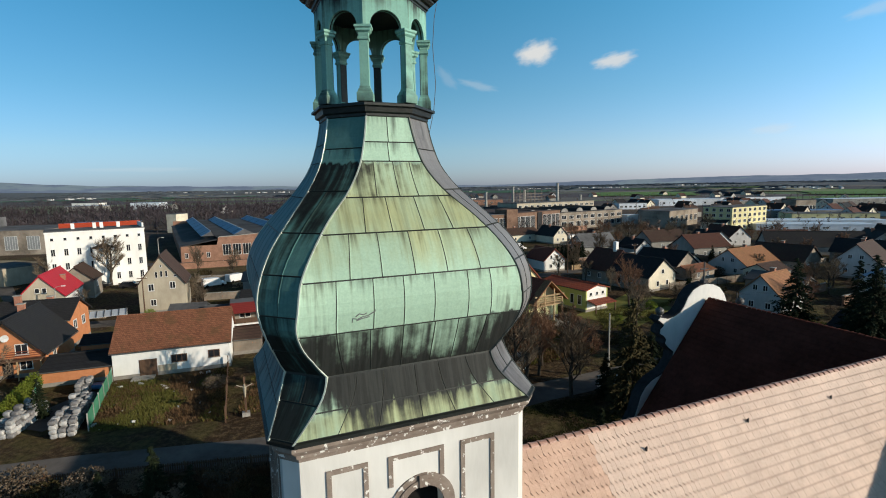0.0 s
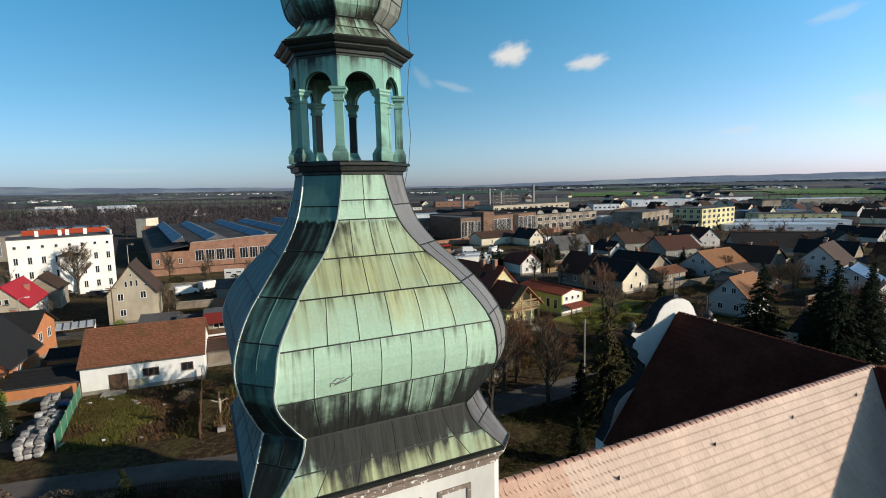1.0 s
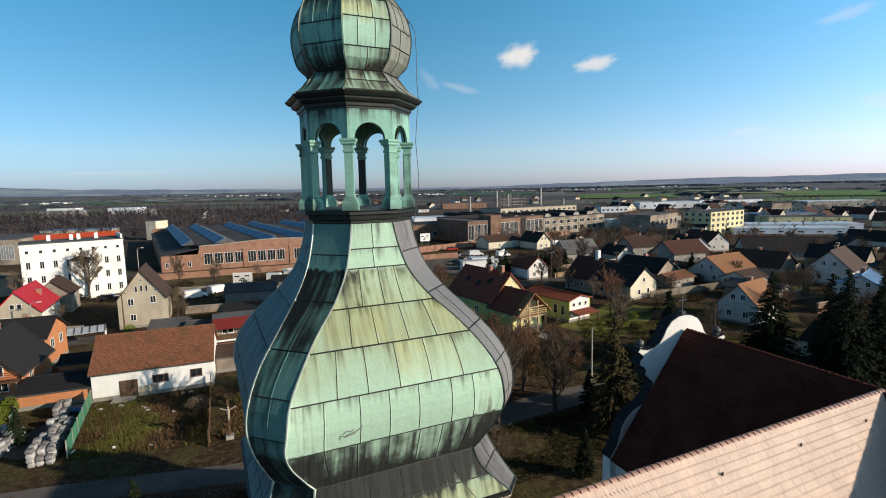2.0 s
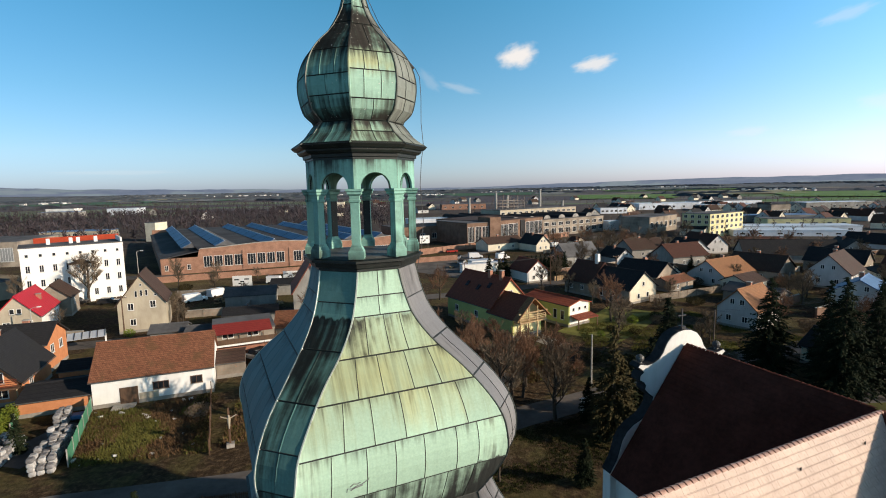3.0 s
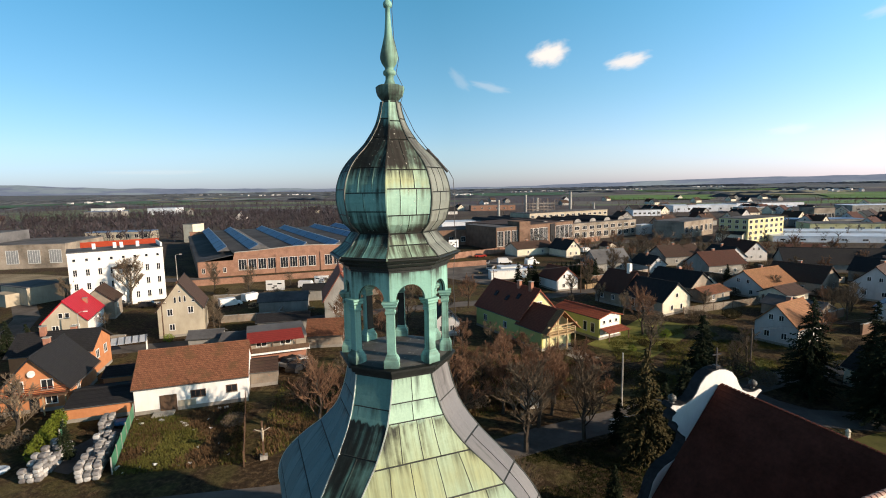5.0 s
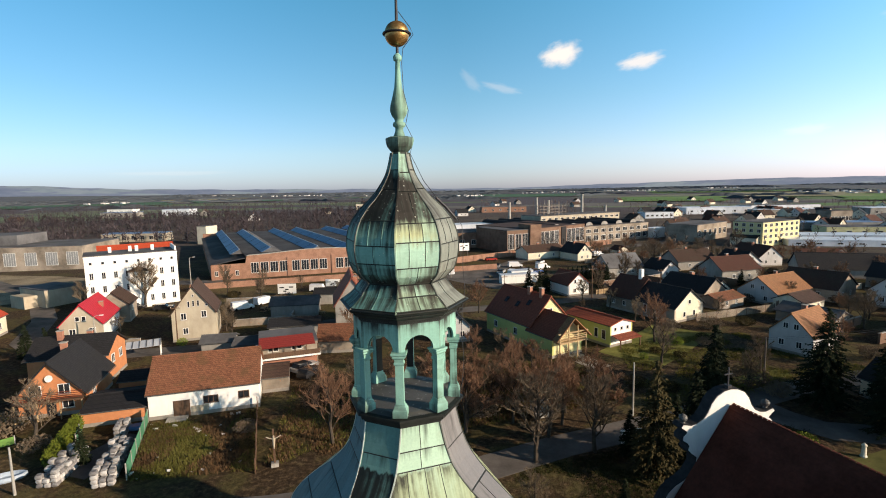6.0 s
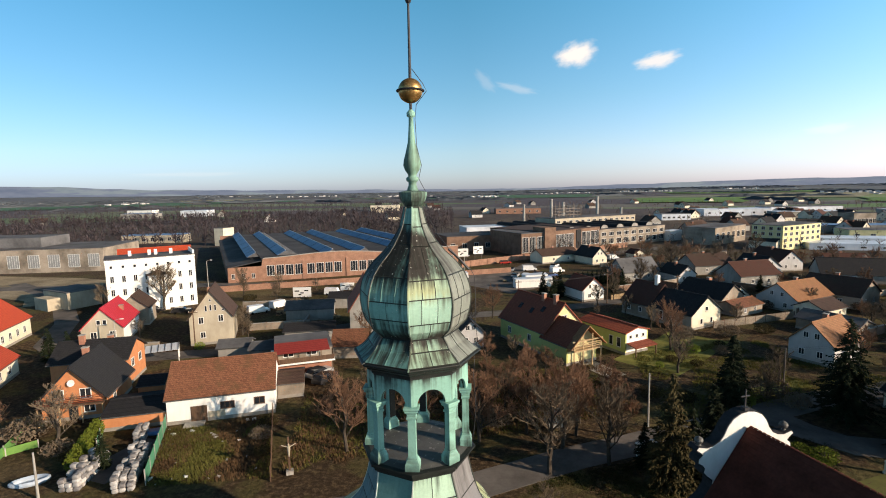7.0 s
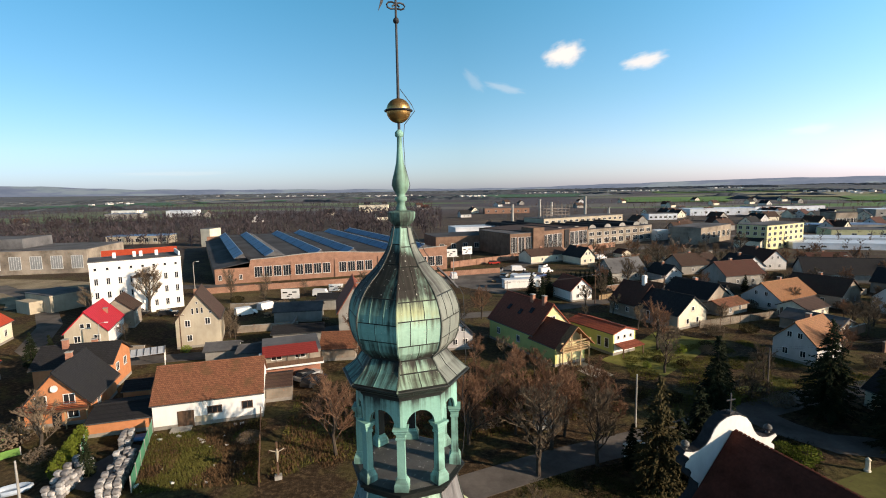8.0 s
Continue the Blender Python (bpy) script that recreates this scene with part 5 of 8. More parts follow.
part("stair_bay", Geo().box(8.4, 12.6, -2.0, -0.01, 0, 8.8), render_white, apartment)
part("bay_roof", Geo().loft([[(8.1, -2.3, 8.8), (12.9, -2.3, 8.8), (12.9, 0, 8.8), (8.1, 0, 8.8)], [(10.3, -0.3, 9.8), (10.7, -0.3, 9.8), (10.7, -0.01, 9.8), (10.3, -0.01, 9.8)]]), roof_brown, apartment)
part("roof_edge", Geo().box(18.6, 18.98, 0.3, 9.5, 13.103, 14.1), render_white, apartment, "raised white end wall")
for x in (5.2, 9.4, 10.8, 14.2):
    part("chimney", Geo().box(x - 0.35, x + 0.35, 5, 5.8, 13.1, 14.4), render_white, apartment)
house("rear_house", (-93.6, 123), 37, 17, 7, 11.0, 13.6, True, brick_red, roof_scarlet, "long house with a scarlet roof behind the block")

hall = thing("factory_hall", (-78.4, 149.5, 0), 20.5, "red brick factory hall with blue roof lights and tall windows", "factory")
HL, HD, HH = 76, 104, 7.8
crest = [(0, 0), (HL, 0)] + [(x, HH + 0.55 * math.cos((x - 33) / 46 * 2 * math.pi)) for x in [HL - k * 2.5 for k in range(27)]] + [(10.5, 7.0), (10, 4.9), (0, 4.8)]
part("front_wall", Geo().slab(crest, 0, 0.5), brick_red, hall)
lean = Matrix(((1, -0.155, 0, 0), (0, 1, 0, 0), (0, 0, 1, 0), (0, 0, 0, 1)))


def leaned(*corners):
    return [lean @ Vector(p) for p in corners]


part("end_wall", Geo().box(0, 0.5, 0.5, HD, 0, 4.8, lean), brick_red, hall)
part("end_wall", Geo().box(HL - 0.5, HL, 0.5, HD, 0, HH - 0.9, lean), brick_red, hall)
part("rear_wall", Geo().box(0.5, HL - 0.5, HD - 0.5, HD, 0, HH - 0.9, lean), brick_red, hall)
part("low_roof", Geo().plate(leaned((-0.3, 0.3, 4.75), (10.2, 0.3, 6.6), (10.2, HD, 6.6), (-0.3, HD, 4.75)), 0.2), roof_slate_felt, hall)
part("roof", Geo().plate(leaned((10.2, 0.3, HH - 0.6), (HL, 0.3, HH - 0.6), (HL, HD, HH - 0.6), (10.2, HD, HH - 0.6)), 0.25), roof_slate_felt, hall, "dark grey felt roof")
part("coping", Geo().tube([(x, 0.25, z + 0.08) for x, z in crest[2:-2]], 0.16, 5), concrete, hall)
for x, y0, broad in ((9.0, 6, 0.8), (18.8, 8, 3.6), (33.6, 5, 1.4), (44.6, 5, 1.4), (59.8, 6, 1.4), (70.5, 6, 1.4)):
    zb, zt, y1 = HH - 0.55, HH + 0.95, HD - 2
    light = part("roof_light", Geo().plate(leaned((x - 2.9, y0, zb), (x, y0, zt), (x, y1, zt), (x - 2.9, y1, zb)), 0.1), roof_blue, hall, "ridge roof light with blue glass")
    part("light_back", Geo().plate(leaned((x + 0.04, y0, zt), (x + broad + 0.04, y0, zb), (x + broad + 0.04, y1, zb), (x + 0.04, y1, zt)), 0.1), roof_felt, light)
    part("light_end", Geo().slab([(x - 2.75, zb - 0.05), (x + broad - 0.1, zb - 0.05), (x, zt - 0.12)], 0.02, 0.2, Matrix.Translation((-0.155 * y0, y0, 0))), roof_felt, light)
    part("ridge_bar", Geo().tube(leaned((x, y0, zt + 0.05), (x, y1, zt + 0.05)), 0.12, 5), roof_white, light)
    for y in range(14, HD - 6, 16):
        part("glazing_bar", Geo().plate(leaned((x - 2.9, y, zb + 0.07), (x, y, zt + 0.07), (x, y + 0.25, zt + 0.07), (x - 2.9, y + 0.25, zb + 0.07)), 0.05), lead_sheet, light)
for x0, count in ((11.5, 4), (24, 4), (38, 4), (53, 3), (63, 4)):
    for k in range(count):
        window_on(hall, "f", HL, HD, x0 + 1.3 + k * 2.9, 1.6, 2.45, 3.4, 2)
for x in (23, 37, 51.5, 62):
    part("buttress", Geo().box(x - 0.35, x + 0.35, -0.25, -0.003, 0, 6.2), brick_red, hall)
for x in row("f", 3, 9, 1.2, 1.0, 1.6, 1):
    window_on(hall, "f", HL, HD, *x[1:])
g = Geo().box(-4, 90, -14.5, -14.2, 0, 1.7)
factory_wall = whole("boundary_wall", g, brick_red, "low brick boundary wall along the street", "wall", (-78.4, 149.5, 0), 20.5)
flat_block("stair_tower", (-142, 259), -10, 5.6, 9, 9.5, wall_cream, roof_felt, "white flat-roofed tower block behind the brick hall")
old_works = flat_block("old_works", (-215, 162), 11, 76, 28, 8.6, wall_old, roof_felt, "long derelict works with tall blind windows", category="factory", windows=[w + (frame_white, dusty_glass) for w in row("f", 11, 76, 1.8, 4.0, 4.8, 4)])
part("upper_storey", Geo().box(2, 50, 8, 26, 8.82, 12.5), roof_felt, old_works)
flat_block("low_works", (-206, 274), 9, 34, 12, 4.6, wall_beige, roof_blue, "low works building with a blue roof", windows=row("f", 7, 34, 1.2, 2.2, 2.2, 1))
part("annexe", Geo().box(-3, -0.01, 3, 9, 0, 3.0), wall_beige, flat_block("garage_row", (-101.5, 114.4), 67, 8, 11, 4.2, wall_beige, roof_felt, "beige garage with a flat felt roof"))

# building with the scarlet balcony roof
bal = flat_block("balcony_house", (-31.4, 72.6), 22, 8.6, 8.5, 3.6, wall_old, roof_felt, "low house with a dark red balcony roof and plants", category="house", windows=[("f", 2, 2.6, 1.6, 1.0, 1), ("f", 5.5, 2.6, 1.6, 1.0, 1)])
part("balcony", Geo().box(-0.1, 8.9, -2.2, -0.02, 2.0, 2.25), render_white, bal, "white balcony slab")
part("balcony_roof", Geo().plate([(-0.1, -1.7, 3.75), (8.2, -1.7, 3.75), (8.0, 0.6, 4.8), (0, 0.6, 4.8)], 0.1), roof_dark_red, bal, "dark red sheet roof")
part("end_post", Geo().box(-0.5, -0.12, -2.2, 0, 0, 4.0), render_white, bal)
for k in range(6):
    part("balcony_post", Geo().box(0.2 + 1.65 * k, 0.3 + 1.65 * k, -1.7, -1.6, 2.25, 3.7), wood_brown, bal)
part("rail", Geo().box(0, 8.8, -2.18, -2.1, 2.3, 3.0), wood_brown, bal)
part("base_wall", Geo().box(0.2, 8.4, -1.0, -0.03, 0, 1.95), chimney_mat, bal)
house("lean_to", (-27.5, 63.8), 18, 3.4, 6, 2.0, 2.7, True, wall_old, roof_brown, "brown lean-to with a dark roof by the barn", category="shed", over=0.15)
house("maroon_house", (-24.6, 92.0), 15, 6.4, 12, 5.6, 10.6, False, wall_grey, roof_maroon, "tall grey gabled house with a maroon roof", windows=[("f", 2, 3, 1, 1.3, 1), ("f", 4.4, 3, 1, 1.3, 1)], chimneys=[(4, 3, 1)])
house("brown_shed", (-24.6, 80.2), 8, 5.6, 6.5, 2.2, 4.0, True, wall_old, roof_rust, "old shed with a rust-brown tiled roof", category="shed")
for at, turn, L, D, ev, rd, mt, nm in (((-44, 79), 15, 5, 4, 2.2, 2.9, roof_felt, "small felt-roofed hut in the yards"), ((-38, 78), 10, 5.5, 4.5, 2.2, 2.8, roof_felt, "small felt-roofed hut in the yards"), ((-36, 88), 14, 9, 5, 2.4, 3.2, roof_black, "dark roofed outbuilding in the yards"),
                                       ((-42, 104), 12, 10, 6, 2.6, 3.8, roof_felt, "dark roofed outbuilding in the yards"), ((-36, 116), 10, 12, 6, 2.6, 3.4, roof_black, "dark roofed outbuilding in the yards")):
    house("outbuilding", at, turn, L, D, ev, rd, True, wall_grey, mt, nm, category="outbuilding", group="outbuildings in the yards")
house("red_roofed_house", (-85.3, 76.6), 110, 18, 10, 3.9, 7.9, True, wall_cream, roof_scarlet, "long cream house with a scarlet tiled roof", windows=[("f", 2.5 + 2.6 * k, 1.2, 1, 1.4, 1) for k in range(6)] + [("r", 3, 1.2, 1, 1.3, 1), ("r", 7, 1.2, 1, 1.3, 1)], chimneys=[(6, 5, 1.0)])
house("red_roofed_house", (-68.4, 61.3), 115, 12, 8, 3.0, 6.3, True, wall_cream, roof_scarlet, "low cream house with a scarlet tiled roof", windows=[("f", 2.5 + 3.2 * k, 1.0, 1, 1.3, 1) for k in range(3)])

# -- north and east of the tower --
long_yellow = house("yellow_house", (4.2, 93.4), -59, 13.0, 8.6, 4.1, 8.5, True, wall_lime, roof_maroon, "long yellow-green house with a maroon tiled roof", second_wall=wall_yellow,
                    windows=[("r", 4.3, 5.3, 1.2, 1.2, 1), ("f", 3, 1.6, 1, 1.2, 1), ("f", 9, 1.6, 1, 1.2, 1)], chimneys=[(8.0, 4.0, 1.2), (11.2, 4.0, 1.5)])
for x, y in ((3.5, 2.2), (7.0, 2.0), (9.5, 2.6)):
    z = 4.1 + (y + 0.0) * (4.4 / 4.3) + 0.22
    part("skylight", Geo().box(-0.4, 0.4, -0.55, 0.55, 0, 0.07), glass_dark, long_yellow, "", pose(x, y, z, 45.5, 0, 0))
wing = house("yellow_house_wing", (10.93, 82.2), -59, 5.6, 6.2, 3.7, 6.4, True, wall_lime, roof_maroon, "yellow house wing with a timber balcony gable", second_wall=wall_yellow, category="house wing", over=0.6)
part("gable_balcony", Geo().box(5.62, 7.2, 0.2, 6.0, 2.6, 2.8), wood_pale, wing, "timber balcony")
for y in (0.3, 2.1, 4.0, 5.8):
    part("balcony_post", Geo().box(6.95, 7.1, y - 0.08, y + 0.08, 0, 5.2 if 2 < y < 5 else 3.8), wood_pale, wing)
for z in (3.1, 3.4, 3.7):
    part("rail", Geo().box(7.05, 7.12, 0.3, 5.8, z, z + 0.12), wood_pale, wing)
part("gable_beam", Geo().box(6.9, 7.1, 0.0, 6.2, 4.1, 4.3), wood_pale, wing)
part("gable_roof", Geo().plate([(5.9, -0.6, 3.25), (7.4, -0.6, 3.25), (7.4, 3.1, 6.6), (5.9, 3.1, 6.6)], 0.14), roof_orange, wing)
part("gable_roof", Geo().plate([(7.4, 6.8, 3.25), (5.9, 6.8, 3.25), (5.9, 3.1, 6.6), (7.4, 3.1, 6.6)], 0.14), roof_orange, wing)
lime = house("lime_house", (18.8, 91.8), -58, 10.6, 5.4, 3.8, 4.5, True, wall_lime, roof_vermilion, "lime green house with a bright red roof", second_wall=render_white, over=0.3,
             windows=[("f", 7.5, 1.1, 0.9, 1.7, 0), ("f", 9.2, 1.1, 0.9, 1.7, 0), ("r", 1.2, 2.7, 0.6, 0.6, 0), ("r", 2.7, 2.7, 0.6, 0.6, 0), ("r", 4.2, 2.7, 0.6, 0.6, 0)])
part("porch_roof", Geo().plate([(10.7, 0.2, 2.1), (12.7, 0.2, 1.7), (12.7, 5.4, 1.7), (10.7, 5.4, 2.1)], 0.12), roof_maroon, lime)
for y in (0.4, 5.2):
    part("porch_post", Geo().box(12.4, 12.55, y - 0.07, y + 0.07, 0, 1.65), wood_brown, lime)
house("white_cottage", (25.6, 122.9), 23, 6.2, 8, 3.0, 5.6, False, render_white, roof_maroon, "small white gabled cottage with a maroon roof", windows=[("f", 2.1, 3.2, 0.6, 0.9, 0), ("f", 3.9, 3.2, 0.6, 0.9, 0), ("f", 2.0, 0.9, 0.9, 1.0, 1), ("f", 4.3, 0.9, 0.9, 1.0, 1)])
farm = house("farmhouse", (32.2, 112.5), -59, 7.2, 9, 3.1, 7.0, True, wall_old, roof_umber, "old farmhouse with a maroon roof and white chimney", windows=[("f", 2, 1.2, 0.9, 1.1, 1), ("f", 5, 1.2, 0.9, 1.1, 1)])
part("chimney", Geo().box(5.2, 6.0, 4.0, 4.8, 6.4, 8.9), render_white, farm)
house("farm_barn", (36.0, 106.2), -59, 10, 9, 3.1, 6.3, True, wall_old, roof_black, "farm barn with a dark roof and pale brick gable", second_wall=wall_cream, windows=[("f", 3, 0.8, 0.9, 1.8, 0), ("f", 6, 1.3, 0.8, 0.8, 0), ("r", 3, 0.9, 0.8, 1.1, 0), ("r", 6, 0.9, 0.8, 1.1, 0), ("r", 4.5, 3.4, 0.8, 0.9, 0)], category="barn")

village = (
    ((40.3, 156.2), -70, 8, 12, 3.0, 6.4, False, wall_grey, roof_felt, "grey gabled house with a pale felt roof"),
    ((57.5, 146.0), 20, 6.0, 8, 2.6, 5.0, False, render_dull, roof_black, "white gabled house with a dark roof"),
    ((47.6, 122), -55, 11, 9, 2.8, 5.6, True, wall_old, roof_black, "low house with a broad dark roof"),
    ((57.5, 117), 26, 6.8, 14, 2.2, 4.6, False, wall_cream, roof_black, "long dark-roofed barn with a cream gable"),
    ((71.1, 138.9), 17, 13, 9, 3.4, 6.6, True, wall_grey, roof_umber, "grey house with a steep maroon roof"),
    ((96.5, 166.0), 10, 8.4, 14, 3.2, 6.6, False, render_dull, roof_umber, "white gabled house with a maroon roof"),
    ((64.5, 119), -62, 9.5, 13, 2.6, 6.0, False, render_dull, roof_orange, "white gabled house with an orange-brown roof"),
    ((50.2, 82.4), -57, 6.4, 8.6, 3.4, 6.5, False, render_dull, roof_orange, "white gabled house with an orange tiled roof"),
    ((97.8, 148), -16, 26, 10, 2.6, 6.4, True, wall_grey, roof_black, "long low house with a dark roof"),
    ((125.7, 219.1), 28, 11, 12, 3.8, 7.2, False, wall_cream, roof_black, "cream house with a dark gabled roof"),
    ((88.7, 111.8), -52, 8.5, 13, 3.6, 7.6, False, render_dull, roof_brown, "large white house with a brown roof and skylights"),
    ((78, 92), -50, 9, 9, 3.2, 5.8, False, render_dull, roof_blue, "white house with a blue-grey sheet roof"),
    ((23.8, 185.6), 29, 17, 8, 3.0, 5.0, True, wall_cream, roof_brown, "low cream house with a brown roof"),
    ((41.2, 181.7), 28, 6.5, 10, 3.1, 6.2, False, wall_cream, roof_black, "small cream house with a black roof"),
    ((-3.6, 85.6), 14, 4.6, 8, 2.9, 5.0, False, render_dull, roof_black, "small white gabled house among bare trees"),
    ((52.5, 55.5), 16, 5.2, 8, 2.6, 4.6, False, wall_cream, roof_black, "small cream gabled hut behind spruces"),
    ((109.8, 115), -60, 14, 10, 3.0, 6.8, True, wall_old, roof_umber, "old house with a maroon roof"),
    ((122, 142.2), -20, 9, 12, 3.2, 6.8, False, wall_grey, roof_black, "white house with a steep dark roof"),
    ((154, 158.9), 20, 7, 14, 3.0, 6.0, False, render_dull, roof_black, "white gabled house with a dark roof"),
    ((77.0, 124), -55, 12, 11, 3.0, 6.2, True, wall_old, roof_brown, "old outbuilding with a brown roof"),
    ((116.0, 172), -4, 13, 9, 2.4, 4.4, True, wall_grey, roof_umber, "grey house with a maroon roof"),
    ((104, 132), -55, 13, 9, 3, 6.0, True, wall_old, roof_black, "old house with a broad dark roof"),
    ((68, 160), 15, 14, 9, 3, 6.0, True, wall_grey, roof_brown, "grey house with a brown roof"),
    ((84, 155), 20, 9, 9, 3, 6.2, False, render_dull, roof_black, "white gabled house with a black roof"),
    ((62, 100), -58, 10, 6, 2.2, 3.4, True, wall_old, roof_felt, "low ruined outbuilding with a patchy roof"),
    ((55, 108), 32, 9, 5, 2.0, 3.0, True, wall_old, roof_rust, "low brick outbuilding with a rusty roof"),
    ((70, 104), 30, 8, 6, 2.4, 3.8, True, wall_cream, roof_brown, "cream outbuilding with a brown roof"),
    ((150, 125), -35, 13, 10, 3.2, 6.6, True, wall_old, roof_umber, "old house with a maroon roof"),
    ((135, 118), -40, 11, 9, 3.2, 6.2, False, wall_cream, roof_black, "cream gabled house with a dark roof"),
)
for at, turn, L, D, ev, rd, al, wl, rf, lb in village:
    ws = [("f", L * 0.3, ev * 0.32, 0.9, 1.1, 1), ("f", L * 0.7, ev * 0.32, 0.9, 1.1, 1), ("r", D * 0.3, ev * 0.32, 0.9, 1.1, 1), ("r", D * 0.7, ev * 0.32, 0.9, 1.1, 1)]
    if not al:
        ws += [("f", L * 0.38, ev + (rd - ev) * 0.18, 0.8, 1.0, 1), ("f", L * 0.62, ev + (rd - ev) * 0.18, 0.8, 1.0, 1)]
    house("village_house", at, turn, L, D, ev, rd, al, wl, rf, lb, ws, [(L * 0.45, D * 0.55, 1.0)] if rd > 4.2 else [], group="houses of the village")
flat_block("white_annexe", (92.3, 170.9), -5, 6, 5, 3.8, wall_cream, roof_felt, "cream flat-roofed annexe beside a house", row("f", 4, 6, 1.4, 0.8, 1.2, 1))

yellow = flat_block("yellow_block", (121.2, 230.0), -58, 13, 30, 10.4, wall_yellow, roof_felt, "yellow four-storey office block with rows of windows",
                    [w for z in (1.0, 3.5, 6.0, 8.4) for w in row("r", 7, 30, z, 2.2, 1.5, 1) + row("f", 4, 13, z, 1.6, 1.5, 1)], category="office block")

# -- factory beyond the street --
works = flat_block("factory", (17.8, 206.2), 28, 11, 26, 9.4, brick_brown, roof_felt, "old brick factory with big multi-pane windows", row("f", 3, 11, 1.5, 3.0, 6.4, 3), category="factory")
part("pier", Geo().box(10.9, 16.5, -1.0, 8, 0, 11.5), brick_brown, works, "brick stair pier")
mid_works = flat_block("factory", (28.5, 212), 42, 38, 34, 9.6, brick_brown, roof_brown, "factory wing with broken multi-pane windows", row("f", 5, 20, 2.0, 3.2, 6.0, 3, 3.5, 17) + row("f", 4, 38, 2.0, 3.0, 6.2, 3, 26, 36), category="factory")
part("dark_bay", Geo().box(20.3, 23.7, -0.3, -0.003, 0, 9.4), roof_black, mid_works)
sheds = flat_block("factory_sheds", (57, 238), 33, 46, 60, 8.2, wall_old, roof_slate_felt, "long factory sheds with vaulted roof lights", row("f", 9, 46, 1.2, 3.2, 2.6, 2) + row("f", 9, 46, 5.0, 3.2, 1.8, 2), category="factory")
for k in range(6):
    x = -16 + k * 10.5
    vault = [(x + 2.3 * math.cos(math.pi * i / 8), 8.45 + 1.7 * math.sin(math.pi * i / 8)) for i in range(9)]
    v_ob = part("roof_vault", Geo().slab(vault, 2.0, 58), roof_black, sheds)
    part("vault_end", Geo().slab([(a, b + 0.03) for a, b in vault], 1.85, 1.995), wall_grey, v_ob)
long_shed = flat_block("workshop", (40, 262), 33, 60, 16, 12.0, wall_beige, roof_felt, "pale workshop wing with a band of windows", row("f", 14, 60, 9.6, 2.4, 1.3, 1), category="factory")
flat_block("brick_works", (-14, 222), 20, 28, 20, 7.0, brick_brown, roof_slate_felt, "low brick works with a flat roof", row("f", 5, 28, 1.5, 2.2, 2.4, 1), category="factory")
flat_block("white_works", (-6, 262), 18, 50, 14, 8.0, roof_white, roof_white, "long pale metal shed", category="shed")
flat_block("brick_workshop", (100.3, 251.3), -48, 14.9, 34, 8.0, wall_old, roof_felt, "large old workshop with a pale end wall", row("r", 6, 34, 2.5, 3, 3.0, 2), category="factory")
steel = surface("grey_steel", (0.06, 0.055, 0.05), (0.15, 0.13, 0.12), 2, 0.6, 0.4, 0.2)
gantry = thing("steel_gantry", (44, 262, 0), 33, "rusty steel frame towers on the factory roof", "gantry")
for k in range(7):
    for j in range(2):
        part("column", Geo().box(k * 2.7 - 0.1, k * 2.7 + 0.1, 4 + j * 5, 4.2 + j * 5, 12.2, 17.5 + (k * 37 % 5) * 0.7), steel, gantry)
for z in (13.6, 15.2, 16.8):
    for j in range(2):
        part("beam", Geo().box(-0.2, 16.6, 4.05 + j * 5, 4.15 + j * 5, z, z + 0.22), steel, gantry)
for at, h in (((30, 330), 17), ((48, 332), 20), ((56, 334), 18), ((95, 340), 14), ((70, 300), 22)):
    whole("chimney_stack", Geo().lathe([(0, 1.0), (h, 0.7), (h, 0.85), (h + 0.6, 0.85)], 10), concrete, "pale concrete factory chimney stack", "chimney", (*at, 0), group="factory chimneys")
g = Geo().box(0, 96, 0, 0.3, 0, 2.2)
street_wall = whole("boundary_wall", g, brick_red, "long brick wall along the factory street", "wall", (-6, 178.5, 0), 38)
for k in range(24):
    pier = Geo().box(k * 4.0, k * 4.0 + 0.4, -0.12, -0.003, 0, 2.35)
    part("wall_pier", pier, brick_red, street_wall)

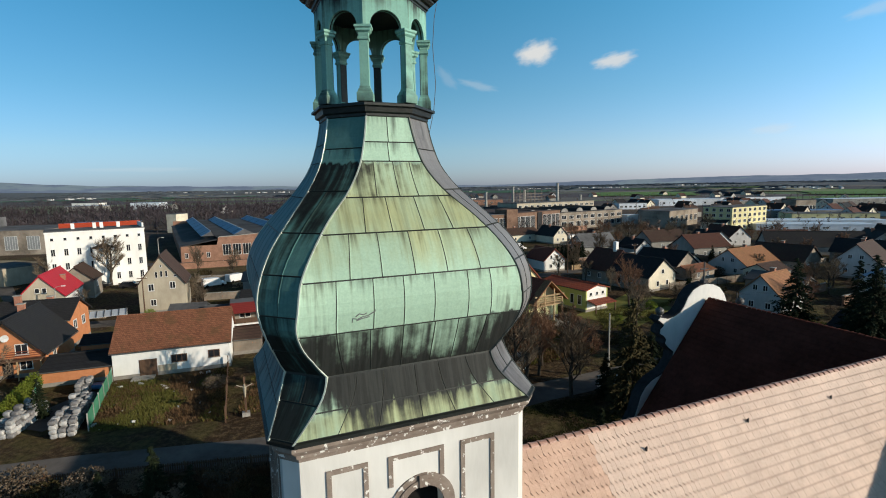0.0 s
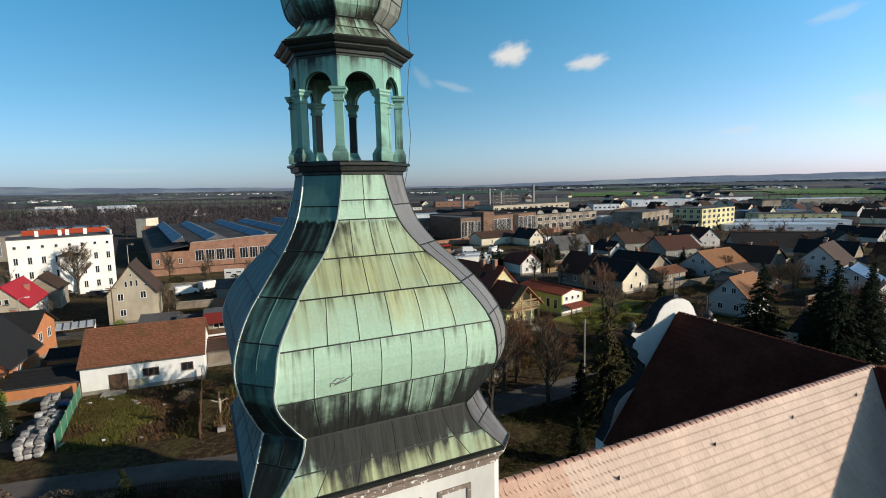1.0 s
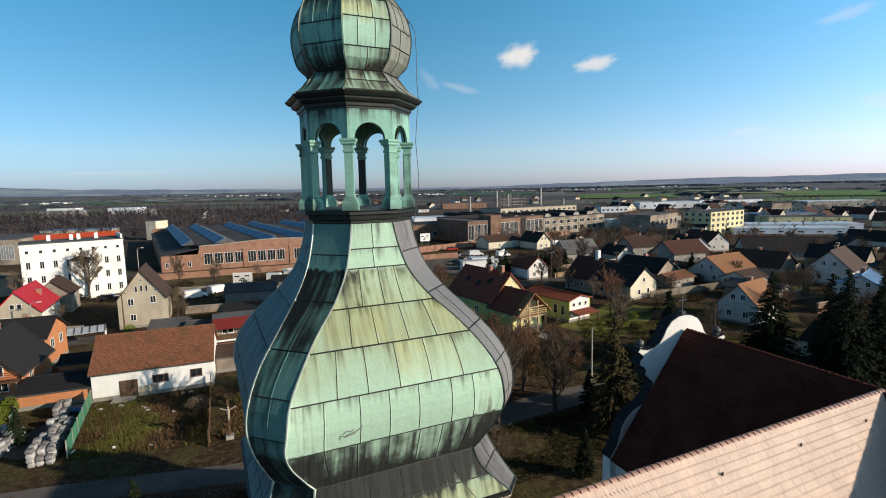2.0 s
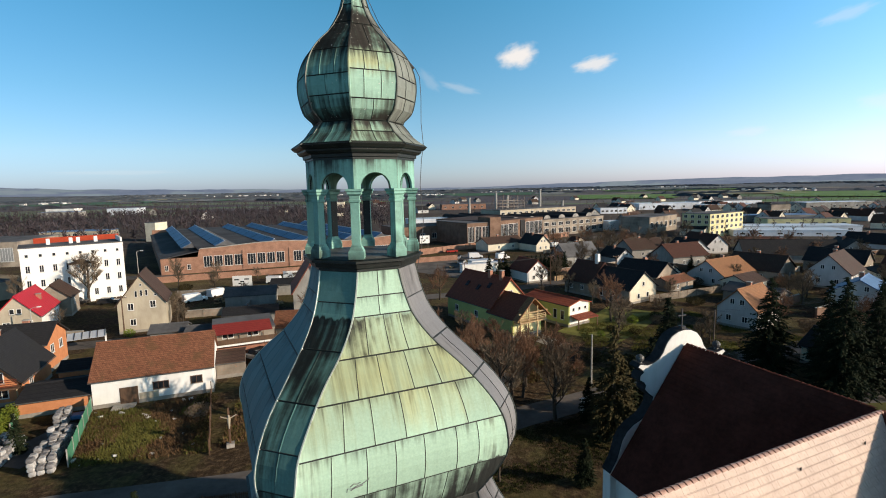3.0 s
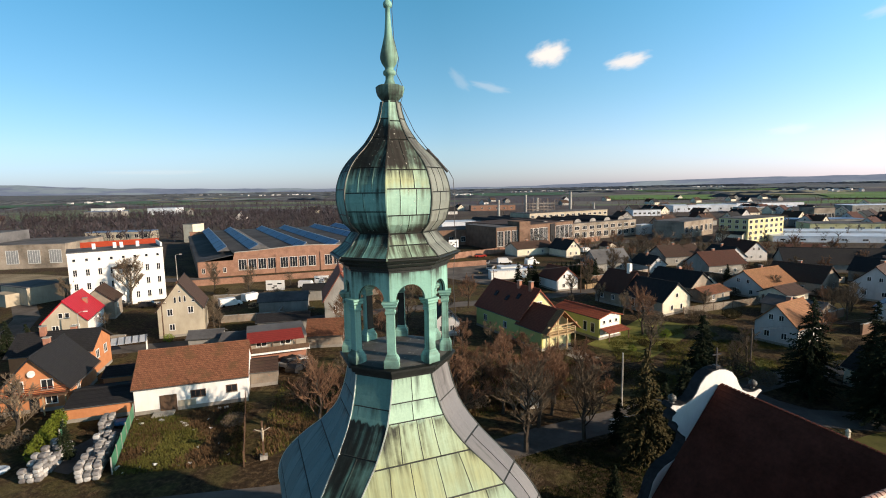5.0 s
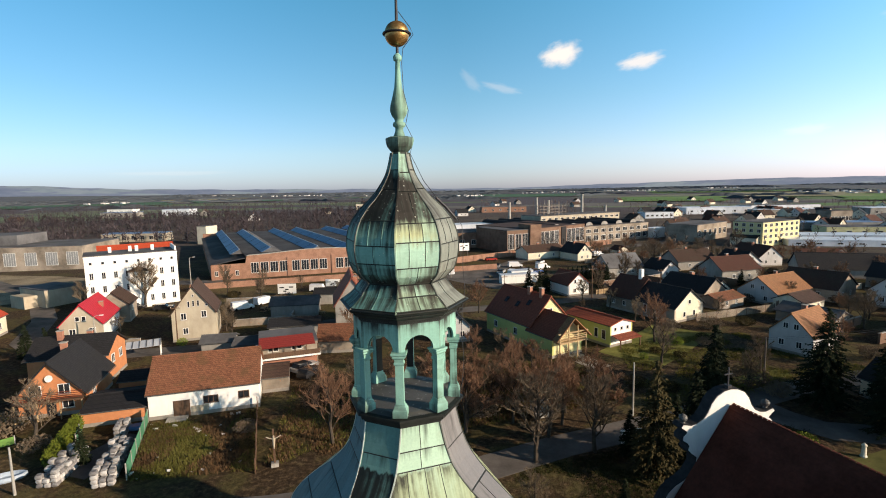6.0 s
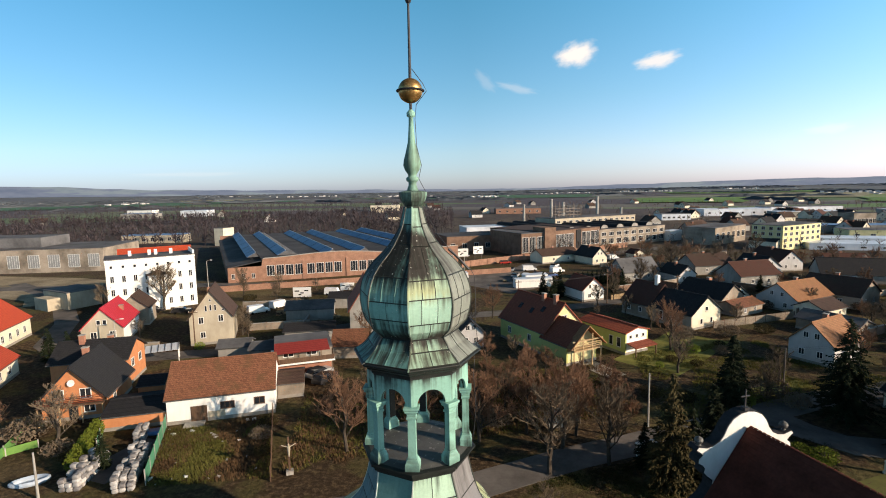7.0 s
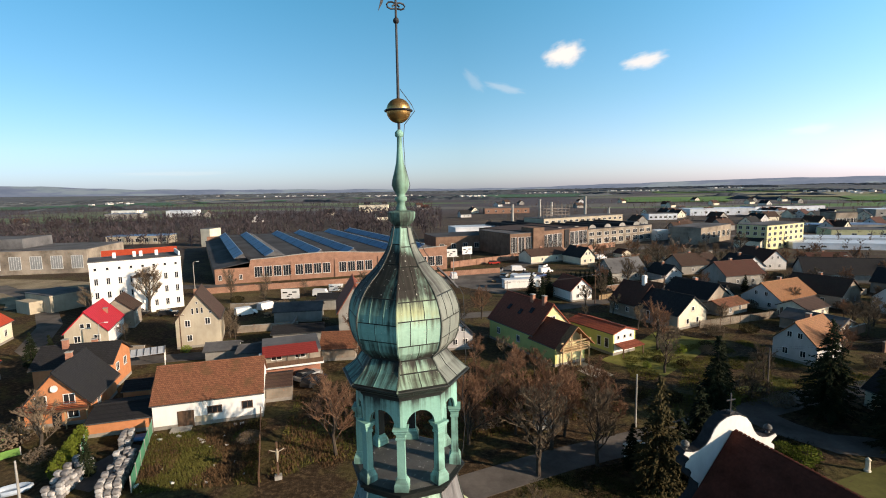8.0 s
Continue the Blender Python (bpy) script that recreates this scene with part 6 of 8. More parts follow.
# -- commercial sheds and far houses to the north-east --
for at, turn, L, D, h, wl, rf, lb in (((141, 222), -14, 46, 14, 2.6, roof_white, roof_white, "low pale greenhouse shed"), ((150, 242), -12, 60, 14, 2.8, roof_white, roof_white, "low pale greenhouse shed"),
                                      ((185, 262), -12, 40, 16, 4.5, wall_yellow, roof_felt, "low yellow sales hall"), ((205, 470), 3, 60, 24, 6, roof_white, roof_white, "white storage hall in the fields"),
                                      ((280, 500), 5, 70, 24, 6, roof_white, roof_felt, "white storage hall in the fields"), ((250, 430), 4, 50, 20, 5, wall_grey, roof_white, "grey storage hall in the fields"),
                                      ((235, 330), 8, 15, 12, 9, wall_old, roof_black, "tall grey house with a black roof"), ((150, 420), 5, 24, 14, 5, roof_white, roof_felt, "pale hall behind the factory"),
                                      ((-368, 595), 6, 32, 24, 7.5, roof_white, roof_white, "white hall at the edge of the woods"), ((-150, 690), 5, 40, 18, 8, wall_cream, roof_felt, "long cream block beyond the woods"),
                                      ((-470, 640), 0, 34, 16, 7.5, render_white, roof_felt, "white block beyond the woods"), ((20, 560), 4, 50, 20, 6, brick_red, roof_felt, "low brick hall beyond the factory"),
                                      ((190, 300), -5, 50, 14, 4, wall_grey, roof_blue, "pale hall with a blue roof"), ((260, 300), -10, 50, 16, 4, wall_grey, roof_white, "low pale hall among the houses"),
                                      ((330, 420), 0, 60, 20, 6, wall_grey, roof_white, "grey hall with a pale roof"), ((-420, 560), 8, 40, 18, 6, wall_grey, roof_blue, "grey hall with a blue roof")):
    flat_block("storage_hall", at, turn, L, D, h, wl, rf, lb, row("f", 6, L, h * 0.3, 2.2, h * 0.3, 1), category="hall", group="halls in the distance")
rnd = random.Random(21)
far_kinds = []
for wl, rf, lb in ((render_dull, roof_umber, "small white house with a maroon roof"), (wall_cream, roof_black, "small cream house with a dark roof"), (wall_grey, roof_brown, "small grey house with a brown roof"),
                   (render_dull, roof_black, "small white house with a dark roof"), (wall_cream, roof_brown, "small cream house with a brown roof")):
    far_kinds.append(house("distant_house", (262 + 22 * len(far_kinds), 285 + 9 * len(far_kinds)), 20 + 40 * len(far_kinds), 9, 11, 3.4, 7.0, False, wl, rf, lb,
                           [("f", 3, 1.1, 1, 1.2, 1), ("f", 6, 1.1, 1, 1.2, 1), ("f", 4.5, 4.0, 1, 1.2, 1), ("r", 4, 1.1, 1, 1.2, 1), ("r", 8, 1.1, 1, 1.2, 1)], [(4, 6, 1.0)], group="houses in the distance"))
for k in range(80):
    az, r = radians(rnd.uniform(17, 46)), rnd.uniform(320, 560)
    if k > 45:
        az, r = radians(rnd.uniform(-44, 46)), rnd.uniform(480, 950)
    x, y = r * math.sin(az), r * math.cos(az)
    copy_thing(rnd.choice(far_kinds), pose(x, y, far_rise(x, y), 0, 0, rnd.choice((20, -60, 30, -50, 110)) + rnd.uniform(-10, 10)))
g = Geo()
for k in range(260):
    az, r = radians(rnd.uniform(-46, 46)), rnd.uniform(1500, 3600)
    group_az = round(math.degrees(az) / 9) * 9
    az, r = radians(group_az + rnd.gauss(0, 1.6)), (1700, 2300, 2900, 3300)[int(abs(group_az)) % 4] + rnd.gauss(0, 60)
    x, y = r * math.sin(az), r * math.cos(az)
    w, d, h = rnd.uniform(6, 13), rnd.uniform(6, 10), rnd.uniform(3, 6)
    z = far_rise(x, y)
    g.box(-w / 2, w / 2, -d / 2, d / 2, -1, h, pose(x, y, z, 0, 0, rnd.uniform(0, 180)))
whole("far_villages", quick("far_villages", g, render_dull), render_dull, "tiny white houses of far villages in the fields", "village", kind="stuff")


# ---- trees ----
bark = surface("grey_bark", (0.040, 0.032, 0.026), (0.095, 0.078, 0.062), 4, 0.95, 0, 0.6)
twig_red = surface("reddish_twigs", (0.175, 0.095, 0.060), (0.33, 0.192, 0.122), 1.2, 0.95, 0, 0.2, 0.3, None, 0.35)
twig_grey = surface("grey_brown_twigs", (0.13, 0.098, 0.070), (0.26, 0.20, 0.14), 1.2, 0.95, 0, 0.2, 0.3, None, 0.35)
needle = surface("spruce_needles", (0.007, 0.011, 0.005), (0.022, 0.032, 0.014), 1.5, 0.9, 0, 0.3, 0.3, None, 0.3)
needle_brown = surface("yew_foliage", (0.026, 0.024, 0.010), (0.085, 0.066, 0.028), 1.5, 0.9, 0, 0.3, 0.35, None, 0.2)
hedge_mat = surface("yellow_green_hedge", (0.07, 0.10, 0.012), (0.17, 0.20, 0.03), 1.6, 0.9, 0, 0.3, 0.3, None, 0.25)
bush_mat = surface("bright_bush_leaves", (0.10, 0.15, 0.02), (0.20, 0.25, 0.04), 2, 0.9, 0, 0.3)


def bare_tree_meshes(seed, height, spread, limbs, crown_mat):
    r = random.Random(seed)
    trunk, crown = Geo(), Geo()
    lean = Vector((r.uniform(-0.06, 0.06), r.uniform(-0.06, 0.06), 1))
    pts = [lean * (height * 0.62 * k / 5) + Vector((r.uniform(-0.1, 0.1), r.uniform(-0.1, 0.1), 0)) * k for k in range(6)]
    trunk.tube(pts, [height * 0.017 * (1 - 0.13 * k) + 0.05 for k in range(6)], 7)

    def grow(start, way, length, radius, level):
        g = trunk if level < 1 else crown
        mid = start + way * length * 0.5 + Vector((r.uniform(-1, 1), r.uniform(-1, 1), r.uniform(-0.3, 0.6))) * length * 0.07
        end = start + way * length + Vector((0, 0, length * 0.08))
        g.tube([start, mid, end], [max(0.016, radius), max(0.014, radius * 0.75), max(0.011, radius * 0.5)], 4 if level < 2 else 3)
        if level >= 3:
            return
        for k in range((6, 6, 6)[level]):
            t = r.uniform(0.3, 1.0)
            p = start.lerp(mid, t * 2) if t < 0.5 else mid.lerp(end, t * 2 - 1)
            side = Vector((r.uniform(-1, 1), r.uniform(-1, 1), r.uniform(-0.25, 0.9)))
            grow(p, (way * 0.75 + side * 0.75).normalized(), length * r.uniform(0.42, 0.62), radius * 0.5, level + 1)

    for k in range(limbs):
        t = 0.24 + 0.76 * k / limbs
        p = pts[min(4, int(t * 5))].lerp(pts[min(5, int(t * 5) + 1)], t * 5 % 1)
        a = k * 2.4 + r.uniform(-0.4, 0.4)
        up = r.uniform(0.6, 1.3) + 0.6 * t
        grow(p, Vector((math.cos(a), math.sin(a), up)).normalized(), height * spread * r.uniform(0.75, 1.1) * (1.15 - 0.5 * t), height * 0.0085, 0)
    return quick("trunk", trunk, bark), quick("crown", crown, crown_mat)


def tree_of(name, meshes, mats, at, turn, label, group):
    ob = thing(name, (*at, 0), turn, label, "tree", group)
    part("trunk", meshes[0], mats[0], ob)
    part("crown", meshes[1], mats[1], ob)
    return ob


def needle_tree_meshes(seed, height, width, mat, ragged=0.3):
    """Whorls of drooping boughs set with small sprays of needles."""
    r = random.Random(seed)
    trunk, crown = Geo(), Geo()
    trunk.tube([(0, 0, 0), (0.05, 0, height * 0.5), (0, 0.03, height)], [height * 0.016 + 0.05, height * 0.01, 0.02], 6)
    levels = int(height * 3.3)
    for k in range(levels):
        t = (k + 0.5) / levels
        z = height * (0.06 + 0.94 * t)
        reach = width * (1 - t) ** 0.8 * (0.55 + 0.45 * min(1, t * 6)) + 0.12
        for j in range(max(4, int(10 * (1 - t) + 4))):
            a = r.uniform(0, 2 * math.pi)
            n = reach * r.uniform(1 - ragged, 1.12)
            tip = Vector((math.cos(a) * n, math.sin(a) * n, z - n * r.uniform(0.15, 0.42)))
            base = Vector((0, 0, z))
            for q in range(max(4, int(n * 8))):
                f = (q + r.random()) / max(4, int(n * 8))
                c = base.lerp(tip, 0.15 + 0.85 * f) + Vector((r.uniform(-1, 1), r.uniform(-1, 1), r.uniform(-1, 0.6))) * 0.13
                e = Vector((math.cos(a + r.uniform(-1.1, 1.1)), math.sin(a + r.uniform(-1.1, 1.1)), r.uniform(-0.8, 0.15))).normalized() * r.uniform(0.28, 0.62)
                s_ = e.cross(Vector((r.uniform(-0.5, 0.5), r.uniform(-0.5, 0.5), 1))).normalized() * r.uniform(0.09, 0.19)
                crown.add([c - e * 0.3 - s_, c - e * 0.3 + s_, c + e * 0.7, c + Vector((0, 0, 0.09))], ((0, 1, 3), (1, 2, 3), (2, 0, 3)))
    return quick("trunk", trunk, bark), quick("crown", crown, mat)


def leafy_meshes(seed, sx, sy, sz, count, mat, leaf=0.16):
    """A bush: short stems and a crown of small leaf clumps."""
    r = random.Random(seed)
    trunk, crown = Geo(), Geo()
    for k in range(5):
        a = k * 1.3
        trunk.tube([(0, 0, 0), (math.cos(a) * sx * 0.3, math.sin(a) * sy * 0.3, sz * 0.7)], [0.05, 0.015], 4)
    while len(crown.f) < count * 3:
        p = Vector((r.uniform(-1, 1), r.uniform(-1, 1), r.uniform(-1, 1)))
        if p.length > 1 or p.length < 0.45 + 0.3 * noise.noise(p * 2):
            continue
        c = Vector((p.x * sx, p.y * sy, sz * (0.5 + 0.5 * p.z)))
        e = Vector((r.uniform(-1, 1), r.uniform(-1, 1), r.uniform(-0.4, 1))).normalized() * leaf * r.uniform(0.7, 1.5)
        s_ = e.orthogonal().normalized() * leaf * 0.5
        crown.add([c - s_, c + s_, c + e, c + e.cross(s_).normalized() * leaf * 0.4], ((0, 1, 3), (1, 2, 3), (2, 0, 3)))
    return quick("stems", trunk, bark), quick("leaves", crown, mat)


rnd = random.Random(5)
kinds = [(bare_tree_meshes(11, 10, 0.30, 11, twig_red), twig_red, "bare tree with a reddish-brown twiggy crown"), (bare_tree_meshes(12, 11, 0.27, 12, twig_grey), twig_grey, "bare tree with a grey-brown twiggy crown"),
         (bare_tree_meshes(13, 9, 0.34, 10, twig_red), twig_red, "broad bare tree with russet twigs"), (bare_tree_meshes(14, 8, 0.28, 9, twig_grey), twig_grey, "small bare tree with fine grey twigs")]
spots = [((1.1, 78), 2), ((3.2, 60), 1), ((6.9, 47), 1), ((13.2, 49), 1), ((0, 53), 0), ((14.4, 53.4), 3), ((-16, 68), 3), ((12.6, 63), 0), ((10.5, 67), 2), ((5, 66), 0), ((-2, 64), 2), ((8, 58), 0), ((1, 70), 2), ((7.5, 73), 2),
         ((16, 60), 3), ((-3.5, 58), 0), ((11, 55), 2), ((-9, 63), 2), ((6, 81), 3), ((17, 66), 2), ((-76.3, 114), 1), ((-88, 110), 1), ((-58, 140), 3), ((-70, 142), 3), ((-2, 100), 3), ((3, 107), 2), ((-10, 112), 3), ((-14, 100), 0),
         ((38, 66), 3), ((43, 72), 3), ((30, 75), 3), ((33, 86), 2), ((-20, 88), 2), ((5.8, 38.6), 3), ((58, 78), 2), ((66, 70), 0), ((72, 62), 0), ((-47, 94), 3), ((45, 140), 1), ((52, 165), 0), ((64, 170), 1), ((50, 190), 0), ((20, 130), 3),
         ((80, 100), 3), ((-30, 120), 3), ((-22, 128), 1), ((74, 182), 0), ((88, 190), 1), ((110, 205), 1), ((90, 84), 0), ((-47, 50), 3), ((-2, 38), 3), ((0.2, 54.9), 2), ((3.8, 60.9), 2), ((15.7, 54.9), 0), ((-14.4, 50.5), 2), ((-11.5, 55), 0), ((-7, 53), 2), ((9.5, 61), 2), ((5.5, 55.5), 0), ((12, 58), 2), ((-1.5, 60), 2), ((2.5, 65), 0), ((7, 69), 2), ((10, 73), 0), ((13.5, 67), 2), ((-5, 69), 2), ((-10, 71), 0), ((9, 52), 2), ((17.5, 63), 0), ((-12, 60), 2)]
for at, k in spots:
    meshes, mat, lb = kinds[k]
    ob = tree_of("bare_tree", meshes, (bark, mat), at, rnd.uniform(0, 360), lb, "bare trees of the village")
    sc = rnd.uniform(0.8, 1.1) if at[1] > 42 else 0.6
    if at == (-76.3, 114):
        sc = 1.3
    if -20 < at[0] < 24 and 54 < at[1] < 85:
        sc *= 0.82 if at[1] < 60 else 0.6
    ob.scale = (sc, sc, sc)
needles = [needle_tree_meshes(31, 13, 2.3, needle), needle_tree_meshes(32, 11.3, 2.7, needle_brown, 0.25), needle_tree_meshes(33, 8, 2.0, needle), needle_tree_meshes(34, 14.5, 4.9, needle, 0.45)]
for at, k, sc, lb in (((17.6, 44.6), 1, 1.0, "slender brownish conifer beside the road"), ((34.3, 67), 2, 0.95, "dark green spruce beside the road"), ((46.2, 52), 3, 0.95, "tall dark spruce near the church"),
                      ((51, 53), 3, 0.75, "tall dark spruce near the church"), ((49, 57.5), 0, 0.95, "dark green spruce near the church"), ((56, 58), 3, 0.8, "tall dark spruce near the church"),
                      ((20.2, 46.5), 2, 0.9, "low dark spruce beside the road"), ((21.5, 44), 2, 0.8, "low dark spruce beside the road"), ((-73, 77.5), 2, 0.75, "young spruce by the lane"), ((-70.5, 78.5), 2, 0.65, "young spruce by the lane"),
                      ((12.6, 37.6), 2, 0.5, "small spruce on the lawn"), ((-19.5, 31.5), 2, 0.6, "small spruce by the road"), ((-16.5, 30.5), 2, 0.5, "small spruce by the road"), ((-22.5, 30.5), 2, 0.45, "small spruce by the road"),
                      ((-39, 46.2), 2, 0.5, "young conifer in the garden"), ((19, 126), 2, 0.75, "dark conifer beside the cottage"), ((21, 129), 2, 0.9, "dark conifer beside the cottage"), ((17, 131), 2, 0.8, "dark conifer beside the cottage"),
                      ((36, 133), 2, 0.7, "dark conifer beside the cottage"), ((39, 137), 2, 0.75, "dark conifer beside the cottage"), ((16.5, 48.5), 2, 0.6, "low dark conifer beside the road"), ((73, 133), 2, 0.6, "dark conifer before a house"), ((60, 62), 0, 0.9, "dark green spruce near the church"), ((48.5, 54.5), 3, 0.8, "tall dark spruce near the church"), ((23, 48.5), 2, 1.1, "low dark spruce beside the road"), ((24.5, 45.5), 2, 1.0, "low dark spruce beside the road"), ((31.6, 62.5), 2, 1.2, "dark spruce by the bend"), ((43.5, 60), 3, 0.85, "broad dark spruce beside the bend")):
    ob = tree_of("spruce", needles[k], (bark, needle_brown if k == 1 else needle), at, rnd.uniform(0, 360), lb, "conifers of the village")
    ob.scale = (sc, sc, sc)
for k in range(12):
    ob = tree_of("hedge_conifer", needles[2], (bark, needle), (26.5 + 1.5 * k, 140 + 0.9 * k), rnd.uniform(0, 360), "dark clipped conifer in a hedge row", "conifer hedge")
    ob.scale = (0.5, 0.5, 0.55)
thuja = leafy_meshes(41, 0.75, 0.75, 2.3, 420, hedge_mat, 0.15)
for k in range(9):
    ob = tree_of("thuja", thuja, (bark, hedge_mat), (-47.4 + 0.66 * k, 50.0 - 0.05 * k * k + 0.0 * k), 40 * k, "yellow-green thuja in a garden hedge", "garden hedge")
    ob.matrix_basis = pose(-44.6 + 0.42 * k, 52.6 - 0.95 * k, 0, 0, 0, 40 * k)
bush = leafy_meshes(42, 1.2, 1.2, 1.8, 480, bush_mat, 0.16)
for at, sc in (((-50.6, 84.6), 0.8), ((28, 77), 0.6), ((36, 84), 0.9)):
    ob = tree_of("bush", bush, (bark, bush_mat), at, 20, "bright yellow-green bush by a house", "bushes")
    ob.scale = (sc, sc, sc)
green = leafy_meshes(45, 1.7, 1.5, 1.5, 520, hedge_mat, 0.17)
for at, sc in (((35.0, 50.4), 0.9), ((33.2, 51.6), 0.8), ((33.8, 49.2), 0.7), ((34.0, 63.6), 0.8)):
    ob = tree_of("shrub", green, (bark, hedge_mat), at, 70 * sc, "low green evergreen shrub by the church", "shrubs")
    ob.scale = (sc, sc, sc)
dull = leafy_meshes(43, 2.4, 2.0, 2.4, 700, twig_grey, 0.22)
dull_green = leafy_meshes(44, 1.8, 1.8, 1.7, 520, needle_brown, 0.2)
for at, k, sc in (((-52.5, 51.6), 0, 1.1), ((-25.6, 33.5), 0, 0.8), ((-22.2, 34), 0, 0.6), ((-19.6, 33.2), 1, 0.8), ((-16.2, 34.6), 0, 0.7), ((-13.6, 33.4), 1, 0.7), ((-11, 35.2), 0, 0.8), ((-27.8, 32.6), 1, 0.9), ((-30.5, 33.4), 0, 0.9), ((-8.5, 36.6), 1, 0.6), ((-34, 32.5), 0, 0.8), ((-18, 31.2), 0, 0.8), ((-24, 30.6), 0, 0.8), ((-11.5, 31.5), 1, 0.7), ((23, 66), 1, 0.9), ((27, 64.5), 1, 0.8), ((31, 80), 1, 0.6), ((34, 78), 1, 0.6), ((42, 88), 1, 0.6), ((40, 63), 0, 0.8), ((-43.5, 47.5), 1, 0.7), ((-46, 48.5), 0, 0.7),
                  ((-25.5, 56), 1, 0.7), ((-25, 53), 0, 0.6), ((-23.2, 49.5), 1, 0.6), ((9, 62), 0, 0.8), ((2, 57), 0, 0.9), ((-6, 66), 0, 0.9), ((14, 70), 0, 0.7), ((20, 52), 1, 0.7), ((12, 77), 0, 0.7), ((-4, 74), 1, 0.8), ((29, 60), 1, 0.7), ((48, 66), 1, 0.8),
                  ((38.3, 66.4), 0, 1.2), ((31, 55), 1, 0.7), ((-52, 100), 0, 0.9), ((-45, 118), 0, 0.9), ((-60, 125), 1, 1.0), ((-7, 118), 0, 1.1), ((-20, 110), 0, 1.1)):
    ob = tree_of("shrub", (dull, dull_green)[k], (bark, (twig_grey, needle_brown)[k]), at, rnd.uniform(0, 360), ("leafless grey-brown shrub in rough grass", "brown-green evergreen shrub in rough grass")[k], "shrubs")
    ob.scale = (sc, sc, sc)


def woods(name, count, place, low, high, mat, label, twigs=16, seed=1):
    """Far bare woods: each tree a stem and a fan of twigs."""
    r = random.Random(seed)
    g = Geo()
    for k in range(count):
        x, y = place(r)
        z0, h = far_rise(x, y), r.uniform(low, high)
        w = h * 0.022
        g.add([(x - w, y, z0), (x + w, y, z0), (x, y + w, z0), (x, y, z0 + h * 0.8)], ((0, 1, 3), (1, 2, 3), (2, 0, 3)))
        for j in range(twigs):
            a, t = r.uniform(0, 6.28), r.uniform(0.2, 0.85)
            b = Vector((x, y, z0 + h * t))
            e = b + Vector((math.cos(a) * h * r.uniform(0.12, 0.32), math.sin(a) * h * r.uniform(0.12, 0.32), h * r.uniform(0.05, 0.3)))
            s_ = Vector((-math.sin(a), math.cos(a), r.uniform(-0.8, 0.8))) * h * r.uniform(0.012, 0.032)
            g.add([b - s_ * 0.4, b + s_ * 0.4, e + s_, e - s_], ((0, 1, 2, 3),))
    return whole(name, quick(name, g, mat), mat, label, "woods", kind="stuff")


def sector(az0, az1, r0, r1):
    def at(r):
        a, d = radians(r.uniform(az0, az1)), math.sqrt(r.uniform(r0 * r0, r1 * r1))
        return d * math.sin(a), d * math.cos(a)
    return at


wood_mat = surface("dark_bare_wood", (0.052, 0.043, 0.050), (0.088, 0.073, 0.080), 0.02, 0.95, 0, 0.2, 0.3)
wood_mat_red = surface("russet_bare_wood", (0.085, 0.066, 0.054), (0.18, 0.14, 0.115), 0.02, 0.95, 0, 0.2, 0.3)
woods("woods_west", 1500, sector(-52, -3, 300, 620), 6, 10, wood_mat, "dark leafless woods behind the works", 26, 1)
woods("woods_west_far", 1300, sector(-52, -4, 640, 1150), 6, 11, wood_mat, "dark leafless woods far to the west", 8, 2)
woods("woods_east", 480, sector(2, 50, 330, 900), 4, 8, wood_mat_red, "scattered leafless trees among far houses", 10, 3)
woods("woods_village", 130, sector(8, 50, 200, 330), 4, 7, wood_mat_red, "leafless garden trees among village houses", 18, 4)


def belts(name, count, r0, r1, seed, label):
    """Far tree belts: long low strips with ragged tops, set across the view."""
    r = random.Random(seed)
    g = Geo()
    for k in range(count):
        a0, d0 = r.uniform(-52, 50), math.sqrt(r.uniform(r0 * r0, r1 * r1))
        arc, drift, deep = r.uniform(2, 14), r.uniform(-160, 160), r.uniform(10, 40)
        steps = max(6, int(radians(arc) * d0 / 9))
        rings = []
        for j in range(steps + 1):
            t = j / steps
            a, d = radians(a0 + arc * t), d0 + drift * t + 25 * noise.noise(Vector((j * 0.13, k, 0)))
            fade = min(1, 6 * t, 6 * (1 - t))
            top = r.uniform(4, 8) * fade
            row_ = []
            for q, h in ((0, -1.0), (0.15, top * r.uniform(0.6, 0.9)), (0.5, top), (0.85, top * r.uniform(0.6, 0.95)), (1, -1.0)):
                dd = d + (q - 0.5) * deep
                x, y = dd * math.sin(a), dd * math.cos(a)
                row_.append((x, y, far_rise(x, y) + h))
            rings.append(row_)
        n = 5
        g.add([p for ring in rings for p in ring], [(i * n + q, i * n + q + 1, (i + 1) * n + q + 1, (i + 1) * n + q) for i in range(steps) for q in range(n - 1)])
    return whole(name, quick(name, g, haze_wood_mat), haze_wood_mat, label, "woods", kind="stuff")


# wood colour of the far belts holds the blue of distance haze
haze_wood_mat = surface("hazy_far_wood", (0.046, 0.056, 0.070), (0.085, 0.098, 0.112), 0.01, 0.95, 0, 0.2, 0.3)
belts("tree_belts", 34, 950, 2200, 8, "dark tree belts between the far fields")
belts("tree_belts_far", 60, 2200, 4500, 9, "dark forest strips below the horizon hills")

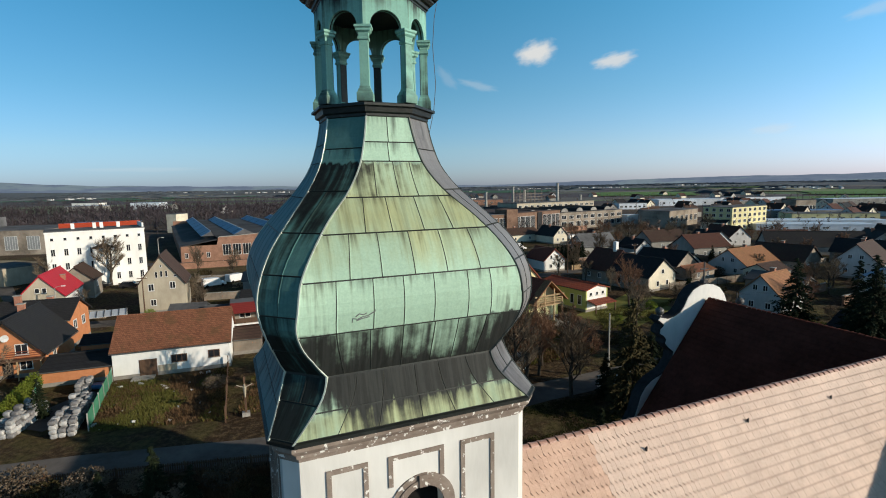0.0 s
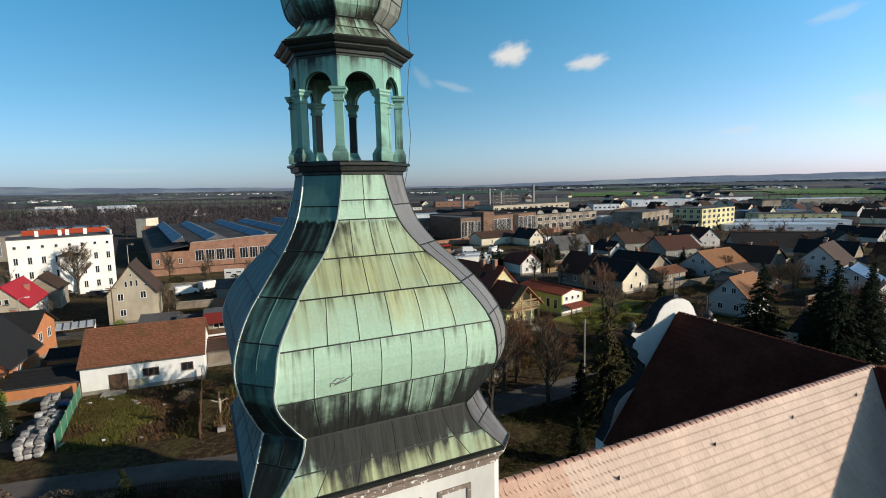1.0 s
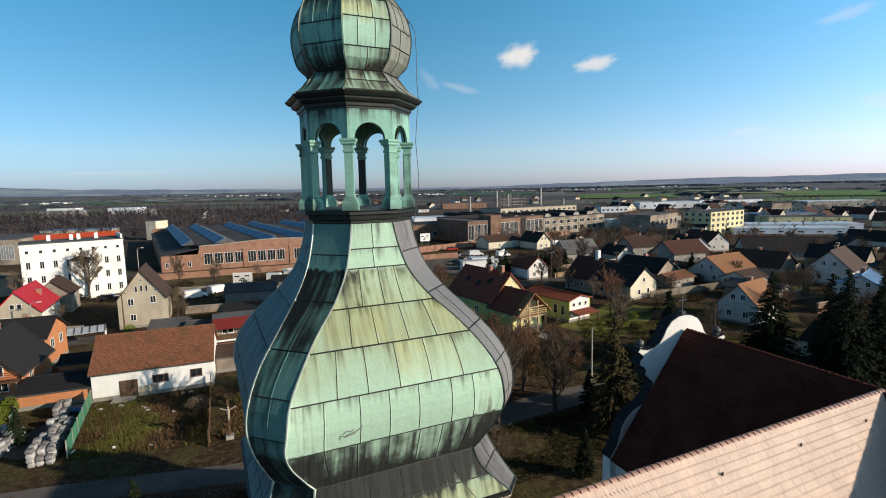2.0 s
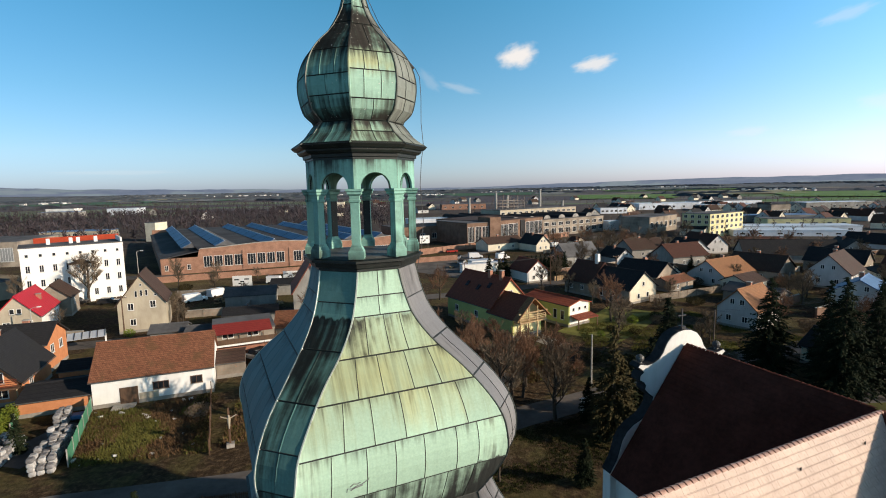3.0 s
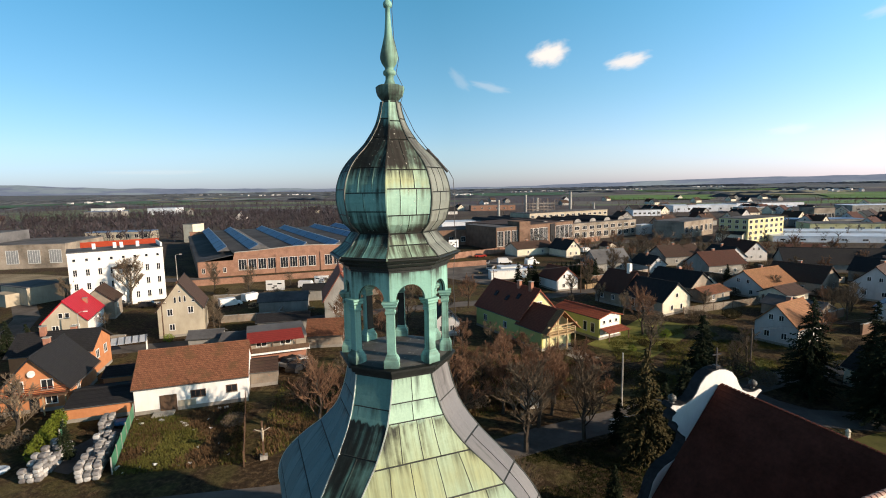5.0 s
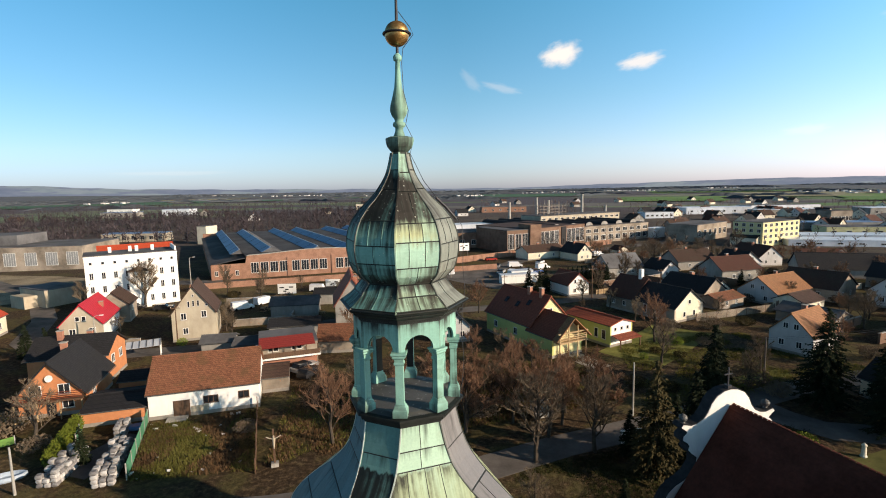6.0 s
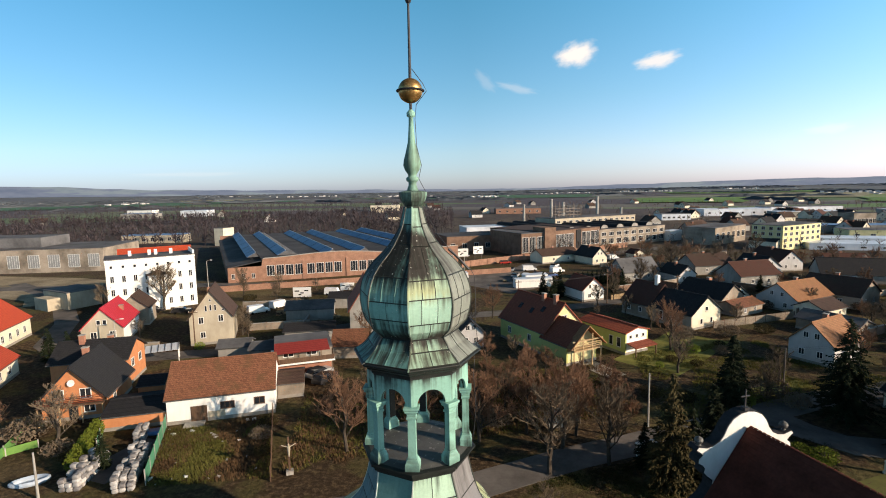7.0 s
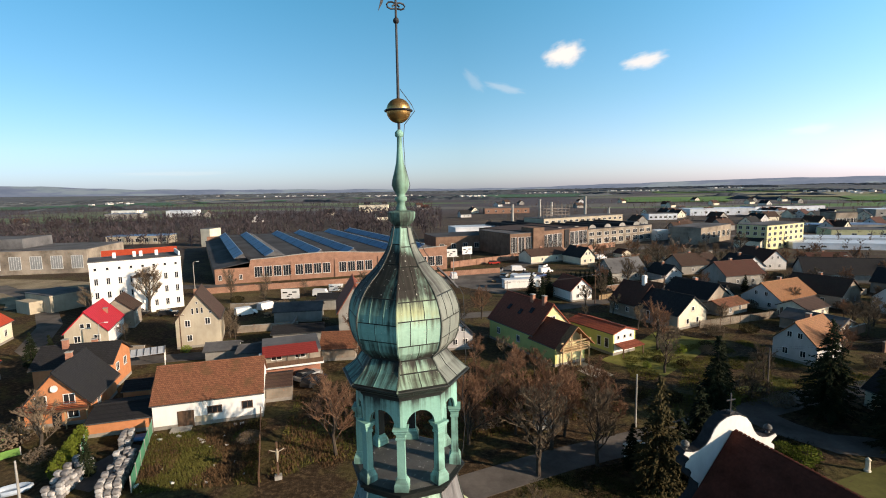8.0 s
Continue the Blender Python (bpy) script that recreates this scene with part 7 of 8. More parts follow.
# ---- yards, street furniture and vehicles ----
def rounded(w, d, h, bulge=0.12, n=3):
    """A soft box: a sack or a wrapped bale."""
    g = Geo()
    pts = {}
    rings = []
    for k in range(n + 2):
        t = k / (n + 1)
        s_ = 1 + bulge * math.sin(math.pi * t) - (0.18 if k in (0, n + 1) else 0)
        rings.append([(w / 2 * s_ * (abs(math.cos(a)) ** 0.45) * math.copysign(1, math.cos(a)), d / 2 * s_ * (abs(math.sin(a)) ** 0.45) * math.copysign(1, math.sin(a)), h * t) for a in [2 * math.pi * i / 12 + 0.13 for i in range(12)]])
    g.loft(rings)
    return g


sack_white = surface("dusty_white_wrap", (0.34, 0.335, 0.33), (0.66, 0.65, 0.64), 3.0, 0.6, 0, 0.6, 0.4, None, 0.45)
sack = rounded(0.62, 0.56, 0.42).mesh("sack", sack_white)
sack_grey = rounded(0.62, 0.56, 0.42, 0.16).mesh("sack", surface("grey_wrap", (0.14, 0.135, 0.14), (0.36, 0.35, 0.35), 2.6, 0.6, 0, 0.5, 0.3, None, 0.4))
rnd = random.Random(17)
for line, across, lanes in ((((-34.0, 42.4), (-37.3, 50.3)), 2.2, 3), (((-39.2, 42.3), (-40.3, 48.0)), 2.0, 3), (((-38.9, 51.8), (-40.0, 54.4)), 1.6, 2)):
    a, b = Vector((*line[0], 0)), Vector((*line[1], 0))
    way = (b - a).normalized()
    side = Vector((way.y, -way.x, 0))
    for k in range(int((b - a).length / 0.7)):
        for j in range(lanes):
            high = rnd.choice((2, 3, 3, 4))
            for q in range(high):
                p = a + way * (0.7 * k) + side * ((j - (lanes - 1) / 2) * 0.66) + Vector((rnd.uniform(-0.06, 0.06), rnd.uniform(-0.06, 0.06), q * 0.41))
                ob = new("sack", sack if rnd.random() < 0.55 else sack_grey)
                ob.matrix_basis = pose(*p, 0, 0, math.degrees(math.atan2(way.y, way.x)) + rnd.uniform(-9, 9))
                tagged(ob, "white and grey filled sack stacked in a yard", "sack", "stacked sacks")
ob = whole("tarpaulin", rounded(1.6, 1.2, 0.5, 0.05), surface("blue_tarpaulin", (0.05, 0.16, 0.36), (0.10, 0.28, 0.52), 3, 0.5, 0, 0.5), "blue tarpaulin over a heap by the shed", "tarpaulin", (-38.2, 53.6, 0), 20)
net = surface("green_netting", (0.03, 0.14, 0.08), (0.07, 0.26, 0.15), 3, 0.7, 0, 0.3, 0.3)


def fence_line(name, a, b, height, mat, label, step=2.4, boards=False, group=""):
    a, b = Vector((*a, 0)), Vector((*b, 0))
    L = (b - a).length
    top = thing(name, a, math.degrees(math.atan2(b.y - a.y, b.x - a.x)), label, "fence", group)
    n = max(1, int(L / step))
    for k in range(n + 1):
        part("post", Geo().box(L * k / n - 0.05, L * k / n + 0.05, -0.05, 0.05, 0, height + 0.1), concrete if not boards else wood_brown, top)
    for k in range(n):
        x0, x1 = L * k / n + 0.06, L * (k + 1) / n - 0.06
        if boards:
            for z in (height * 0.25, height * 0.75):
                part("rail", Geo().box(x0, x1, -0.02, 0.02, z, z + 0.09), mat, top)
            g = Geo()
            m = int((x1 - x0) / 0.16)
            for i in range(m):
                g.box(x0 + (x1 - x0) * i / m, x0 + (x1 - x0) * i / m + 0.1, -0.045, -0.021, 0.08, height + 0.04 * (i % 2))
            ob = part("picket_panel", g, mat, top)
            tagged(ob, kind="stuff")
        else:
            part("netting", Geo().box(x0, x1, -0.012, 0.012, 0.05, height), mat, top)
    return top


fence_line("green_fence", (-32.4, 43.4), (-37.9, 55.2), 1.6, net, "green mesh fence between the yard and the garden")
fence_line("green_fence", (-42.2, 49.5), (-45.0, 54.0), 1.4, net, "green mesh fence by the thuja hedge")
fence_line("green_fence", (-53.5, 46.0), (-49.6, 50.0), 0.9, surface("lime_netting", (0.07, 0.17, 0.03), (0.12, 0.25, 0.05), 3, 0.7), "lime green fence in a garden")
fence_line("wooden_fence", (-20.4, 44.6), (-26.2, 59.0), 1.5, wood_brown, "dark weathered wooden garden fence", boards=True)
fence_line("wooden_fence", (-32.0, 34.4), (-8.0, 38.2), 0.9, wood_brown, "dark weathered wooden fence along the road", boards=True)
fence_line("pale_fence", (33, 124.8), (42, 130), 1.3, wood_pale, "pale wooden fence by the cottage", boards=True)
fence_line("pale_fence", (46, 99), (66, 107), 1.6, wall_old, "old wall of boards behind the barn", boards=True)


def pole(at, h, label, mat=concrete, lamp=False, cross=False):
    top = thing("utility_pole" if not lamp else "street_lamp", (*at, 0), 15, label, "pole" if not lamp else "street lamp", "poles along the roads")
    part("shaft", Geo().lathe([(0, 0.13), (h, 0.08)], 8), mat, top)
    if lamp:
        part("arm", Geo().tube([(0, 0, h - 0.05), (0.5, 0, h + 0.25), (1.2, 0, h + 0.3)], 0.045, 5), mat, top)
        part("lamp_head", Geo().box(1.0, 1.6, -0.12, 0.12, h + 0.22, h + 0.36), frame_white, top)
    if cross:
        part("crossarm", Geo().box(-0.8, 0.8, -0.05, 0.05, h - 0.5, h - 0.38), wood_brown, top)
        for x in (-0.7, 0, 0.7):
            part("insulator", Geo().lathe([(h - 0.378, 0.05), (h - 0.25, 0.06), (h - 0.2, 0.03)], 8, x, 0), frame_white, top)
    return top


pole((19.8, 57.4), 6.5, "pale concrete pole beside the road")
pole((-41.2, 40.9), 4.6, "pale concrete post by the garden")
pole((40.4, 66.8), 6.6, "grey wooden pole by the bend", steel)
pole((-81.4, 143.1), 8, "tall street lamp before the factory", lamp=True)
pole((46.2, 118), 7.5, "wooden line pole between the houses", wood_brown, cross=True)
pole((79, 76), 7.5, "wooden line pole by the houses", wood_brown, cross=True)
pole((-4.2, 152), 7.5, "street lamp beside the parking yard", lamp=True)
pole((-52.2, 86.0), 7.0, "wooden line pole before the beige house", wood_brown, cross=True)
pole((-66, 84), 5.5, "street lamp by the lane", lamp=True)
pole((31, 121), 7.5, "wooden line pole by the cottage", wood_brown, cross=True)
pole((9, 112), 7.5, "wooden line pole along the lane", wood_brown, cross=True)
for a, b in (((40.4, 66.8, 6.4), (79, 76, 7.3)), ((79, 76, 7.3), (120, 88, 7.3)), ((31, 121, 7.3), (9, 112, 7.3)), ((46.2, 118, 7.3), (31, 121, 7.3))):
    p, q = Vector(a), Vector(b)
    for off in (-0.35, 0.35):
        whole("overhead_wire", Geo().tube([p.lerp(q, t / 8) + Vector((0, off, -2.2 * (t / 8) * (1 - t / 8))) for t in range(9)], 0.014, 3), iron, "thin overhead wire slung between the poles", "wire", group="overhead wires")

shrine = thing("wayside_cross", (-19.0, 46.0, 0), 20, "tall dark wooden wayside cross with a pale figure", "wayside cross")
part("upright", Geo().box(-0.09, 0.09, -0.07, 0.07, 0, 3.9), wood_brown, shrine)
part("crossbar", Geo().box(-0.85, 0.85, -0.06, 0.06, 2.95, 3.1), wood_brown, shrine)
figure = Geo().lathe([(1.9, 0.05), (2.2, 0.1), (2.6, 0.14), (2.9, 0.17), (3.0, 0.08), (3.08, 0.1), (3.22, 0.09), (3.28, 0.02)], 10, 0, -0.16)
figure.tube([(-0.7, -0.13, 3.2), (-0.35, -0.16, 3.02), (0, -0.16, 2.92), (0.35, -0.16, 3.02), (0.7, -0.13, 3.2)], 0.045, 6)
part("statue", figure, wall_beige, shrine, "plain pale carved figure")
part("plinth", Geo().box(-0.35, 0.35, -0.3, 0.3, 0, 0.4), stone, shrine)
boat = Geo()
hull = [(1.7 * math.cos(t), 0.8 * math.sin(t), 0.28) for t in [2 * math.pi * k / 24 for k in range(24)]]
boat.loft([[(x * s_, y * s_, z) for x, y, _ in hull] for s_, z in ((0.85, 0.0), (1.0, 0.2), (1.0, 0.42), (0.9, 0.5), (0.78, 0.42), (0.72, 0.12))])
whole("rubber_dinghy", boat, surface("pale_blue_rubber", (0.30, 0.38, 0.48), (0.45, 0.53, 0.62), 2, 0.5), "pale blue inflatable boat lying on the grass", "boat", (-44.2, 43.2, 0), 30)
canopy = thing("glazed_canopy", (-56.0, 75.5, 0), 30, "white framed glazed canopy beside the house", "canopy")
part("roof_sheet", Geo().plate([(0, 0, 2.1), (6.2, 0, 2.1), (6.2, 2.6, 2.6), (0, 2.6, 2.6)], 0.05), roof_white, canopy)
for k in range(7):
    part("rafter", Geo().plate([(0.05 + k, 0, 2.19), (0.15 + k, 0, 2.19), (0.15 + k, 2.6, 2.69), (0.05 + k, 2.6, 2.69)], 0.08), lead_sheet, canopy)
for x in (0.1, 6.1):
    for y in (0.1, 2.5):
        part("canopy_post", Geo().box(x - 0.06, x + 0.06, y - 0.06, y + 0.06, 0, 2.1), frame_white, canopy)


def billboard(at, turn, w, h, z):
    top = thing("billboard", (*at, 0), turn, "white billboard panel with dark shapes on posts", "billboard", "billboards")
    board = part("panel", Geo().box(-w / 2, w / 2, -0.05, 0.05, z, z + h), render_white, top)
    for x in (-w / 3, w / 3):
        part("post", Geo().box(x - 0.08, x + 0.08, 0.06, 0.2, 0, z + h * 0.8), steel, top)
    for x, zz, a in ((-0.25, 0.62, 0.16), (0.02, 0.42, 0.12), (0.26, 0.66, 0.15), (-0.1, 0.25, 0.1)):
        part("printed_shape", Geo().box((x - a) * w, (x + a * 0.6) * w, -0.062, -0.052, z + (zz - 0.06) * h, z + (zz + 0.06) * h), roof_black, board)
    return top


billboard((-46.6, 127), 4, 4.8, 2.6, 0.5)
billboard((-36.8, 136), 6, 4.0, 2.0, 0.6)
billboard((-6.0, 186), 10, 4.5, 3.0, 3.0)
billboard((0, 192), 20, 4.0, 3.0, 3.2)


def car_meshes(mat, van=False):
    body, cabin = Geo(), Geo()
    L, W = (4.9, 1.95) if van else (4.3, 1.75)
    side = [(0, 0.35), (L, 0.35), (L, 0.8), (L - 0.15, 0.95), (L * 0.7, 1.0), (0.1, 0.98), (0, 0.85)]
    top = [(0.15, 0.95), (L * 0.72, 0.98), (L * 0.6, 1.45), (0.6, 1.47)] if not van else [(0.02, 0.95), (L * 0.8, 0.98), (L * 0.7, 1.95), (0.05, 2.0)]
    body.slab(side, -W / 2, W / 2)
    cabin.slab(top, -W / 2 + 0.12, W / 2 - 0.12)
    return body.mesh("body", mat), cabin.mesh("cabin", glass_dark if not van else mat), L, W


wheel = Geo().lathe([(-0.1, 0.2), (-0.1, 0.31), (0.1, 0.31), (0.1, 0.2)], 14).mesh("wheel", opening_dark)
paint = {n: surface(n, c, tuple(min(1, x * 1.15 + 0.01) for x in c), 1, 0.25, 0.1, 0.02, 0.05) for n, c in (("white_paint", (0.72, 0.72, 0.72)), ("silver_paint", (0.36, 0.37, 0.38)), ("black_paint", (0.02, 0.02, 0.022)), ("blue_paint", (0.05, 0.10, 0.25)), ("red_paint", (0.35, 0.03, 0.02)))}
car_kinds = {(n, v): car_meshes(m, v) for n, m in paint.items() for v in (False, True)}
for at, turn, n, v in (((-64.8, 142), 5, "white_paint", False), ((-60, 143.5), 8, "black_paint", False), ((-72.5, 111), 20, "black_paint", False), ((-23.6, 68.2), 70, "black_paint", False),
                       ((-25.5, 70.5), 60, "silver_paint", False), ((15, 170), 10, "white_paint", True), ((24, 165), 30, "white_paint", True), ((11, 168), 80, "silver_paint", False), ((18, 160), 20, "white_paint", False), ((21, 157), 25, "blue_paint", False), ((8, 186), 15, "red_paint", False),
                       ((14, 152), 75, "white_paint", True), ((17, 155), 75, "black_paint", False), ((11, 156), 70, "silver_paint", False), ((50, 195), 30, "white_paint", True), ((-4, 155), 100, "white_paint", True), ((-66, 113), 0, "silver_paint", False), ((-50, 115), 60, "white_paint", True),
                       ((-53.5, 110), 40, "white_paint", True), ((-42, 132), 0, "white_paint", True), ((37, 190), 35, "red_paint", False), ((26, 176), 60, "white_paint", False), ((61, 205), 32, "white_paint", True), ((-80, 112), 10, "black_paint", False), ((-120, 128), 30, "black_paint", False)):
    b_me, c_me, L, W = car_kinds[n, v]
    car = thing("parked_van" if v else "parked_car", (*at, 0), turn, f"parked {n.split('_')[0]} {'van' if v else 'car'} standing on the ground", "van" if v else "car", "parked vehicles")
    part("body", b_me, paint[n], car)
    part("cabin", c_me, glass_dark, car)
    for x in (0.8, L - 0.85):
        for y in (-W / 2 + 0.08, W / 2 - 0.08):
            part("wheel", wheel, opening_dark, car, "", pose(x, y, 0.31, 90, 0, 0))
flat_block("white_shed", (10.6, 140.0), 15, 11, 2.5, 2.4, render_white, roof_white, "long low white shed by the yard", category="shed")
flat_block("white_shed", (14, 147), 20, 7, 3, 2.3, render_white, roof_white, "low white shed by the yard", category="shed")
flat_block("white_container", (98, 262), 32, 9, 5, 5.0, render_white, roof_white, "white site building by the factory", category="shed")
whole("stone_post", Geo().lathe([(0, 0.3), (0.15, 0.3), (0.2, 0.22), (1.1, 0.2), (1.2, 0.26), (1.3, 0.2), (1.45, 0.05)], 10), wall_cream, "pale carved stone post on the lawn", "stone post", (39.4, 48.4, 0))
whole("white_gatehouse", Geo().box(-1, 1, -0.4, 0.4, 0, 1.5).box(-1.1, 1.1, -0.5, 0.5, 1.503, 1.65), render_white, "small white rendered wall block by the road", "wall block", (17.4, 50.4, 0), 20)
whole("concrete_block", Geo().box(-1.0, 1.0, -0.7, 0.7, 0, 1.6).box(-1.1, 1.1, -0.8, 0.8, 1.603, 1.75), concrete, "pale concrete transformer box under bare trees", "box", (8.9, 57.3, 0), 18)

# ---- clutter of the yards: log piles, pallets, garden bushes between the houses ----
def log_pile(at, turn):
    top = thing("log_pile", (*at, 0), turn, "stacked pale firewood logs beside a house wall", "log pile", "firewood stacks")
    r = random.Random(int(at[0] * 7 + at[1]))
    for row_ in range(4):
        for k in range(9 - row_ % 2):
            rad = r.uniform(0.11, 0.15)
            part("log", Geo().lathe([(-0.5, rad), (0.5, rad * 0.95)], 7), wood_pale if r.random() < 0.6 else wood_brown, top, "", pose((k + 0.5 * (row_ % 2)) * 0.29, 0, 0.15 + row_ * 0.25, 90, 0, r.uniform(-3, 3)))


for at, turn in (((47, 112.5), -55), ((53, 104), 30), ((66, 110), 20), ((-40, 101), 15), ((-46, 109), 70)):
    log_pile(at, turn)
slat_mesh = Geo().box(-0.6, 0.6, -0.05, 0.05, 0, 0.025).mesh("slat", wood_pale)
runner_mesh = Geo().box(-0.05, 0.05, -0.5, 0.5, 0, 0.1).mesh("runner", wood_brown)
for at, turn, high in (((-47.5, 121), 12, 4), ((-44, 119.5), 40, 3), ((-40.5, 123), 5, 5), ((-33, 109), 20, 3), ((-31.5, 107), 35, 4), ((8, 150), 15, 4), ((12, 162), 40, 5), ((20, 168), 10, 3), ((60, 106), 30, 3), ((-56, 118), 8, 4)):
    top = thing("pallet_stack", (*at, 0), turn, "stack of weathered wooden pallets in a yard", "pallets", "pallet stacks")
    for q in range(high):
        for x in (-0.5, 0, 0.5):
            part("runner", runner_mesh, wood_brown, top, "", pose(x, 0, q * 0.15))
        for k in range(6):
            part("slat", slat_mesh, wood_pale, top, "", pose(0, -0.45 + 0.18 * k, q * 0.15 + 0.102))
rnd = random.Random(91)
taken = [(at[0] + L * 0.3, at[1] + D * 0.4) for at, turn, L, D, *_ in village] + [(9, 86), (23, 87), (36, 112), (40, 104), (28, 126)]
for attempt in range(150):
    az, r = radians(rnd.uniform(14, 43)), rnd.uniform(92, 200)
    x, y = r * math.sin(az), r * math.cos(az)
    if min(math.hypot(x - p, y - q) for p, q in taken) < 8.0:
        continue
    taken.append((x, y))
    k = rnd.choice((0, 0, 1))
    ob = tree_of("shrub", (dull, dull_green)[k], (bark, (twig_grey, needle_brown)[k]), (x, y), rnd.uniform(0, 360), ("leafless grey-brown shrub in rough grass", "brown-green evergreen shrub in rough grass")[k], "shrubs")
    sc = rnd.uniform(0.55, 1.2)
    ob.scale = (sc, sc, sc)

# ---- garden walls, sheds and bare trees between the village houses ----
def garden_wall(at, turn, length, h, mat, label):
    top = thing("garden_wall", (*at, 0), turn, label, "wall", "garden walls")
    part("masonry", Geo().box(0, length, -0.14, 0.14, 0, h), mat, top)
    part("coping", Geo().box(-0.04, length + 0.04, -0.19, 0.19, h + 0.003, h + 0.09), concrete, top)
    for k in range(int(length / 3.2) + 1):
        part("pier", Geo().box(k * 3.2, k * 3.2 + 0.36, -0.22, -0.143, 0, h + 0.2), mat, top)


rnd = random.Random(404)
for attempt in range(420):
    az, r = radians(rnd.uniform(13, 45)), rnd.uniform(90, 225)
    x, y = r * math.sin(az), r * math.cos(az)
    room = min(math.hypot(x - p, y - q) for p, q in taken)
    way = rnd.choice((32, -58)) + rnd.uniform(-8, 8)
    if room < 4.5 or (22 < x < 64 and 68 < y < 98):
        continue
    taken.append((x, y))
    kind = rnd.random()
    if kind < 0.20 and room > 6.5:
        mt, nm = rnd.choice(((roof_black, "small shed with a dark felt roof"), (roof_umber, "small shed with a maroon roof"), (roof_felt, "small shed with a grey felt roof"), (roof_rust, "small brick shed with a rusty roof")))
        house("outbuilding", (x, y), way, rnd.uniform(4, 7.5), rnd.uniform(3.5, 5), 2.2, rnd.uniform(2.8, 3.8), True, rnd.choice((wall_old, render_dull, wall_cream, brick_brown)), mt, nm, category="outbuilding", group="outbuildings in the village")
    elif kind < 0.36:
        garden_wall((x, y), way, rnd.uniform(5, 11), rnd.uniform(1.2, 1.9), rnd.choice((wall_old, brick_brown, render_dull)), "weathered garden wall between two yards")
    else:
        meshes, mat, lb = kinds[rnd.choice((0, 1, 1, 2, 3, 3))]
        ob = tree_of("bare_tree", meshes, (bark, mat), (x, y), rnd.uniform(0, 360), lb, "bare trees of the village")
        sc = rnd.uniform(0.4, 0.85)
        ob.scale = (sc, sc, sc)
for at, k, sc in (((-31, 84), 3, 0.5), ((-45, 92), 3, 0.6), ((-57, 101), 1, 0.6), ((-40, 110), 3, 0.7), ((-52, 123), 1, 0.6), ((-33, 126), 3, 0.6), ((-63, 128), 1, 0.7), ((-26, 104), 2, 0.6), ((-20, 118), 1, 0.8), ((-46, 137), 3, 0.6), ((-30, 140), 1, 0.6),
                  ((-12, 84), 0, 0.7), ((-17, 78), 2, 0.7), ((-9, 92), 1, 0.7), ((-67, 92), 3, 0.6), ((-62, 108), 3, 0.7), ((-79, 104), 3, 0.6), ((-57, 52), 2, 0.55)):
    meshes, mat, lb = kinds[k]
    ob = tree_of("bare_tree", meshes, (bark, mat), at, rnd.uniform(0, 360), lb, "bare trees of the village")
    ob.scale = (sc, sc, sc)
for at, turn, L in (((-47, 97), 15, 12), ((-58, 117), 10, 14), ((-36, 98), 100, 9), ((-26, 121), 12, 12), ((-67, 83.2), 8, 9)):
    garden_wall(at, turn, L, 1.4, wall_old, "weathered garden wall between two yards")
fence_line("green_fence", (-50.8, 45.7), (-53.9, 52.9), 1.1, surface("lime_mesh", (0.07, 0.20, 0.05), (0.12, 0.29, 0.08), 3, 0.7), "bright green garden fence")

# ---- rough grass and rubble in the open garden ----
rnd = random.Random(77)
grass_mat = surface("tufted_grass", (0.055, 0.062, 0.014), (0.17, 0.16, 0.045), 0.4, 0.95, 0, 0.1, 0.45)
dead_mat = surface("dead_weeds", (0.065, 0.038, 0.021), (0.16, 0.098, 0.052), 0.4, 0.95, 0, 0.1, 0.45)


def tufts(name, mat, count, place, low, high, label, seed):
    r = random.Random(seed)
    g = Geo()
    for k in range(count):
        x, y = place(r)
        if noise.noise(Vector((x * 0.22, y * 0.22, seed))) < -0.12:
            continue
        for j in range(5):
            a, h = r.uniform(0, 6.28), r.uniform(low, high)
            bx, by = x + r.uniform(-0.25, 0.25), y + r.uniform(-0.25, 0.25)
            g.add([(bx - 0.035 * math.sin(a), by + 0.035 * math.cos(a), 0), (bx + 0.035 * math.sin(a), by - 0.035 * math.cos(a), 0), (bx + h * 0.5 * math.cos(a), by + h * 0.5 * math.sin(a), h)], ((0, 1, 2),))
    return whole(name, quick(name, g, mat), mat, label, "grass", kind="stuff")


def quad_spot(a, b, c, d):
    a, b, c, d = (Vector(p) for p in (a, b, c, d))

    def at(r):
        u, v = r.random(), r.random()
        p = a.lerp(b, u).lerp(d.lerp(c, u), v)
        return p.x, p.y
    return at


garden = quad_spot((-32.2, 43.2), (-20.8, 45.2), (-26.4, 58.5), (-37.6, 55))
tufts("garden_grass", grass_mat, 5200, garden, 0.1, 0.32, "rough tufted grass in the open garden", 1)
tufts("garden_weeds", dead_mat, 2600, garden, 0.12, 0.4, "dead brown weeds in the open garden", 2)
tufts("meadow_grass", grass_mat, 9000, quad_spot((-20, 46), (20, 62), (18, 78), (-24, 66)), 0.1, 0.3, "rough tufted grass under bare trees", 3)
tufts("meadow_weeds", dead_mat, 9000, quad_spot((-20, 46), (20, 62), (18, 78), (-24, 66)), 0.15, 0.5, "dead weeds under the bare trees", 4)
tufts("verge_grass", grass_mat, 9000, quad_spot((22, 58), (60, 72), (50, 92), (26, 84)), 0.1, 0.3, "rough tufted grass on the open slope", 5)
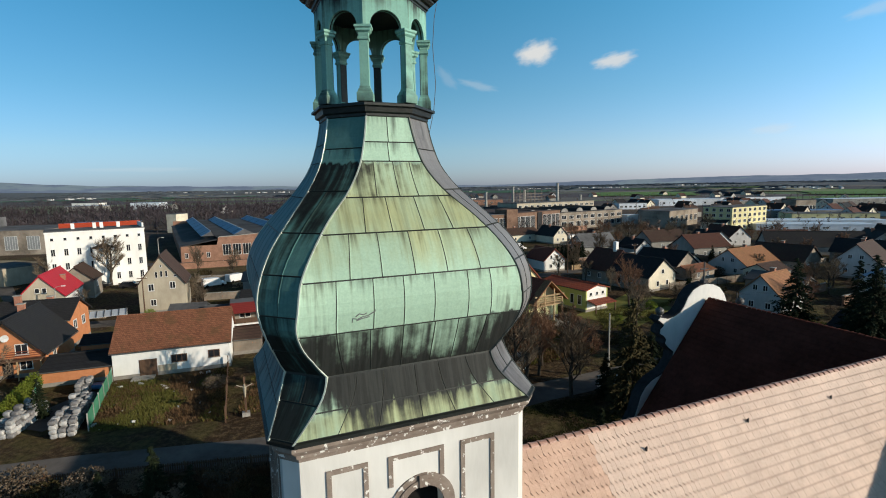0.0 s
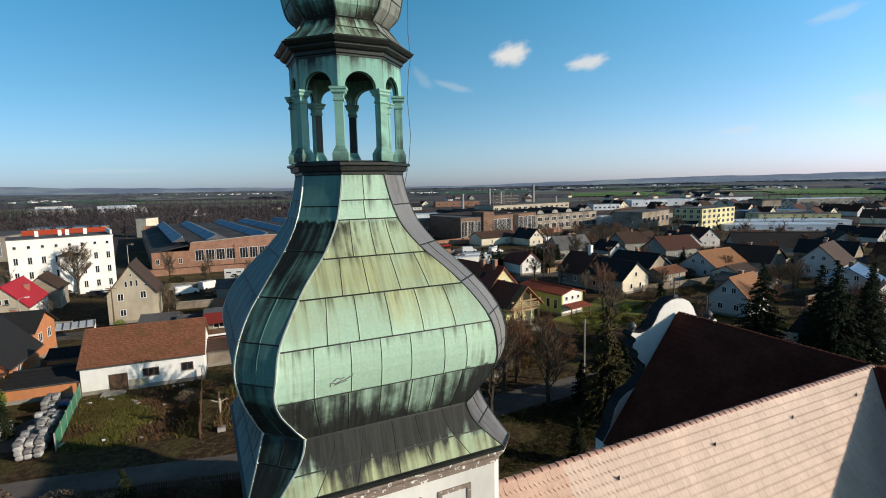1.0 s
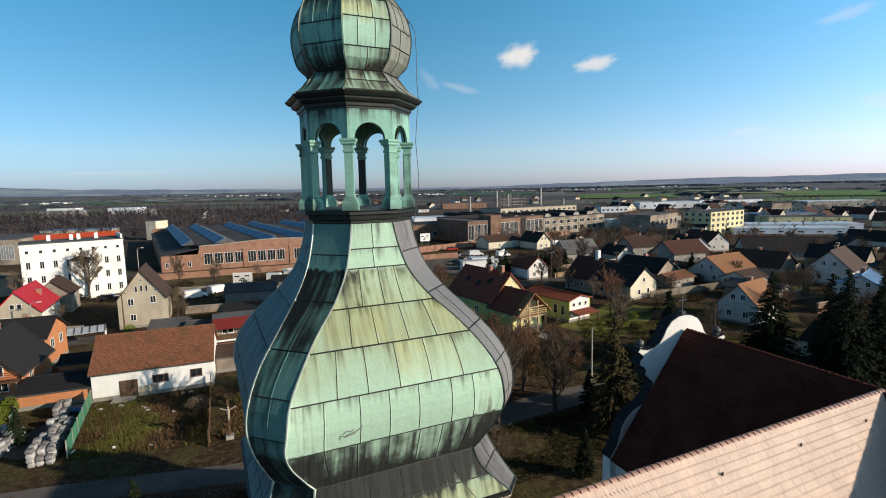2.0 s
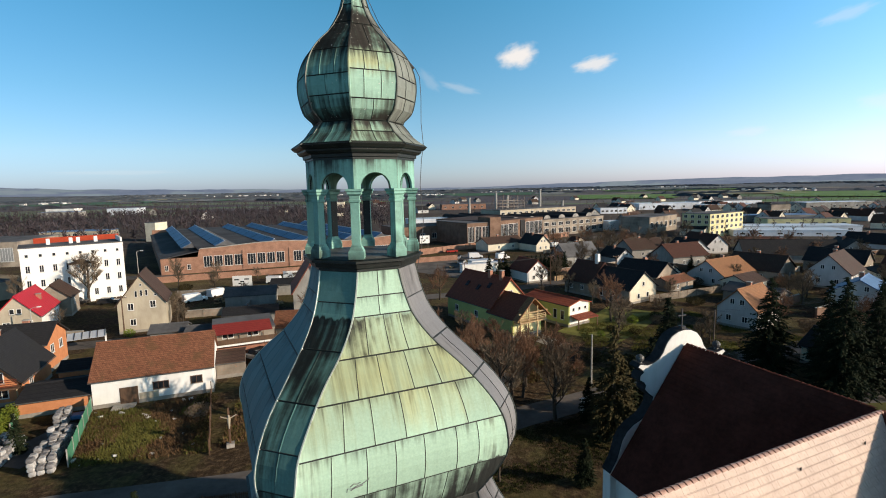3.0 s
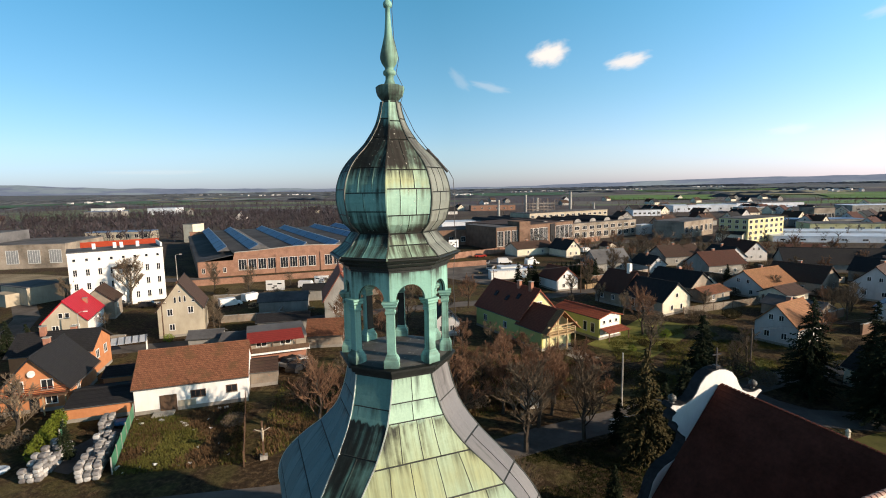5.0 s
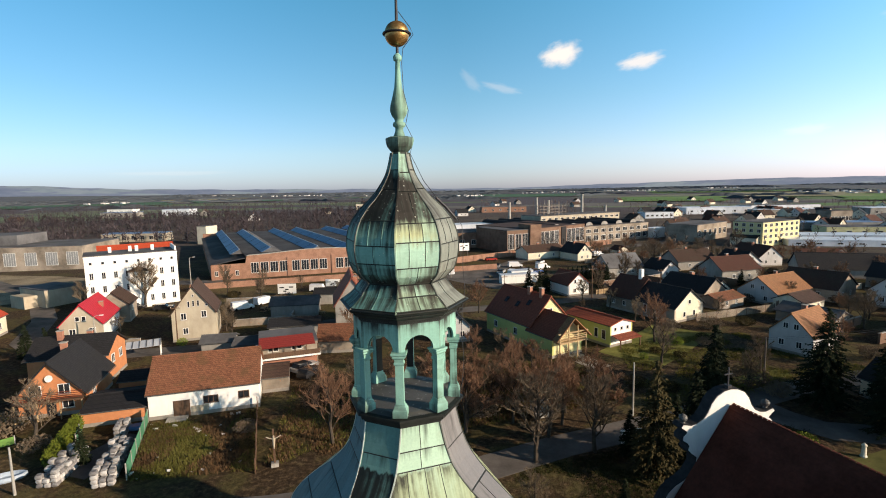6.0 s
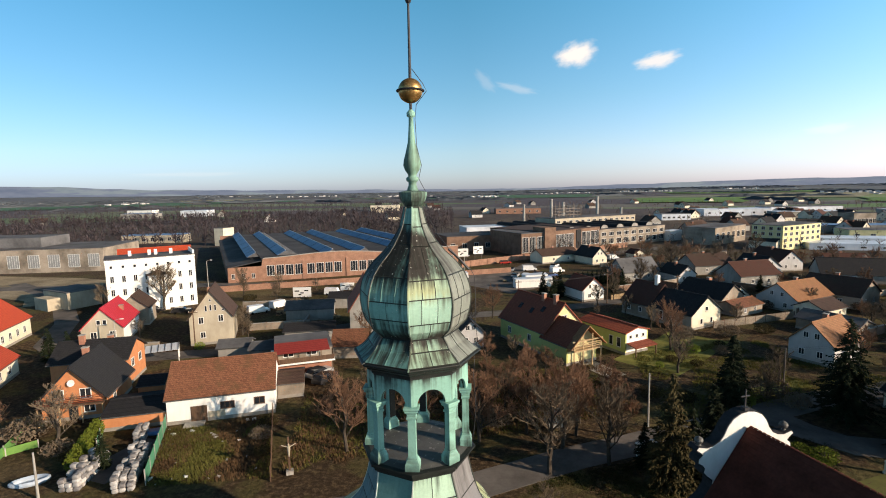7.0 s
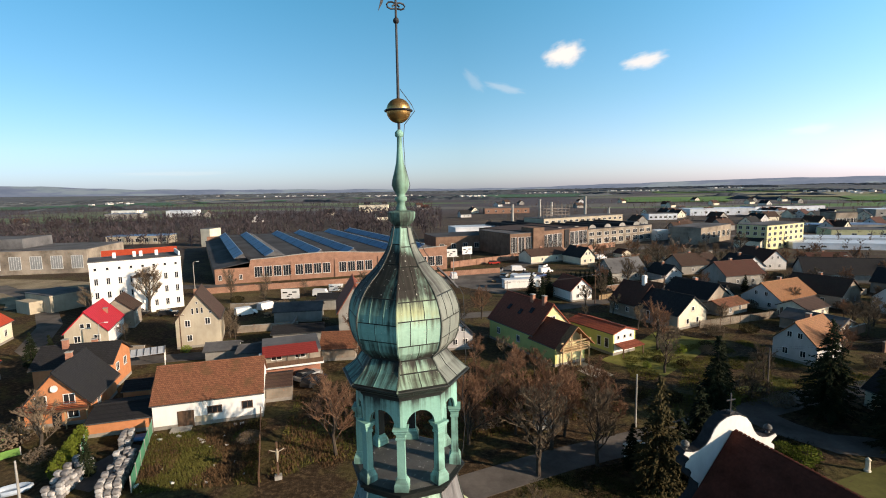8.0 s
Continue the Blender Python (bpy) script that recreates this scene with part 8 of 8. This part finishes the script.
# darker grass colour carries the shade lying on the church lawn
tufts("church_lawn", surface("shaded_lawn", (0.014, 0.020, 0.005), (0.040, 0.048, 0.012), 0.4, 0.95, 0, 0.1, 0.45), 7000, quad_spot((-2, 34), (34, 46), (40, 58), (6, 46)), 0.06, 0.16, "lawn around the church, darkened in colour for its shade", 6)
tufts("roadside_weeds", dead_mat, 6000, quad_spot((-38, 29), (-6, 33), (-8, 37.5), (-34, 34.5)), 0.15, 0.5, "dead weeds and grass below the road", 9)
rubble = Geo()
for k in range(24):
    x, y = garden(rnd)
    s_ = rnd.uniform(0.08, 0.3)
    rubble.box(-s_, s_, -s_ * 0.6, s_ * 0.6, 0, s_ * 0.7, pose(x, y, 0, rnd.uniform(-20, 20), rnd.uniform(-20, 20), rnd.uniform(0, 180)))
whole("garden_litter", quick("garden_litter", rubble, fabric_white), fabric_white, "scattered pale stones and litter in the garden", "litter", kind="stuff")

# ---- small clouds far off ----
cloud_m, N, L, B = nodes_of("cloud_white")
co = N.new("ShaderNodeTexCoord").outputs["Object"]
lng = N.new("ShaderNodeVectorMath")
lng.operation = "LENGTH"
L.new(co, lng.inputs[0])
rag = arith_free(N, L, "ADD", lng.outputs["Value"], arith(N, L, "MULTIPLY", noise_at(N, L, co, 1.5, 5, 0.55), 1.1))
body = span(N, L, arith_free(N, L, "MULTIPLY", rag, arith(N, L, "ADD", 1.0, 0.0)), 1.50, 0.80)
emit, clear, join = N.new("ShaderNodeEmission"), N.new("ShaderNodeBsdfTransparent"), N.new("ShaderNodeMixShader")
emit.inputs["Color"].default_value, emit.inputs["Strength"].default_value = (1.0, 0.98, 0.95, 1), 0.8
tone = arith(N, L, "MULTIPLY", body, 1.0)
thin_info = N.new("ShaderNodeObjectInfo").outputs["Alpha"]
L.new(arith(N, L, "MULTIPLY", tone, thin_info), join.inputs["Fac"])
L.new(clear.outputs[0], join.inputs[1])
L.new(emit.outputs[0], join.inputs[2])
L.new(join.outputs[0], N["Material Output"].inputs["Surface"])
dish_c = Geo()
for k in range(7):
    r = k / 6
    dish_c.v += [(r * math.cos(a), 0.12 * r * r, r * math.sin(a)) for a in [2 * math.pi * i / 24 for i in range(24)]]
dish_c.f = [(k * 24 + i, k * 24 + (i + 1) % 24, (k + 1) * 24 + (i + 1) % 24, (k + 1) * 24 + i) for k in range(6) for i in range(24)]
cloud_mesh = quick("cloud", dish_c, cloud_m)
for x, z, w, h, roll, alpha in ((754, 1022, 160, 88, 16, 0.95), (1357, 962, 165, 56, 10, 0.8), (300, 790, 170, 32, -14, 0.22), (60, 850, 120, 44, -45, 0.14), (2620, 430, 140, 36, 5, 0.25), (3360, 1330, 160, 40, 14, 0.25), (4060, 1400, 150, 40, 10, 0.25), (3750, 660, 150, 60, 0, 0.25), (-2350, 190, 420, 18, 1, 0.12)):
    ob = new("cloud", cloud_mesh)
    far = Vector((x, 4000, z))
    far = far * (4300 / far.length)
    size = far.length / 4200 * 1.0
    ob.matrix_basis = Matrix.Translation(far) @ pose(0, 0, 0, 0, 0, -math.degrees(math.atan2(x, 4000))) @ pose(0, 0, 0, 0, -roll, 0) @ Matrix.Diagonal((w * size * 1.25, 1, h * size * 1.4, 1))
    ob.color = (1, 1, 1, alpha)
    ob.visible_shadow = False
    tagged(ob, "small white cloud in the clear blue sky", "cloud", "clouds", "structure")


# ---- single tiles nearest the tower ----
for mat, where in singles:
    part("roof_tile", tile_sets[mat.name], mat, church, "", where)
